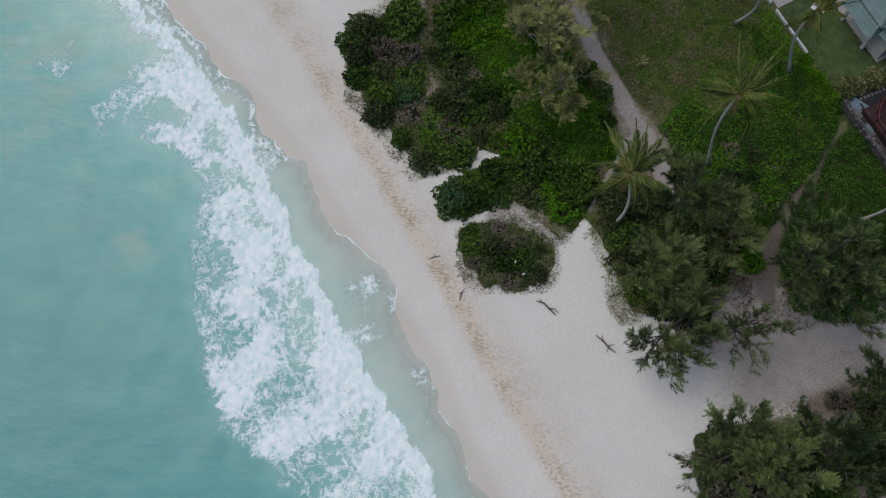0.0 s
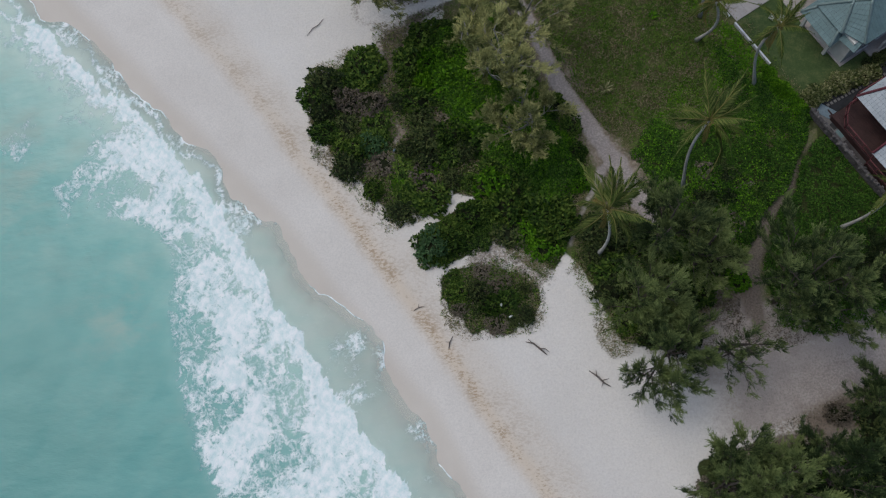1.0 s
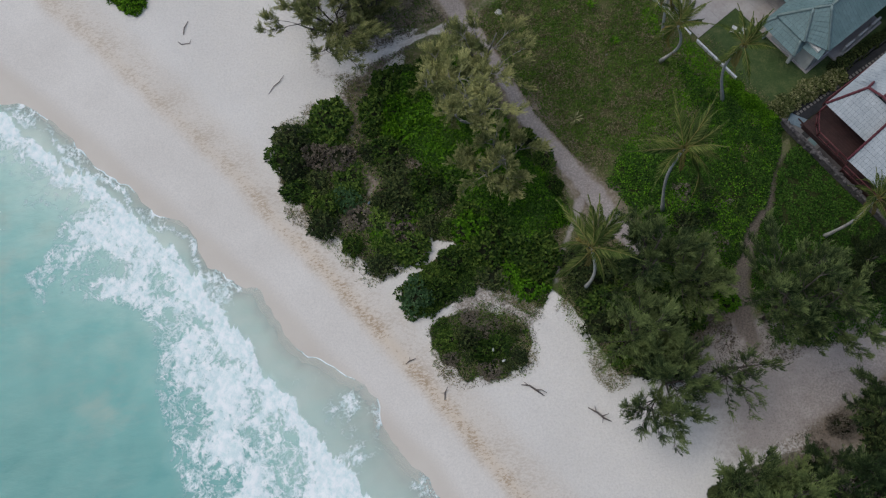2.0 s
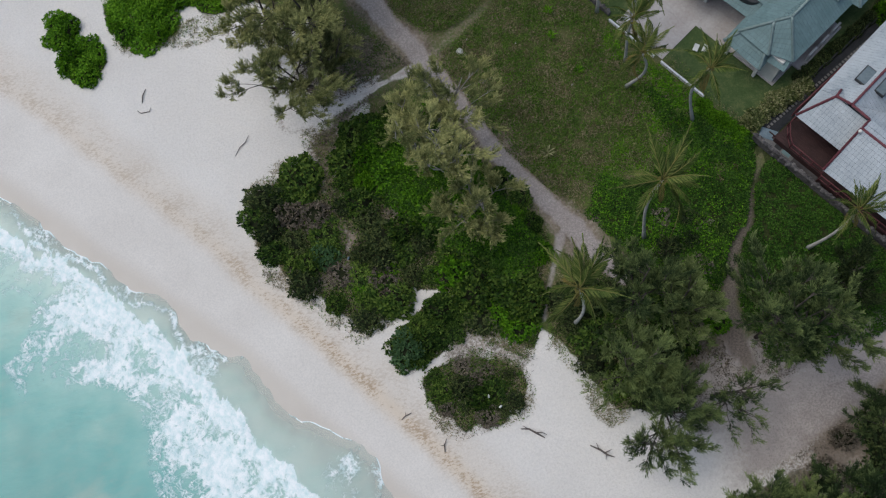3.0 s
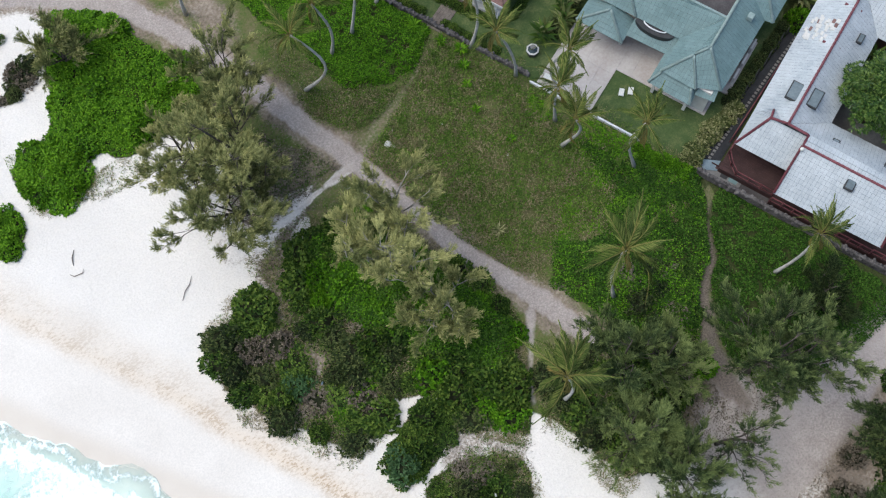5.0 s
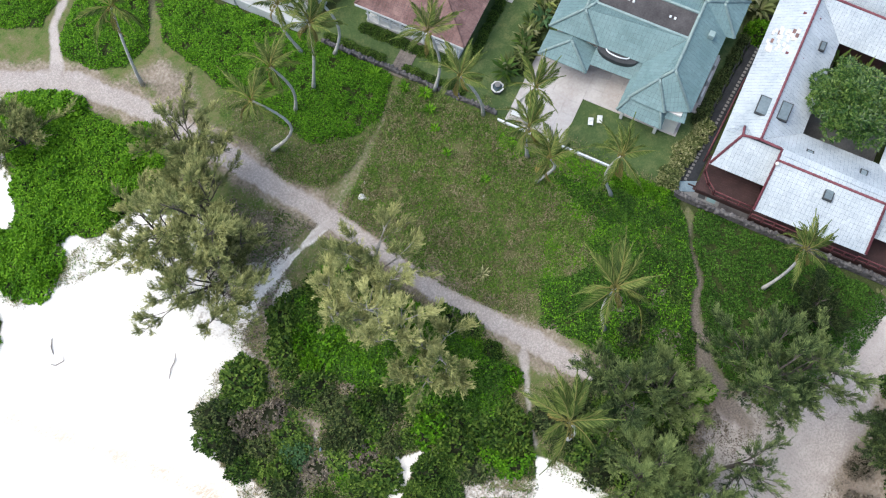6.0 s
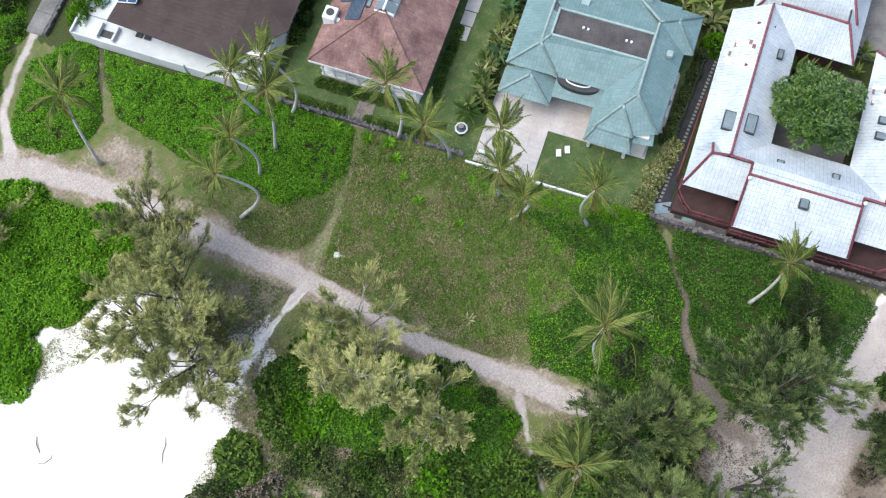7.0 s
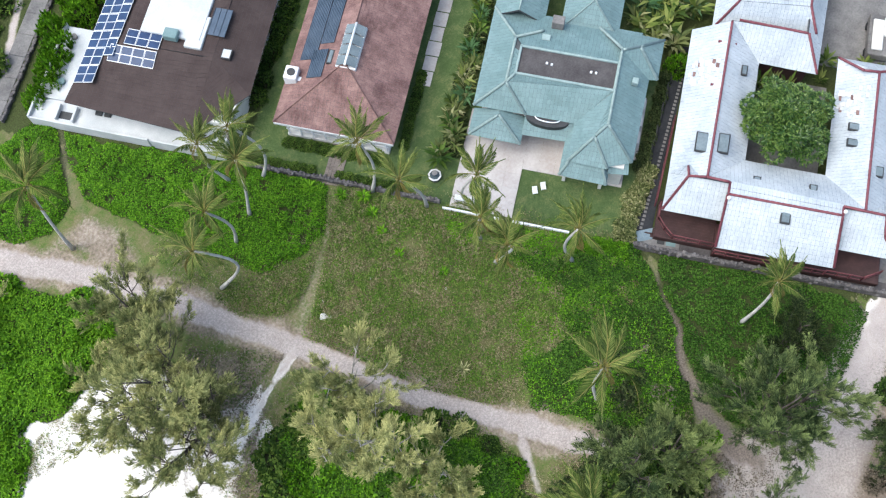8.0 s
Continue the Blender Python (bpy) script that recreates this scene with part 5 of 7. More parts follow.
# ---- the silver-roofed house round a court ----
S = Plot("courtyard_house", -6, 56, "large courtyard house with silver tile roofs and red ridges", "house")
Z0, ZR = 2.8, 5.0
S.slope((-14.4, 66, Z0), (-14.45, 51.9, Z0), (-11.75, 51.95, ZR), (-11.6, 66, ZR), TILE_SILVER)
S.slope((-13.1, 51.85, 4.6), (-12.1, 51.85, 4.66), (-13.15, 53.2, 3.92), (-13.15, 53.2, 3.92), TILE_SILVER)
S.slope((-14.42, 52.6, 2.86), (-13.1, 51.85, 4.6), (-13.15, 53.2, 3.92), (-13.15, 53.2, 3.92), TILE_SILVER)
S.slope((-8.75, 54.8, 3.0), (-8.7, 63.8, 3.0), (-11.6, 66, ZR), (-11.75, 51.9, ZR), TILE_SILVER)
S.slope((-14.5, 49.4, Z0), (-9.9, 49.4, Z0), (-9.95, 51.85, 4.6), (-13.1, 51.85, 4.6), TILE_SILVER)
S.slope((-14.42, 52.6, Z0), (-14.5, 49.4, Z0), (-13.1, 51.85, 4.6), (-13.1, 51.85, 4.6), TILE_SILVER)
S.slope((-10.05, 47.15, Z0), (-1.05, 47.3, Z0), (-1.45, 50.75, ZR), (-10.05, 50.75, ZR), TILE_SILVER)
S.slope((-2.45, 54.8, 3.0), (-8.75, 54.8, 3.0), (-11.75, 51.85, ZR), (0.2, 51.6, ZR), TILE_SILVER)
S.slope((-10.05, 50.75, ZR), (-1.45, 50.75, ZR), (-1.4, 51.7, ZR + 0.01), (-10.0, 51.87, ZR + 0.01), TILE_SILVER)
S.slope((-1.3, 48.9, Z0), (3.3, 48.9, Z0), (1.9, 51.55, 4.6), (-1.4, 51.55, 4.6), TILE_SILVER)
S.slope((-2.4, 65.6, 3.0), (-2.45, 54.7, 3.0), (0.2, 51.6, ZR), (0.3, 63.6, ZR), TILE_SILVER)
S.slope((3.2, 51.6, Z0), (3.0, 65.6, Z0), (0.3, 63.6, ZR), (0.2, 51.6, ZR), TILE_SILVER)
S.slope((3.3, 48.9, Z0), (3.2, 51.6, Z0), (1.9, 51.55, 4.6), (1.9, 51.55, 4.6), TILE_SILVER)
S.slope((0.75, 51.6, 4.64), (1.9, 51.55, 4.6), (1.9, 52.9, 3.78), (1.9, 52.9, 3.78), TILE_SILVER)
S.slope((1.9, 51.55, 4.6), (3.2, 51.6, 2.86), (1.9, 52.9, 3.78), (1.9, 52.9, 3.78), TILE_SILVER)
S.slope((3.0, 65.7, Z0), (-2.4, 65.7, Z0), (0.3, 63.6, ZR), (0.3, 63.6, ZR), TILE_SILVER)
S.slope((-8.72, 63.78, 3.04), (-4.0, 63.6, 3.1), (-5.4, 66.2, 4.7), (-11.55, 66.05, 5.0), TILE_SILVER)
S.slope((-4.0, 63.6, 3.1), (-3.6, 78, 3.1), (-5.6, 78, 4.75), (-5.4, 66.2, 4.7), TILE_SILVER)
S.slope((-12.9, 66.0, 3.4), (-4.2, 66.4, 3.4), (-5.6, 68.4, 5.3), (-11.3, 67.8, 5.3), TILE_SILVER)
S.slope((-12.9, 80, 3.4), (-12.9, 66.0, 3.4), (-11.3, 67.8, 5.3), (-11.3, 80, 5.3), TILE_SILVER)
S.slope((-11.3, 67.8, 5.32), (-5.6, 68.4, 5.32), (-5.6, 80, 5.7), (-11.3, 80, 5.7), TILE_SILVER)
S.slope((-4.2, 66.4, 3.4), (-3.8, 80, 3.4), (-5.6, 80, 5.3), (-5.6, 68.4, 5.3), TILE_SILVER)
for a, b in (((-11.75, 51.9, ZR), (-11.6, 66, ZR)), ((-13.1, 51.8, 4.66), (-11.8, 51.8, 5.06)), ((-11.8, 51.8, 5.06), (-9.98, 51.8, 4.95)), ((-14.5, 49.45, Z0), (-13.1, 51.85, 4.62)), ((-13.1, 51.85, 4.62), (-13.2, 52.9, 4.1)), ((-9.98, 51.8, 4.9), (-10.02, 50.8, ZR)),
             ((-10.05, 47.15, 2.85), (-10.05, 50.75, ZR)), ((-10.05, 50.75, ZR), (-1.45, 50.75, ZR)), ((-1.08, 47.3, 2.85), (-1.42, 50.75, ZR)), ((-1.42, 50.75, ZR), (-1.42, 51.5, ZR)), ((-1.42, 51.5, ZR), (1.9, 51.6, 4.6)),
             ((0.2, 51.6, ZR), (0.3, 63.6, ZR)), ((0.3, 63.6, ZR), (-0.8, 63.7, 4.7)), ((-0.8, 63.7, 4.7), (-2.4, 65.6, 3.0)), ((0.3, 63.6, ZR), (3.0, 65.6, 2.8)), ((1.9, 51.6, 4.6), (2.2, 50.2, 3.8)), ((2.2, 50.2, 3.8), (3.3, 48.9, 2.8)),
             ((-11.0, 66.35, 4.75), (-5.4, 66.2, 4.75)), ((-5.4, 66.2, 4.75), (-4.0, 63.6, 3.1)), ((-12.9, 66.0, 3.4), (-11.3, 67.8, 5.3)), ((-11.3, 67.8, 5.3), (-11.3, 80, 5.5)), ((-5.6, 68.4, 5.3), (-4.6, 66.8, 3.9)), ((-5.6, 68.4, 5.3), (-5.6, 80, 5.5)), ((-12.4, 64.2, 4.5), (-10.9, 64.2, 4.5)), ((-12.5, 60.2, 4.4), (-11.0, 60.2, 4.5))):
    S.cap(a, b, CAP_RED)
for x0, x1, y0, y1, top in ((-13.7, -9.4, 51.2, 65.6, 2.9), (-9.4, -1.6, 50.0, 54.2, 2.9), (-1.6, 2.4, 51.0, 65.0, 2.9), (-12.2, -4.6, 66.6, 79, 3.3), (-9.2, -4.6, 64.2, 66.6, 3.0)):
    S.box("wall", x0, x1, y0, y1, 0, top, WOOD_RED, None, 0.02)
S.box("terrace", -14.6, -9.9, 47.9, 51.2, 0, 0.75, WOOD_RED, None, 0.03, "dark red plank terrace")
S.box("terrace", -9.9, -1.2, 47.4, 50.0, 0, 0.75, WOOD_RED, None, 0.03, "dark red plank terrace")
S.box("terrace", -1.2, 3.0, 47.5, 51.0, 0, 0.75, WOOD_RED, None, 0.03, "dark red plank terrace")
for k in range(13):
    S.box("plank", -14.5 + 0.0, -9.95, 48.0 + 0.245 * k, 48.225 + 0.245 * k, 0.752, 0.785, WOOD_RED, None, 0.01)


def railing(P, pts, z0, height, mat, every=0.9, name="railing"):
    """Posts with a top and a bottom rail along points."""
    for (ax, ay), (bx, by) in zip(pts, pts[1:]):
        for z, k in ((z0 + height, 0.06), (z0 + 0.15, 0.04)):
            bm = bmesh.new()
            tube(bm, [P.v((ax, ay, z)), P.v((bx, by, z))], [k, k], 4)
            P.add("rail", bm, mat)
        n = max(1, int(math.hypot(bx - ax, by - ay) / every))
        for i in range(n + 1):
            x, y = ax + (bx - ax) * i / n, ay + (by - ay) * i / n
            P.box("post", x - 0.045, x + 0.045, y - 0.045, y + 0.045, z0 - 0.1, z0 + height + 0.05, mat, None, 0.01)


railing(S, [(-14.5, 50.6), (-14.5, 49.4), (-13.9, 48.6), (-13.2, 48.0), (-9.95, 47.95)], 0.75, 0.8, RED_PAINT)
railing(S, [(-9.85, 47.42), (-1.25, 47.45)], 0.75, 0.8, RED_PAINT)
railing(S, [(-1.2, 47.55), (1.6, 47.55), (3.0, 48.4)], 0.75, 0.8, RED_PAINT)
for i in range(4):
    S.box("step", -14.9 + 0.18 * i, -14.0 + 0.18 * i, 48.0 + 0.28 * i, 48.5 + 0.28 * i, 0, 0.18 + 0.18 * i, WOOD_RED, None, 0.02)
for x, y, z, w, d in ((-12.5, 54.9, 4.55, 1.0, 1.7), (-10.85, 55.1, 4.6, 0.9, 1.7), (-9.95, 62.2, 4.05, 0.5, 0.9), (-7.9, 52.7, 4.25, 0.6, 0.6), (-3.6, 52.9, 4.2, 0.6, 0.6), (-5.5, 49.9, 4.55, 0.75, 1.0), (-0.9, 58.8, 4.2, 1.1, 0.65), (-0.9, 57.4, 4.2, 1.1, 0.65), (1.1, 55.2, 4.4, 0.7, 0.9)):
    S.skylight(x, y, z, w, d)
# patches of whiter, newer tiles
for cx, cy, cz in ((-13.1, 61.6, 4.05), (-1.2, 61.2, 4.1)):
    rr = random.Random(int(cx * 10))
    for k in range(34):
        x, y = cx + rr.uniform(-0.95, 0.95), cy + rr.uniform(-1.2, 1.2)
        z = ZR - (abs(x + 11.7) * 0.815 if cx < -5 else abs(x - 0.25) * 0.75) + 0.055
        S.box("repair_tile", x - 0.14, x + 0.14, y - 0.2, y + 0.2, z - 0.05, z + 0.03, NEW_TILE if k % 9 else TILE_PINK, None, 0.01)
for x, y, z, h in ((-9.95, 50.4, 4.9, 0.5), (-1.3, 51.0, 5.0, 0.4)):
    bm = bmesh.new()
    bmesh.ops.create_uvsphere(bm, u_segments=10, v_segments=6, radius=0.16, matrix=Matrix.Translation(S.v((x, y, z + 0.25))))
    tube(bm, [S.v((x, y, z)), S.v((x, y, z + 0.2))], [0.08, 0.06], 6)
    S.add("finial", bm, CUSHION, None, "round white ridge finial")
for k, (x, z) in enumerate(((-8.2, 1.0), (-5.6, 1.0), (-3.0, 1.0))):
    S.window(x, 50.0 - 0.03, z, 1.6, 1.5, "front", WOOD_RED)

court = Plot("courtyard_paving", -6, 58, "shaded paving in the inner court", "paving", kind="structure")
court.box("slab", -8.9, -2.3, 54.3, 64.4, 0, 0.06, CONCRETE)
yard = Plot("house_yard", -6, 48, "grey concrete yard behind the stone wall", "yard", kind="structure")
yard.box("slab", -16.2, -12.4, 47.2, 48.0, 0, 0.12, CONCRETE, None, 0.02)
yard.box("slab", -12.39, 9, 47.2, 48.0, 0, 0.1, FELT, None, 0.02)
yard.box("slab", -3.4, 16, 66.5, 90, 0, 0.05, CONCRETE, None, 0.02)
yard.box("slab", 3.1, 16, 47.9, 66.5, 0, 0.05, CONCRETE, None, 0.02)
tarp = Plot("tarpaulin", -15.2, 48.15, "pale blue-grey ground sheet spread in a yard corner", "tarpaulin")
bm = bmesh.new()
bmesh.ops.create_grid(bm, x_segments=10, y_segments=8, size=0.5, matrix=Matrix.Translation((0.1, 0.0, 0.2)) @ Matrix.Rotation(radians(24), 4, "Z") @ Matrix.Diagonal((1.7, 0.9, 1, 1)))
for v in bm.verts:
    v.co.z += 0.05 * noise.noise(v.co * 2.3)
bm.normal_update()
bmesh.ops.solidify(bm, geom=list(bm.faces), thickness=0.03)
tarp.add("cover", bm, TARP)
tarp.box("batten", -15.3, -14.7, 48.25, 48.35, 0.12, 0.3, WOOD_RED)
for nm, words, x, y, w, d, mt in (("rubber_mat", "small black rubber mat on the yard slab", -13.9, 47.75, 0.6, 0.35, DARK_METAL), ("outdoor_mat", "faded teal outdoor mat below the steps", -13.1, 47.75, 0.75, 0.35, TILE_GREEN)):
    mat_thing = Plot(nm, x, y, words, "mat")
    mat_thing.box("sheet", x - w / 2, x + w / 2, y - d / 2, y + d / 2, 0.12, 0.15, mt, None, 0.01)
truck = Plot("covered_trailer", 1.3, 69.6, "grey weathered covered trailer parked on concrete", "trailer")
truck.box("bed", 0.35, 2.3, 67.6, 71.6, 0.5, 1.3, CONCRETE, None, 0.08)
truck.box("load", 0.6, 1.5, 68.0, 71.0, 1.3, 1.55, PLASTER, None, 0.1)
truck.box("load", 1.5, 2.1, 69.4, 71.3, 1.3, 1.75, CUSHION, None, 0.1)
for x in (0.45, 2.2):
    for y in (68.3, 70.9):
        bm = bmesh.new()
        tube(bm, [truck.v((x - 0.1, y, 0.36)), truck.v((x + 0.1, y, 0.36))], [0.36, 0.36], 14)
        truck.add("wheel", bm, ASPHALT)

# ---- walls, fences and drives between the plots ----
def rock_wall(name, x0, x1, y, height, depth, seed, label):
    """A wall of rough stones, each its own piece."""
    P = Plot(name, (x0 + x1) / 2, y, label, "wall", kind="structure")
    P.box("core", x0, x1, y - depth * 0.32, y + depth * 0.32, 0, height * 0.9, ROCK, None, 0.05)
    r = random.Random(seed)
    kinds = []
    for k in range(6):
        bm = bmesh.new()
        bmesh.ops.create_icosphere(bm, subdivisions=1, radius=1)
        for v in bm.verts:
            v.co *= r.uniform(0.75, 1.1)
            v.co.z *= 0.75
        me = bpy.data.meshes.new("stone")
        bm.to_mesh(me)
        bm.free()
        me.materials.append(ROCK)
        kinds.append(me)
    n = min(290, int((x1 - x0) / 0.17))
    for i in range(n):
        ob = part("stone", kinds[i % 6], None, P.ob)
        top = i % 2
        x = x0 + (x1 - x0) * (i + r.random()) / n
        ob.matrix_basis = Matrix.Translation(P.v((x, y + r.uniform(-0.45, 0.45) * depth * (0.8 if top else 1), height * (0.88 if top else r.uniform(0.2, 0.75))))) @ Euler((r.uniform(0, 6), r.uniform(0, 6), r.uniform(0, 6))).to_matrix().to_4x4() @ Matrix.Scale(r.uniform(0.14, 0.24), 4)
    return P


rock_wall("wall_1", -16.0, 9.0, 46.92, 1.0, 0.46, 3, "grey lava-rock garden wall along the groundcover")
rock_wall("wall_2", -48.5, -32.0, 47.5, 0.6, 0.4, 4, "low dark lava-rock garden wall")
lane = Plot("side_lane", -71.4, 55, "pale weathered concrete lane beside the white house", "path", kind="structure")
for i in range(9):
    lane.box("slab", -72.3, -70.75, 46.9 + 2.2 * i, 49.08 + 2.2 * i, 0, 0.07, CONCRETE, None, 0.02)
lane_wall = Plot("wall_3", -70.35, 55, "low dark lava-rock wall along the lane", "wall", kind="structure")
rl = random.Random(14)
for i in range(60):
    y, w = 47 + 0.3 * i, rl.uniform(0.12, 0.2)
    lane_wall.box("stone", -70.35 - w, -70.35 + w, y, y + 0.31, 0, rl.uniform(0.35, 0.55), ROCK, None, 0.05)
white = Plot("fence_1", -26, 47, "low white garden fence with flat posts", "fence", kind="structure")
for a, b in ((-31.7, -28.6), (-27.4, -26.6), (-25.9, -21.2)):
    n = int((b - a) / 0.62)
    for i in range(n):
        x = a + (b - a) * i / n
        white.box("panel", x + 0.03, x + (b - a) / n - 0.03, 46.96, 47.04, 0.0, 0.4, PLASTER, None, 0.02)
        white.box("cap", x, x + (b - a) / n - 0.01, 46.92, 47.08, 0.4, 0.45, ALU, None, 0.02)
drive = Plot("side_path", -15.3, 56, "narrow dark asphalt path between two houses", "path", kind="structure")
bm = bmesh.new()
quad = [(-16.4, 46.8), (-14.8, 47.6), (-14.3, 60), (-13.9, 66), (-14.9, 66), (-15.6, 59)]
vs = [bm.verts.new(drive.v((x, y, 0.05))) for x, y in quad]
bm.faces.new(vs)
bm.normal_update()
bmesh.ops.solidify(bm, geom=list(bm.faces), thickness=0.05)
drive.add("surface", bm, ASPHALT)
rr = random.Random(2)
for i in range(46):
    t = i / 46
    x, y = -15.72 + 1.5 * t, 47.6 + 16.6 * t
    drive.box("stepping_stone", x - 0.12, x + 0.12, y - 0.11, y + 0.11, 0.05, 0.11 + rr.random() * 0.01, CONCRETE, None, 0.02)
trellis = Plot("wooden_fence", -14.75, 54, "dark red open wooden fence beside the path", "fence")
railing(trellis, [(-14.85, 50.8), (-14.45, 58.6)], 0.0, 1.3, RED_PAINT, 0.55)
kerb = Plot("garden_wall", -16.3, 55, "thin pale garden wall along the asphalt path", "wall", kind="structure")
bm = bmesh.new()
for k in range(9):
    t0, t1 = k / 9, (k + 1) / 9
    box_into(bm, kerb.v((-16.5 + 1.35 * t0, 47 + 17 * t0, 0)), kerb.v((-16.38 + 1.35 * t0, 47 + 17 * t1, 0.4)), 0.02)
kerb.add("panel", bm, DARK_METAL)

# ---- the green-roofed house ----
G = Plot("green_roofed_house", -24, 58, "large house with blue-green tiled hip roofs", "house")
T, E, R_ = TILE_GREEN, 3.6, 5.25
G.slope((-30.9, 64.4, E), (-30.8, 55.0, E), (-28.5, 56.8, 5.1), (-28.5, 61.0, 5.1), T)
G.slope((-30.8, 55.0, E), (-26.5, 55.0, E), (-28.5, 56.8, 5.1), (-28.5, 56.8, 5.1), T)
G.slope((-26.5, 55.0, E), (-22.5, 55.0, E), (-20.0, 57.6, R_), (-28.5, 56.85, 5.12), T)
G.slope((-28.5, 56.85, 5.12), (-20.0, 57.6, R_), (-27.9, 57.75, R_), (-27.9, 57.75, R_), T)
G.slope((-20.75, 53.6, 4.75), (-19.9, 54.6, R_), (-20.0, 57.5, R_), (-20.0, 57.5, R_), T)
G.slope((-18.4, 64.3, E), (-30.9, 64.4, E), (-27.9, 60.3, R_), (-20.0, 60.1, R_), T)
G.slope((-22.5, 55.1, E), (-22.45, 51.7, E), (-20.75, 53.6, 4.75), (-20.0, 57.5, R_), T)
G.slope((-22.45, 51.65, E), (-19.3, 51.55, E), (-20.75, 53.6, 4.75), (-20.75, 53.6, 4.75), T)
G.slope((-19.3, 51.8, E), (-17.5, 52.5, E), (-19.9, 54.6, R_), (-20.65, 53.7, 4.8), T)
G.slope((-17.45, 52.5, E), (-17.3, 60.2, E), (-19.9, 61.4, R_), (-19.9, 54.6, R_), T)
G.slope((-17.3, 60.1, E), (-16.6, 60.2, E), (-18.5, 62.2, 4.9), (-19.9, 61.4, R_), T)
G.slope((-16.6, 60.2, E), (-16.6, 64.0, E), (-18.5, 62.2, 4.9), (-18.5, 62.2, 4.9), T)
G.slope((-16.6, 64.0, E), (-22.2, 64.3, E), (-19.9, 61.5, R_), (-18.5, 62.2, 4.9), T)
G.slope((-28.5, 56.8, 5.1), (-27.9, 57.7, R_), (-27.9, 60.2, R_), (-28.5, 61.0, 5.1), T)
G.box("flat_roof", -27.9, -19.95, 57.7, 60.15, 4.9, 5.18, FELT, None, 0.02, "dark grey flat roof felt")
for x0, x1, y0, y1 in ((-28.0, -19.9, 57.55, 57.75), (-28.0, -19.9, 60.08, 60.28), (-28.0, -27.8, 57.7, 60.2), (-20.05, -19.85, 57.6, 60.2)):
    G.box("kerb", x0, x1, y0, y1, 5.1, 5.34, CAP_GREEN, None, 0.03)
# lower roofs over the verandas
Q0, Q1 = 2.75, 3.45
G.slope((-30.75, 52.75, Q0), (-26.45, 52.7, Q0), (-28.6, 54.6, 3.5), (-28.6, 54.6, 3.5), T)
G.slope((-30.75, 55.2, Q0), (-30.75, 52.75, Q0), (-28.6, 54.6, 3.5), (-28.6, 55.2, 3.5), T)
G.slope((-26.45, 52.7, Q0), (-26.45, 55.2, Q0), (-28.6, 55.2, 3.5), (-28.6, 54.6, 3.5), T)
G.slope((-26.5, 53.6, Q0), (-22.7, 53.7, Q0), (-22.4, 55.2, Q1), (-26.5, 55.2, Q1), T)
G.slope((-22.95, 54.2, Q0), (-22.95, 50.7, Q0), (-22.3, 51.8, Q1), (-22.3, 55.0, Q1), T)
G.slope((-22.95, 50.7, Q0), (-19.1, 50.55, Q0), (-19.7, 51.8, Q1), (-22.3, 51.8, Q1), T)
G.slope((-19.1, 50.55, Q0), (-19.15, 52.2, Q0), (-19.7, 52.2, Q1), (-19.7, 51.8, Q1), T)
G.slope((-19.2, 51.55, 2.9), (-17.55, 51.75, 2.9), (-17.7, 52.6, 3.5), (-19.2, 52.3, 3.5), T)
# roofs at the back
G.hip(-30.9, -26.6, 63.6, 72, E, 5.0, T, CAP_GREEN, "y", False, True, 0.07)
G.hip(-25.2, -20.4, 63.4, 73, 3.5, 5.0, T, CAP_GREEN, "y", True, True, 0.07)
for a, b in (((-30.8, 55.0, E), (-28.5, 56.8, 5.1)), ((-26.5, 55.0, E), (-28.5, 56.8, 5.1)), ((-28.5, 61.0, 5.1), (-30.9, 64.4, E)), ((-28.5, 61.0, 5.1), (-26.4, 62.4, 4.5)), ((-28.5, 56.8, 5.1), (-27.9, 57.6, R_)), ((-22.45, 51.65, E), (-20.75, 53.6, 4.75)), ((-19.3, 51.6, E), (-20.75, 53.6, 4.75)),
             ((-20.7, 53.7, 4.8), (-19.9, 54.6, R_)), ((-17.5, 52.5, E), (-19.9, 54.6, R_)), ((-19.9, 54.6, R_), (-19.9, 61.4, R_)), ((-19.9, 61.5, R_), (-22.2, 64.3, E)), ((-16.6, 64.0, E), (-18.5, 62.2, 4.9)), ((-16.6, 60.2, E), (-18.5, 62.2, 4.9)), ((-18.5, 62.2, 4.9), (-19.9, 61.4, R_)),
             ((-30.75, 52.75, Q0), (-28.6, 54.6, 3.5)), ((-26.45, 52.7, Q0), (-28.6, 54.6, 3.5)), ((-28.5, 56.8, 5.1), (-28.5, 61, 5.1)), ((-22.95, 50.7, Q0), (-22.3, 51.8, Q1)), ((-19.1, 50.55, Q0), (-19.7, 51.8, Q1))):
    G.cap(a, b, CAP_GREEN, 0.12)
# eyebrow vent under the front eave
bm = bmesh.new()
pts = [(-24.7 + 1.75 * math.cos(math.pi * k / 14), 55.0 - 0.75 * math.sin(math.pi * k / 14), 3.5) for k in range(15)]
top = [bm.verts.new(G.v((x, y + 0.02, 3.58))) for x, y, z in pts]
low = [bm.verts.new(G.v((x, y, 3.15))) for x, y, z in pts]
bm.faces.new(top)
bm.faces.new(low[::-1])
for k in range(14):
    bm.faces.new((top[k], low[k], low[k + 1], top[k + 1]))
bm.faces.new((top[14], low[14], low[0], top[0]))
vent = G.add("eyebrow_window", bm, DARK_METAL, None, "dark curved eyebrow window")
bm = bmesh.new()
tube(bm, [G.v((-24.7 + 1.0 * math.cos(math.pi * k / 10), 55.0 - 0.32 * math.sin(math.pi * k / 10), 3.64)) for k in range(11)], [0.06] * 11, 5)
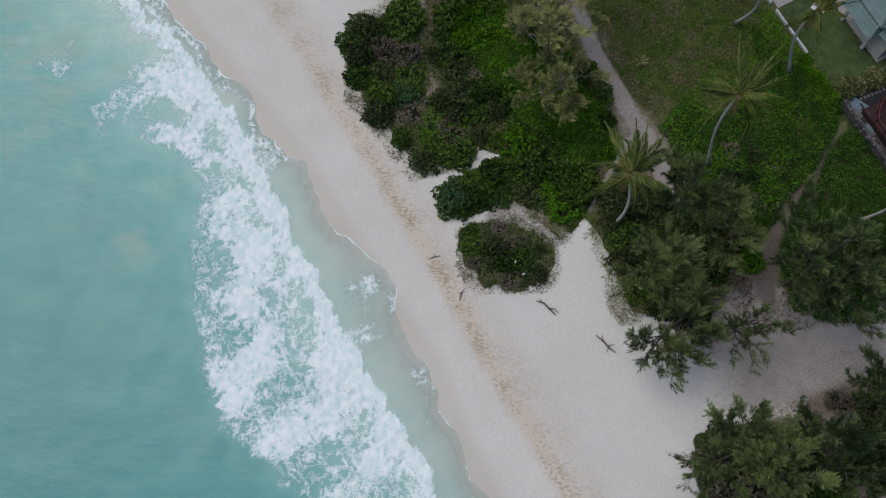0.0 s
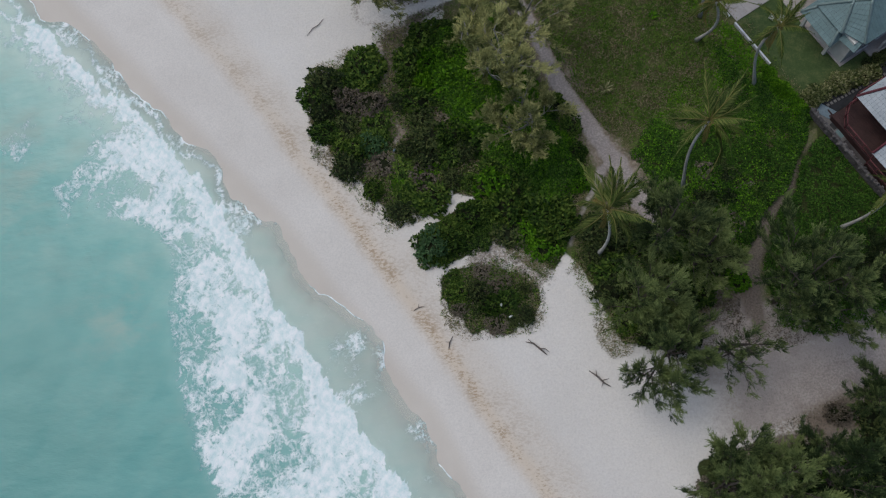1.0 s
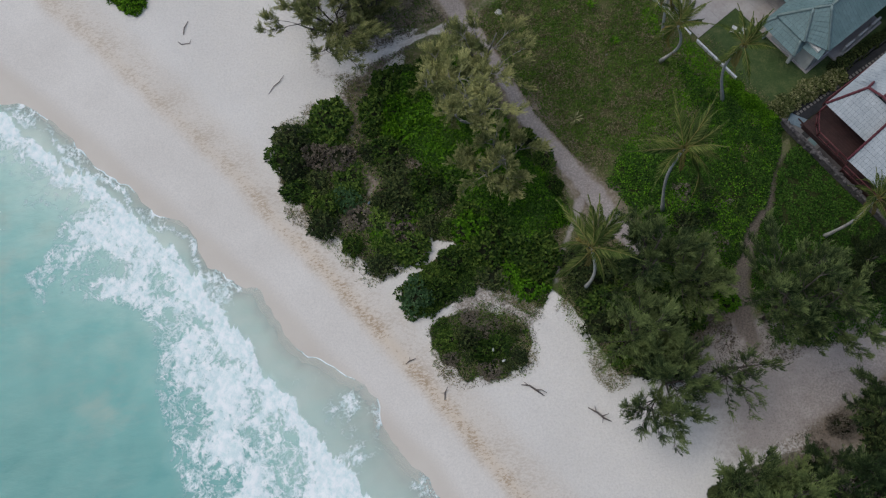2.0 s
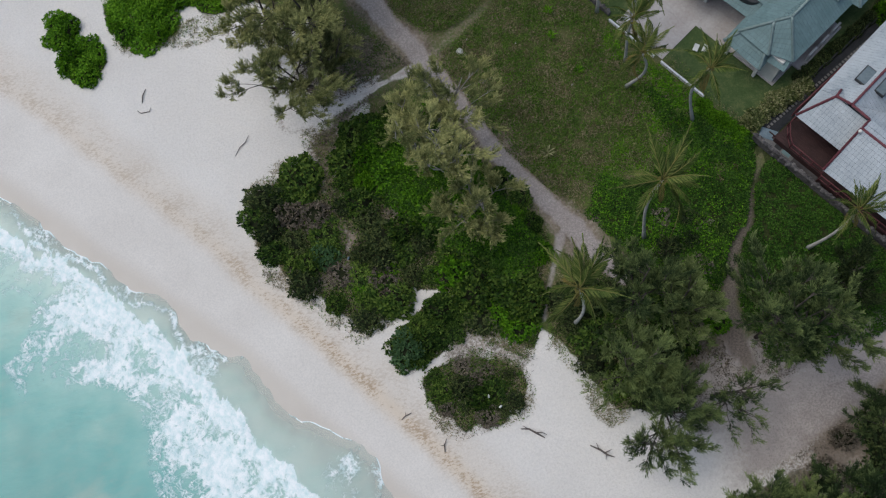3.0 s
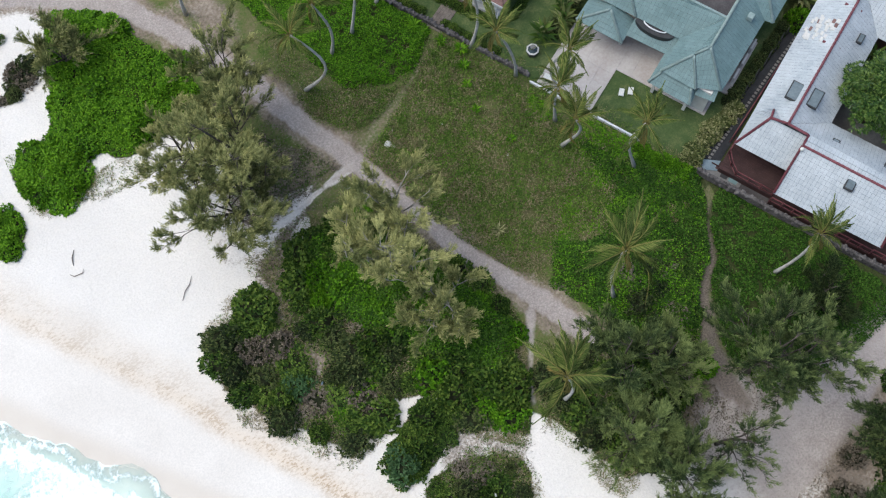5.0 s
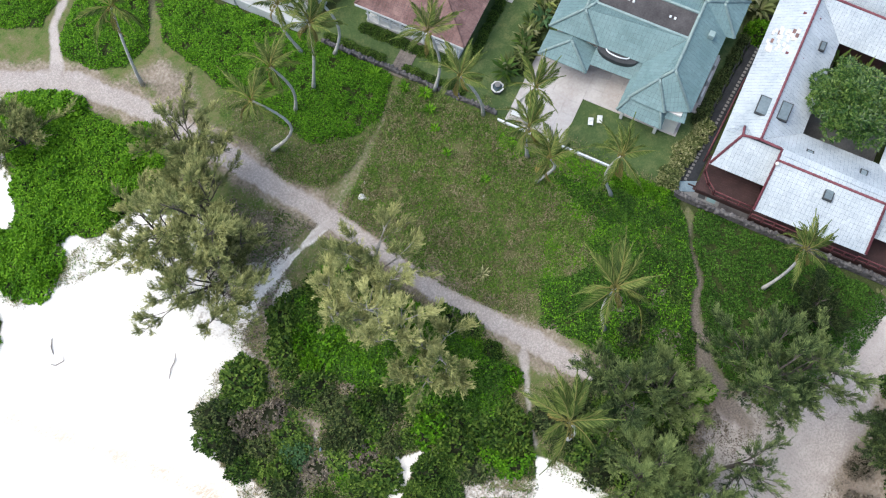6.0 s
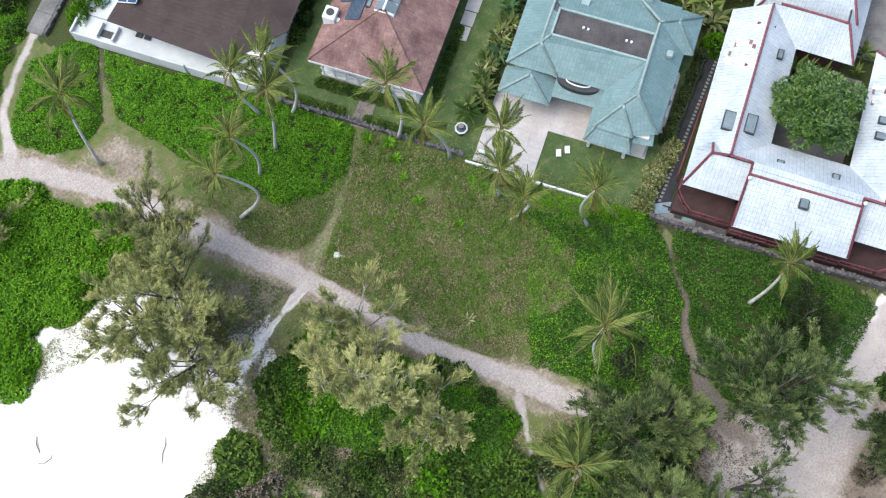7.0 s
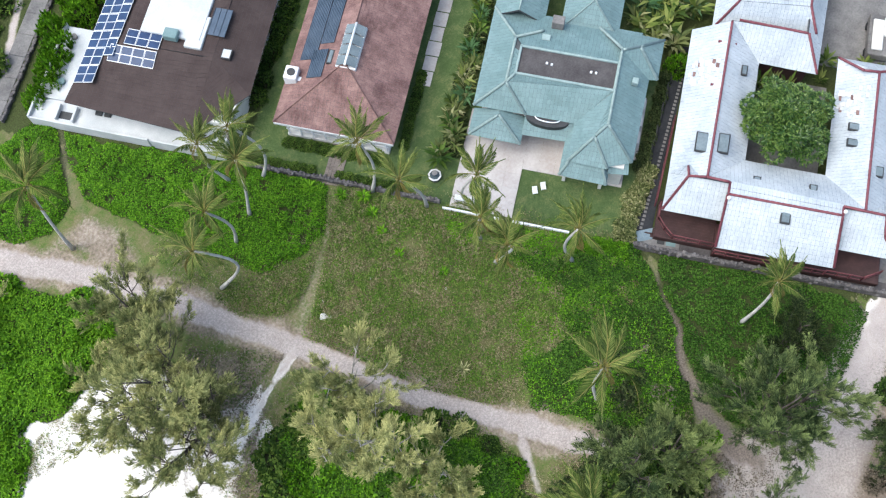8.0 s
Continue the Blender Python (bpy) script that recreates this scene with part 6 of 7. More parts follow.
G.add("trim", bm, ALU, vent)
for x0, x1, y0, y1, top in ((-30.2, -18.0, 55.6, 63.8, 3.5), (-22.0, -18.0, 52.0, 55.6, 3.4), (-30.2, -27.0, 64, 71, 3.4), (-24.6, -21, 63.8, 72, 3.4)):
    G.box("wall", x0, x1, y0, y1, 0, top, PLASTER, None, 0.02)
for x, y in ((-30.3, 54.2), (-26.9, 54.2), (-22.5, 51.6), (-19.5, 51.5)):
    G.box("column", x - 0.14, x + 0.14, y - 0.14, y + 0.14, 0, 2.7, PLASTER, None, 0.03)
for x in (-29, -26, -24.2):
    G.window(x, 55.57, 0.4, 1.5, 2.0, "front")
for y in (54, 56.2, 58.4):
    G.window(-17.97, y, 0.8, 1.3, 1.5, "right")
for y in (56.0, 57.6, 59.2):
    G.box("balustrade", -17.25, -17.05, y - 0.55, y + 0.55, 0.2, 1.3, PLASTER, None, 0.03)
G.box("terrace", -18.0, -16.9, 54.5, 60.2, 0, 0.22, PATIO_STONE, None, 0.03)
for x, y, w, d in ((-26.1, 61.6, 0.7, 0.55), (-18.4, 59.1, 0.5, 0.55)):
    G.box("roof_vent", x - w / 2, x + w / 2, y - d / 2, y + d / 2, 4.4, 4.9, CAP_GREEN, None, 0.04)
G.box("chimney", -25.9, -24.9, 62.9, 63.7, 3.6, 5.1, CONCRETE, None, 0.05, "pale metal chimney box")
for x, y in ((-25.6, 59.0), (-25.2, 58.95), (-22.0, 58.9), (-21.6, 58.9)):
    G.box("vent_cap", x - 0.09, x + 0.09, y - 0.09, y + 0.09, 5.18, 5.35, ALU, None, 0.02)

patio = Plot("patio", -26, 51, "pale pinkish stone patio in large slabs", "patio", kind="structure")
rr = random.Random(5)
slabs = [(x, y) for x in np.arange(-31.2, -26.0, 1.3) for y in np.arange(47.4, 55.6, 1.3)] + [(x, y) for x in np.arange(-26.0, -17.9, 1.3) for y in np.arange(51.85, 55.6, 1.25)]
for x, y in slabs:
    patio.box("slab", x, min(x + 1.295, -17.75), y, y + (1.294 if x < -26.05 else 1.244), 0, 0.075 + rr.random() * 0.006, PATIO_STONE, None, 0.01)
for x, y, a in ((-24.6, 50.1, 20), (-24.0, 50.6, 20)):
    L_ = Plot("sun_lounger", x, y, "low white canvas sun chair on the lawn", "lounger", "sun chairs on the lawn")
    L_.ob.matrix_basis = L_.ob.matrix_basis @ Matrix.Rotation(radians(a), 4, "Z") @ Matrix.Scale(0.68, 4)
    L_.box("seat", x - 0.32, x + 0.32, y - 0.42, y + 0.2, 0.24, 0.32, CUSHION, None, 0.03)
    bm = bmesh.new()
    box_into(bm, Vector((-0.32, 0.18, 0.3)), Vector((0.32, 0.55, 0.38)), 0.03)
    bmesh.ops.rotate(bm, verts=bm.verts, cent=(0, 0.2, 0.3), matrix=Matrix.Rotation(radians(35), 3, "X"))
    L_.add("backrest", bm, CUSHION)
    for dx in (-0.27, 0.27):
        for dy in (-0.36, 0.3):
            L_.box("leg", x + dx - 0.025, x + dx + 0.025, y + dy - 0.025, y + dy + 0.025, 0, 0.25, ALU, None, 0.005)
urn = Plot("garden_fountain", -32.9, 49.6, "pale grey stone garden fountain with an eight-sided basin", "fountain")
for name, pts, radii, m in (("basin", [(0, 0, 0), (0, 0, 0.5), (0, 0, 0.56)], [0.46, 0.52, 0.55], CONCRETE), ("rim", [(0, 0, 0.56), (0, 0, 0.62)], [0.57, 0.57], NEW_TILE), ("water", [(0, 0, 0.62), (0, 0, 0.632)], [0.43, 0.43], GLAZING)):
    bm = bmesh.new()
    tube(bm, pts, radii, 8)
    urn.add(name, bm, m)
bm = bmesh.new()
tube(bm, [(0, 0, 0.6), (0, 0, 0.9), (0, 0, 0.95), (0, 0, 1.05)], [0.1, 0.08, 0.2, 0.24], 12)
urn.add("bowl", bm, CONCRETE)

bench = Plot("garden_bench", -30.2, 48.1, "low white slatted garden bench on the patio", "bench")
for k in range(4):
    bench.box("slat", -30.9, -29.5, 47.88 + 0.12 * k, 47.98 + 0.12 * k, 0.42, 0.46, CUSHION, None, 0.008)
for x in (-30.8, -29.62):
    for y in (47.92, 48.24):
        bench.box("leg", x - 0.03, x + 0.03, y - 0.03, y + 0.03, 0.08, 0.42, CUSHION, None, 0.006)

# ---- the pink-roofed house ----
K = Plot("red_roofed_house", -41.5, 57, "house with a faded red tiled hip roof", "house")
K.hip(-46.6, -36.4, 50.5, 70, 3.0, 5.7, TILE_PINK, TILE_PINK, "y", True, True, 0.06)
K.box("wall", -45.9, -37.1, 51.6, 69, 0, 2.95, PLASTER, None, 0.02)
K.box("fascia", -46.55, -36.45, 50.45, 50.55, 2.72, 3.0, ALU, None, 0.02)
K.box("veranda", -45.9, -37.1, 50.9, 51.6, 0, 0.4, PLASTER, None, 0.02)
for i in range(9):
    x = -45.7 + 1.05 * i
    K.box("post", x - 0.06, x + 0.06, 50.9, 51.02, 0.4, 2.8, ALU, None, 0.01)
K.box("rail", -45.9, -37.1, 50.92, 51.0, 1.2, 1.3, ALU, None, 0.01)
for x in (-44.4, -42.2, -39.4):
    K.window(x, 51.57, 0.6, 1.5, 1.6, "front")
for y in (54, 58, 62):
    K.window(-37.07, y, 0.9, 1.4, 1.4, "right")


def roof_panel(P, name, x0, x1, y0, y1, zfun, mat, ribs=0, label=""):
    """A flat panel lying on a roof plane whose height zfun gives."""
    bm = bmesh.new()
    c = [P.v((x, y, zfun(x, y) + 0.12)) for x, y in ((x0, y0), (x1, y0), (x1, y1), (x0, y1))]
    f = bm.faces.new([bm.verts.new(p) for p in c])
    f.normal_update()
    bmesh.ops.solidify(bm, geom=[f], thickness=0.05)
    ob = P.add(name, bm, mat, None, label)
    if ribs:
        bm = bmesh.new()
        for i in range(ribs + 1):
            t = i / ribs
            a, b = c[0].lerp(c[1], t), c[3].lerp(c[2], t)
            tube(bm, [a + Vector((0, 0, 0.03)), b + Vector((0, 0, 0.03))], [0.022, 0.022], 4)
        P.add("rib", bm, mat, ob)
    return ob


def pink_z(x, y):
    return 3.0 + min((x + 46.6) if x < -41.5 else (-36.4 - x), y - 50.5) * 2.7 / 5.1


roof_panel(K, "pool_collector", -45.7, -44.3, 56.2, 63.5, pink_z, COLLECTOR, 9, "slate-blue ribbed pool collector")
roof_panel(K, "pool_collector", -44.2, -43.0, 57.6, 63.5, pink_z, COLLECTOR, 8, "slate-blue ribbed pool collector")
roof_panel(K, "pool_collector", -44.6, -43.3, 54.4, 57.0, pink_z, COLLECTOR, 8, "slate-blue ribbed pool collector")
roof_panel(K, "pool_collector", -42.7, -40.2, 62.4, 64.4, lambda x, y: 5.75, COLLECTOR, 12, "slate-blue ribbed pool collector")
sky_ = K.box("ridge_skylight", -42.2, -40.5, 55.2, 59.2, 5.1, 5.55, ALU, None, 0.04, "white framed ridge skylight")
for i in range(4):
    for sgn in (-1, 1):
        bm = bmesh.new()
        y = 55.28 + 0.98 * i
        x = -41.35
        vs = [bm.verts.new(K.v(p)) for p in ((x + sgn * 0.08, y, 6.0), (x + sgn * 0.08, y + 0.88, 6.0), (x + sgn * 0.82, y + 0.88, 5.6), (x + sgn * 0.82, y, 5.6))]
        bm.faces.new(vs)
        bm.normal_update()
        bmesh.ops.solidify(bm, geom=list(bm.faces), thickness=0.04)
        K.add("pane", bm, SKY_GLASS, sky_)
bm = bmesh.new()
tube(bm, [K.v((-41.35, 55.2, 6.0)), K.v((-41.35, 59.2, 6.0))], [0.1, 0.1], 6)
K.add("bar", bm, ALU, sky_)
K.skylight(-42.9, 56.2, 5.0, 0.45, 1.3, 0)
ac = K.box("air_conditioner", -46.5, -45.4, 54.0, 55.2, 3.1, 4.3, ALU, None, 0.06, "white boxed air conditioning unit")
bm = bmesh.new()
tube(bm, [K.v((-45.95, 54.6, 4.3)), K.v((-45.95, 54.6, 4.36))], [0.35, 0.35], 16)
K.add("fan_grille", bm, DARK_METAL, ac)
K.box("duct", -45.4, -44.9, 54.2, 54.6, 3.4, 3.8, ALU, None, 0.04)
walkway = Plot("brick_walk", -41.2, 49.2, "brown brick garden walk through the low wall", "walk", kind="structure")
for i in range(5):
    for j in range(14):
        x, y = -42.0 + 0.3 * i, 47.2 + 0.27 * j
        walkway.box("brick", x, x + 0.285, y, y + 0.255, 0, 0.07, BRICK_WALK, None, 0.01)
stones = Plot("stepping_path", -36.4, 63, "pale stepping stones beside the lawn", "path", kind="structure")
for i in range(7):
    stones.box("slab", -36.3 + 0.05 * (i % 2), -35.2 + 0.05 * (i % 3), 57.8 + 1.5 * i, 59.2 + 1.5 * i, 0, 0.06, PATIO_STONE, None, 0.03)

# ---- the brown-roofed house with white decks ----
B = Plot("brown_roofed_house", -57, 54, "house with a low dark brown roof and white flat decks", "house")
B.slope((-64.0, 48.6, 3.3), (-52.8, 47.95, 3.3), (-53.6, 54.4, 4.5), (-60.6, 54.4, 4.5), TILE_BROWN, lift=0.3, gap=0.004)
B.slope((-62.6, 66, 3.3), (-64.0, 48.6, 3.3), (-60.6, 54.4, 4.5), (-59.6, 66, 4.5), TILE_BROWN, lift=0.3, gap=0.004)
B.slope((-52.8, 47.95, 3.3), (-49.0, 52.4, 3.3), (-52.6, 54.6, 4.5), (-52.6, 54.6, 4.5), TILE_BROWN, lift=0.3, gap=0.004)
B.slope((-52.9, 47.95, 3.3), (-52.75, 47.95, 3.3), (-52.6, 54.6, 4.5), (-53.6, 54.4, 4.5), TILE_BROWN, lift=0.3, gap=0.004)
B.slope((-49.0, 52.3, 3.3), (-49.4, 68, 3.3), (-52.6, 68, 4.5), (-52.6, 54.6, 4.5), TILE_BROWN, lift=0.3, gap=0.004)
B.slope((-60.6, 54.4, 4.5), (-52.6, 54.5, 4.5), (-52.6, 68, 4.7), (-59.6, 68, 4.7), TILE_BROWN, lift=0.3, gap=0.004)
B.box("flat_roof", -59.2, -54.0, 55.6, 66, 4.4, 4.85, WHITE_DECK, None, 0.05, "white coated flat roof")
B.box("flat_roof", -55.2, -53.7, 54.9, 58, 4.4, 4.8, WHITE_DECK, None, 0.05, "white coated flat roof")
B.box("roof_hatch", -57.0, -55.8, 55.2, 56.1, 4.6, 5.3, TILE_GREEN, None, 0.06)
B.box("wall", -63.2, -49.9, 49.4, 66, 0, 3.2, PLASTER, None, 0.02)
B.box("deck", -67.6, -50.5, 47.55, 49.6, 0, 1.1, WHITE_DECK, None, 0.03, "white coated front deck")
B.box("deck", -67.4, -63.6, 49.6, 56.6, 0, 1.35, WHITE_DECK, None, 0.03, "white coated side deck")
for x0, x1, y0, y1, z0, z1 in ((-67.7, -57.0, 47.45, 47.62, 0, 1.36), (-56.7, -50.4, 47.45, 47.62, 0, 1.36), (-67.75, -67.55, 47.5, 49.6, 0, 1.5), (-67.5, -67.3, 49.6, 56.7, 1.0, 1.7), (-65.4, -65.2, 47.8, 49.2, 1.1, 1.55), (-63.9, -63.7, 47.8, 49.2, 1.1, 1.55)):
    B.box("parapet", x0, x1, y0, y1, z0, z1, WHITE_DECK, None, 0.02)
B.box("stairwell", -65.2, -63.9, 48.0, 48.7, 1.09, 1.12, DARK_METAL, None, 0.005)
for x in (-61.9, -61.1):
    B.box("deck_hatch", x - 0.3, x + 0.3, 48.9, 49.5, 1.1, 1.25, DARK_METAL, None, 0.02)
for x, y, r_ in ((-66.3, 55.6, 0.25), (-65.9, 51.2, 0.3)):
    bm = bmesh.new()
    tube(bm, [B.v((x, y, 1.35)), B.v((x, y, 1.65))], [r_, r_], 14)
    B.add("planter", bm, CONCRETE if r_ < 0.3 else TILE_GREEN)
def west_z(x, y):
    return 3.34 + (x + 63.9) * 0.37


def solar_panel(x, y, w, d, zfun):
    p = roof_panel(B, "solar_panel", x, x + w, y, y + d, lambda a, b: zfun(a, b) + 0.03, ALU)
    for i in range(2):
        bm = bmesh.new()
        y0, y1 = y + 0.05 + i * (d - 0.05) / 2, y + i * (d - 0.05) / 2 + (d - 0.05) / 2 - 0.02
        vs = [bm.verts.new(B.v((a, b, zfun(a, b) + 0.165))) for a, b in ((x + 0.04, y0), (x + w - 0.04, y0), (x + w - 0.04, y1), (x + 0.04, y1))]
        bm.faces.new(vs)
        bm.normal_update()
        bmesh.ops.solidify(bm, geom=list(bm.faces), thickness=0.01)
        B.add("cell", bm, SOLAR, p)


for col, (x, y0, n) in enumerate(((-63.75, 50.4, 5), (-62.75, 50.4, 5), (-61.75, 53.0, 4))):
    for i in range(n):
        solar_panel(x + 0.03 * i, y0 + 1.68 * i, 0.95, 1.62, west_z)
for i in range(4):
    solar_panel(-61.3 + 1.02 * i, 52.6, 0.97, 1.45, lambda x, y: 3.3 + (y - 49.1) * 0.226)
for i in range(3):
    solar_panel(-60.2 + 1.02 * i, 54.2, 0.97, 1.45, lambda x, y: 4.55)
roof_panel(B, "pool_collector", -53.6, -52.1, 56.4, 59.0, lambda x, y: 4.62, COLLECTOR, 3, "slate-blue ribbed pool collector")
B.skylight(-51.6, 55.1, 4.3, 0.85, 0.95, 0, WHITE_DECK)

# ---- hedges and garden plants ----
def clump_meshes(seed, mat, count, length, width, rise):
    """A tuft of long arching leaves."""
    r = np.random.default_rng(seed)
    a = r.random(count) * 2 * math.pi
    way = np.stack([np.cos(a), np.sin(a), rise * (0.4 + r.random(count))], -1)
    base = np.stack([0.12 * np.cos(a), 0.12 * np.sin(a), 0.1 + 0.75 * r.random(count)], -1)
    return leaf_mesh("leaves", base, way, np.broadcast_to([0, 0, 1.0], base.shape), length * (0.6 + 0.6 * r.random(count)), width, mat, 0.15)


GINGER = [clump_meshes(300 + i, m, 34, 0.95, 0.2, 0.8) for i, m in enumerate((LEAF_SHRUB, LEAF_CREAM, FROND, LEAF_GREY, LEAF_CREAM))]
LILY = clump_meshes(310, LEAF_BRIGHT, 44, 0.9, 0.16, 0.7)
CROTON = [shrub_meshes(320 + i, LEAF_CREAM, 0.3, 900, 1.0) for i in range(2)]
HEDGE = [shrub_meshes(330 + i, LEAF_SHRUB, 0.2, 1300, 0.9) for i in range(2)]
DARKHEDGE = [shrub_meshes(340 + i, LEAF_DARK, 0.2, 1300, 0.9) for i in range(2)]


def garden_plant(x, y, size, meshes, name, label, r, category="plant", tall=1.0, z=0.0):
    wx, wy = plot_xy(x, y)
    ob = thing(name, wx, wy, z, float(r.uniform(0, 360)), label, category, name + " row")
    ob.scale = (size, size, size * tall)
    for me, nm in zip(meshes if isinstance(meshes, tuple) else (meshes,), ("leaves", "stem_mound")):
        part(nm, me, None, ob)
    return ob


r8 = np.random.default_rng(8)
for i in range(26):
    y = 51.2 + 0.74 * i
    garden_plant(-32.4 + r8.normal(0, 0.25), y, r8.uniform(0.9, 1.4), GINGER[int(r8.integers(5))], "ginger_plant", "tall leafy ginger plant with arching leaves", r8)
    if i % 2:
        garden_plant(-32.2 + r8.normal(0, 0.2), y + 0.4, 0.8, DARKHEDGE[i % 4 // 2], "hedge_shrub", "dark green clipped hedge shrub", r8, "shrub")
for i in range(9):
    garden_plant(-16.95 + 0.12 * i + r8.normal(0, 0.12), 47.7 + 0.72 * i, r8.uniform(0.62, 0.85), CROTON[i % 2], "croton_shrub", "cream and green leafed croton shrub", r8, "shrub", 1.1)
for i in range(14):
    garden_plant(-16.5 + 0.07 * i, 53.9 + 0.75 * i, r8.uniform(0.45, 0.6), DARKHEDGE[i % 2], "hedge_shrub", "dark green clipped hedge shrub", r8, "shrub", 1.2)
for i in range(9):
    garden_plant(-49.6 + r8.normal(0, 0.15), 53.8 + 1.5 * i, r8.uniform(0.85, 1.1), HEDGE[i % 2], "hedge_shrub", "green hedge shrub between two houses", r8, "shrub", 1.4)
for i in range(13):
    garden_plant(-45.8 + 0.68 * i, 50.2, 0.5, HEDGE[i % 2], "hedge_shrub", "green clipped hedge shrub before the veranda", r8, "shrub")
for i in range(11):
    garden_plant(-36.1, 51.8 + 0.7 * i, 0.44, HEDGE[i % 2], "hedge_shrub", "green clipped hedge shrub beside the wall", r8, "shrub")
for i in range(16):
    x = -48.2 + 0.72 * i + (1.8 if i > 7 else 0)
    garden_plant(x, 48.15, 0.42, HEDGE[i % 2], "hedge_shrub", "low green hedge shrub inside the rock wall", r8, "shrub", 0.9)
for x, y, s in ((-67.2, 52.4, 1.4), (-67.0, 50.8, 1.2), (-67.4, 54.2, 1.5), (-67.9, 49.4, 1.1), (-68.4, 56.2, 1.4), (-67.0, 58.4, 1.2), (-68.0, 59.6, 1.4), (-66.0, 61.0, 1.6)):
    garden_plant(x, y, s, SHRUBS["bright"][int(r8.integers(3))], "garden_tree", "round leafy green garden tree beside white deck", r8, "tree", 3.0)
for i in range(18):
    garden_plant(-19.5 + r8.uniform(0, 6.4), 65.0 + r8.uniform(0, 5.5), r8.uniform(1.1, 1.9), GINGER[int(r8.integers(4))], "ginger_plant", "tall leafy ginger plant with arching leaves", r8)
garden_plant(-14.8, 63.6, 1.1, SHRUBS["bright"][0], "garden_shrub", "bright green rounded garden shrub", r8, "shrub", 2.2)
for x, y, s in ((-8.2, 62.6, 1.1), (-7.2, 63.0, 1.0), (-6.0, 62.6, 1.1), (-5.2, 62.0, 0.9), (-8.6, 60.8, 0.9), (-8.7, 58.8, 0.9)):
    garden_plant(x, y, s, GINGER[int(r8.integers(3))], "ginger_plant", "tall leafy ginger plant with arching leaves", r8, tall=2.2)
for x, y, s in ((-2.8, 66.6, 1.2), (0.4, 67.0, 0.9), (1.6, 66.6, 0.8), (-3.0, 64.8, 0.8)):
    garden_plant(x, y, s, GINGER[2], "fern_plant", "yellow-green fern clump by the drive", r8)
for x, y, s in ((-40.0, 46.4, 0.7), (-38.2, 46.6, 0.8), (-37.2, 45.4, 0.7), (-36.0, 44.0, 0.6), (-34.2, 42.4, 0.6), (-30.4, 41.6, 0.6), (-42.8, 46.4, 0.8), (-44.4, 42.5, 0.7), (-27.2, 34.2, 0.7)):
    garden_plant(x, y, s, GINGER[4] if y < 36 else LILY, "lily_plant", "spider lily clump with strap leaves in grass", r8)
for i in range(11):
    garden_plant(-20.8 + 0.42 * i, 46.2 + r8.normal(0, 0.35), r8.uniform(0.5, 0.85), SHRUBS["bright"][i % 3], "coastal_shrub", "bright green low spreading coastal shrub mound", r8, "shrub", 1.4)

# mango tree in the court
mx, my = plot_xy(-6.2, 58.2)
mango = thing("mango_tree", mx, my, 0, 0, "round dense dark green tree filling the court", "tree")
mango.scale = (1.1, 1.1, 1.05)
part("trunk", rod_mesh("trunk", [([(0, 0, 0), (0.1, 0, 1.5), (0, 0.1, 3.2)], [0.3, 0.24, 0.2])], BARK_DARK, 8), None, mango)
rm = np.random.default_rng(77)
limb_rods, P_, D_ = [], [], []
for i in range(30):
    u, a = math.sqrt((i + 0.5) / 30), i * 2.39996
    c = np.array([2.7 * u * math.cos(a), 2.7 * u * math.sin(a), 5.5 - 2.0 * u * u + rm.normal(0, 0.45)])
    limb_rods.append(([(0, 0, 2.6), tuple(c * np.array([0.55, 0.55, 0.8])), tuple(c)], [0.12, 0.07, 0.03]))
    p, d = dome_points(rm, 130, rm.uniform(0.65, 1.0), rm.uniform(0.6, 0.9), 0.36)
    P_.append(np.repeat(p + c, 4, 0))
    D_.append(np.repeat(d, 4, 0))
P_, D_ = np.concatenate(P_), np.concatenate(D_)
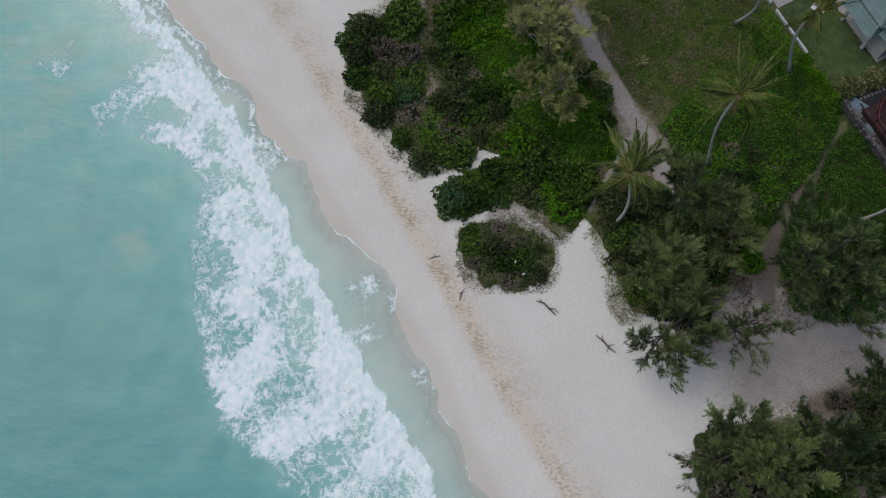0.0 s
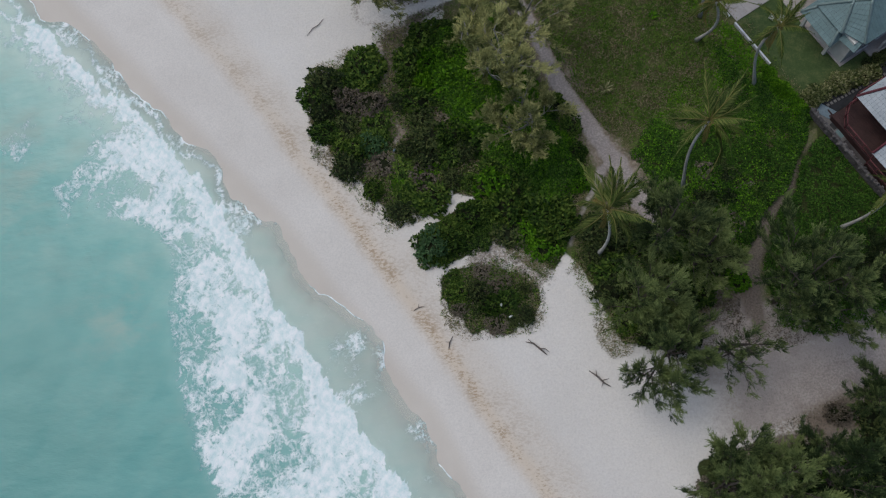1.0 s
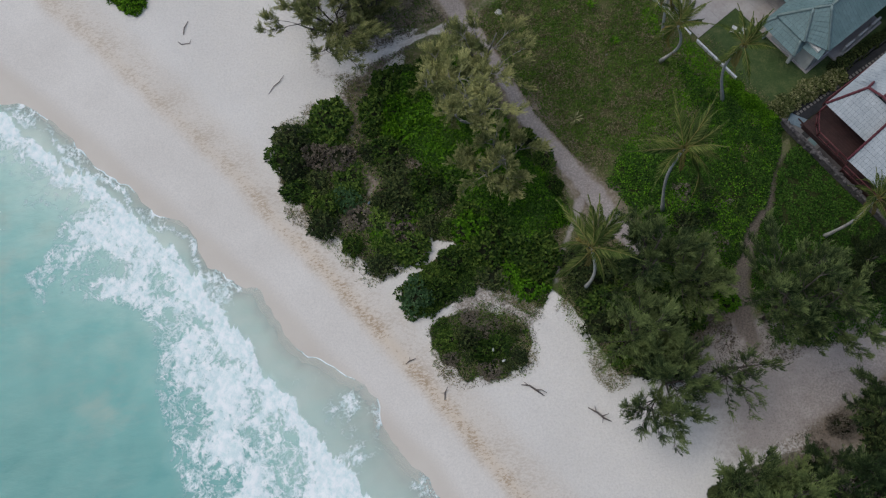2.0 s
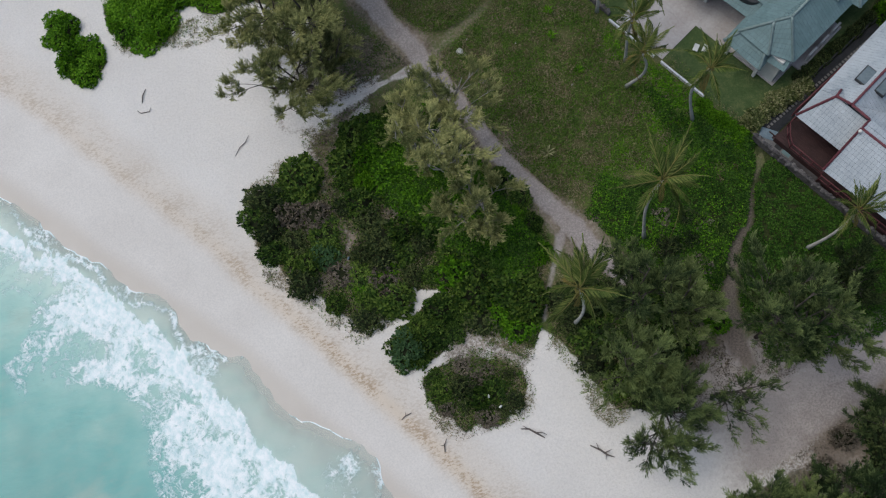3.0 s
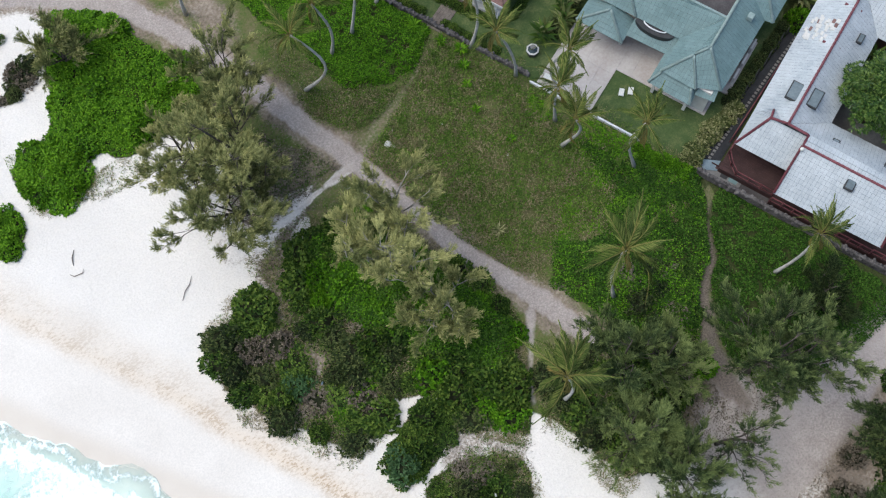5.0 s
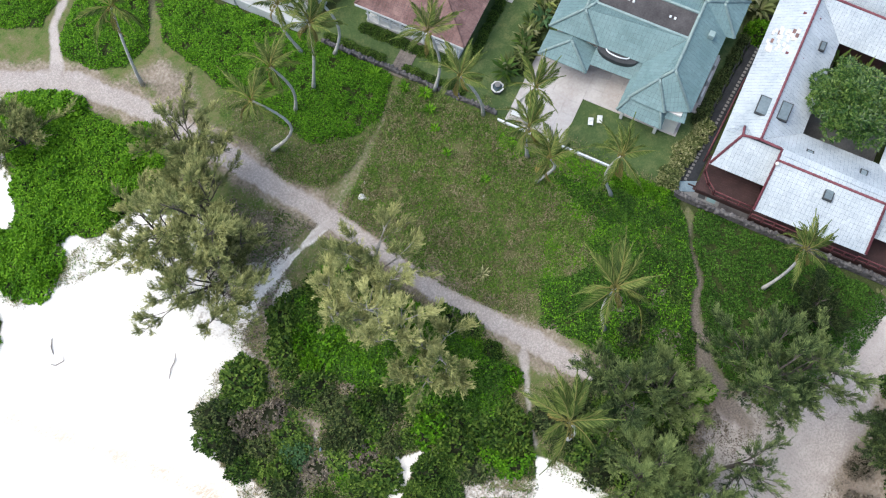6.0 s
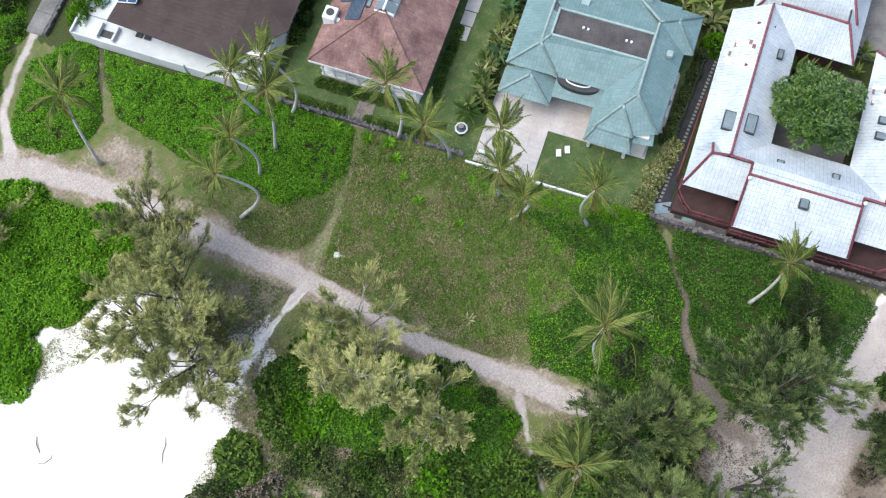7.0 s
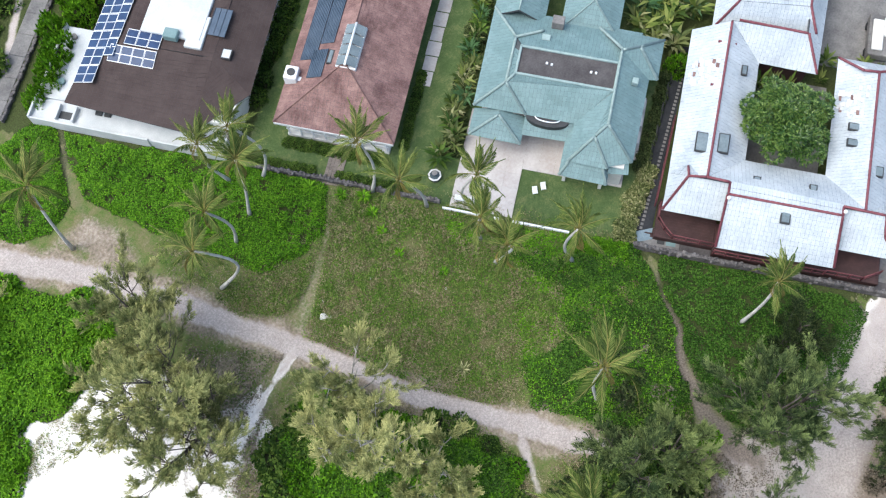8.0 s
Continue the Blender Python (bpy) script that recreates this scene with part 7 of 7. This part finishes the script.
way = unit(D_ * np.array([1, 1, 0.3]) + rm.normal(0, 0.7, P_.shape) * np.array([1, 1, 0.4]))
part("limbwork", rod_mesh("limbwork", limb_rods, BARK_DARK, 5), None, mango)
part("crown", leaf_mesh("crown", P_, way, np.array([0, 0, 1.0]) + rm.normal(0, 0.3, P_.shape), 0.2 + 0.18 * rm.random(len(P_)), 0.11, LEAF_MANGO), None, mango)

# scraps washed into the scrub
for x, y, a in ((7.0, 21.6, 20), (6.4, 22.6, 80), (-0.6, 36.4, 50)):
    bm = bmesh.new()
    tube(bm, [(-0.22, 0, 0.1), (-0.12, 0, 0.12), (0.12, 0, 0.12), (0.2, 0, 0.11), (0.28, 0, 0.11)], [0.05, 0.13, 0.13, 0.05, 0.03], 8)
    me = bpy.data.meshes.new("plastic_jug")
    bm.to_mesh(me)
    bm.free()
    me.materials.append(CUSHION if y < 30 else TARP)
    ob = new("plastic_jug", me)
    ob.matrix_basis = pose(x, y, 0.66, 0, 0, a) @ Matrix.Scale(0.6, 4)
    tagged(ob, "small white plastic jug caught in the shrubs" if y < 30 else "pale blue plastic jug caught in the shrubs", "litter", "washed-up plastic")

# pale stones lying in the grass
rs = random.Random(31)
for x, y, k in ((13.6, 51.3, 0.34), (12.9, 50.0, 0.22), (13.9, 50.9, 0.2), (14.6, 52.2, 0.14), (21.6, 45.4, 0.13), (18.4, 50.6, 0.12)):
    bm = bmesh.new()
    bmesh.ops.create_icosphere(bm, subdivisions=2, radius=1)
    for v in bm.verts:
        v.co *= 0.85 + 0.35 * noise.noise(v.co * 1.4 + Vector((x, y, 0)))
        v.co.z *= 0.55
    me = bpy.data.meshes.new("stone")
    bm.to_mesh(me)
    bm.free()
    me.materials.append(NEW_TILE)
    ob = new("stone", me)
    ob.matrix_basis = pose(x, y, float(land(np.array([x]), np.array([y]))[0]) + 0.2 * k, 0, 0, rs.uniform(0, 360)) @ Matrix.Scale(k, 4)
    tagged(ob, "pale weathered coral stone lying in short grass", "stone", "stones in the grass")
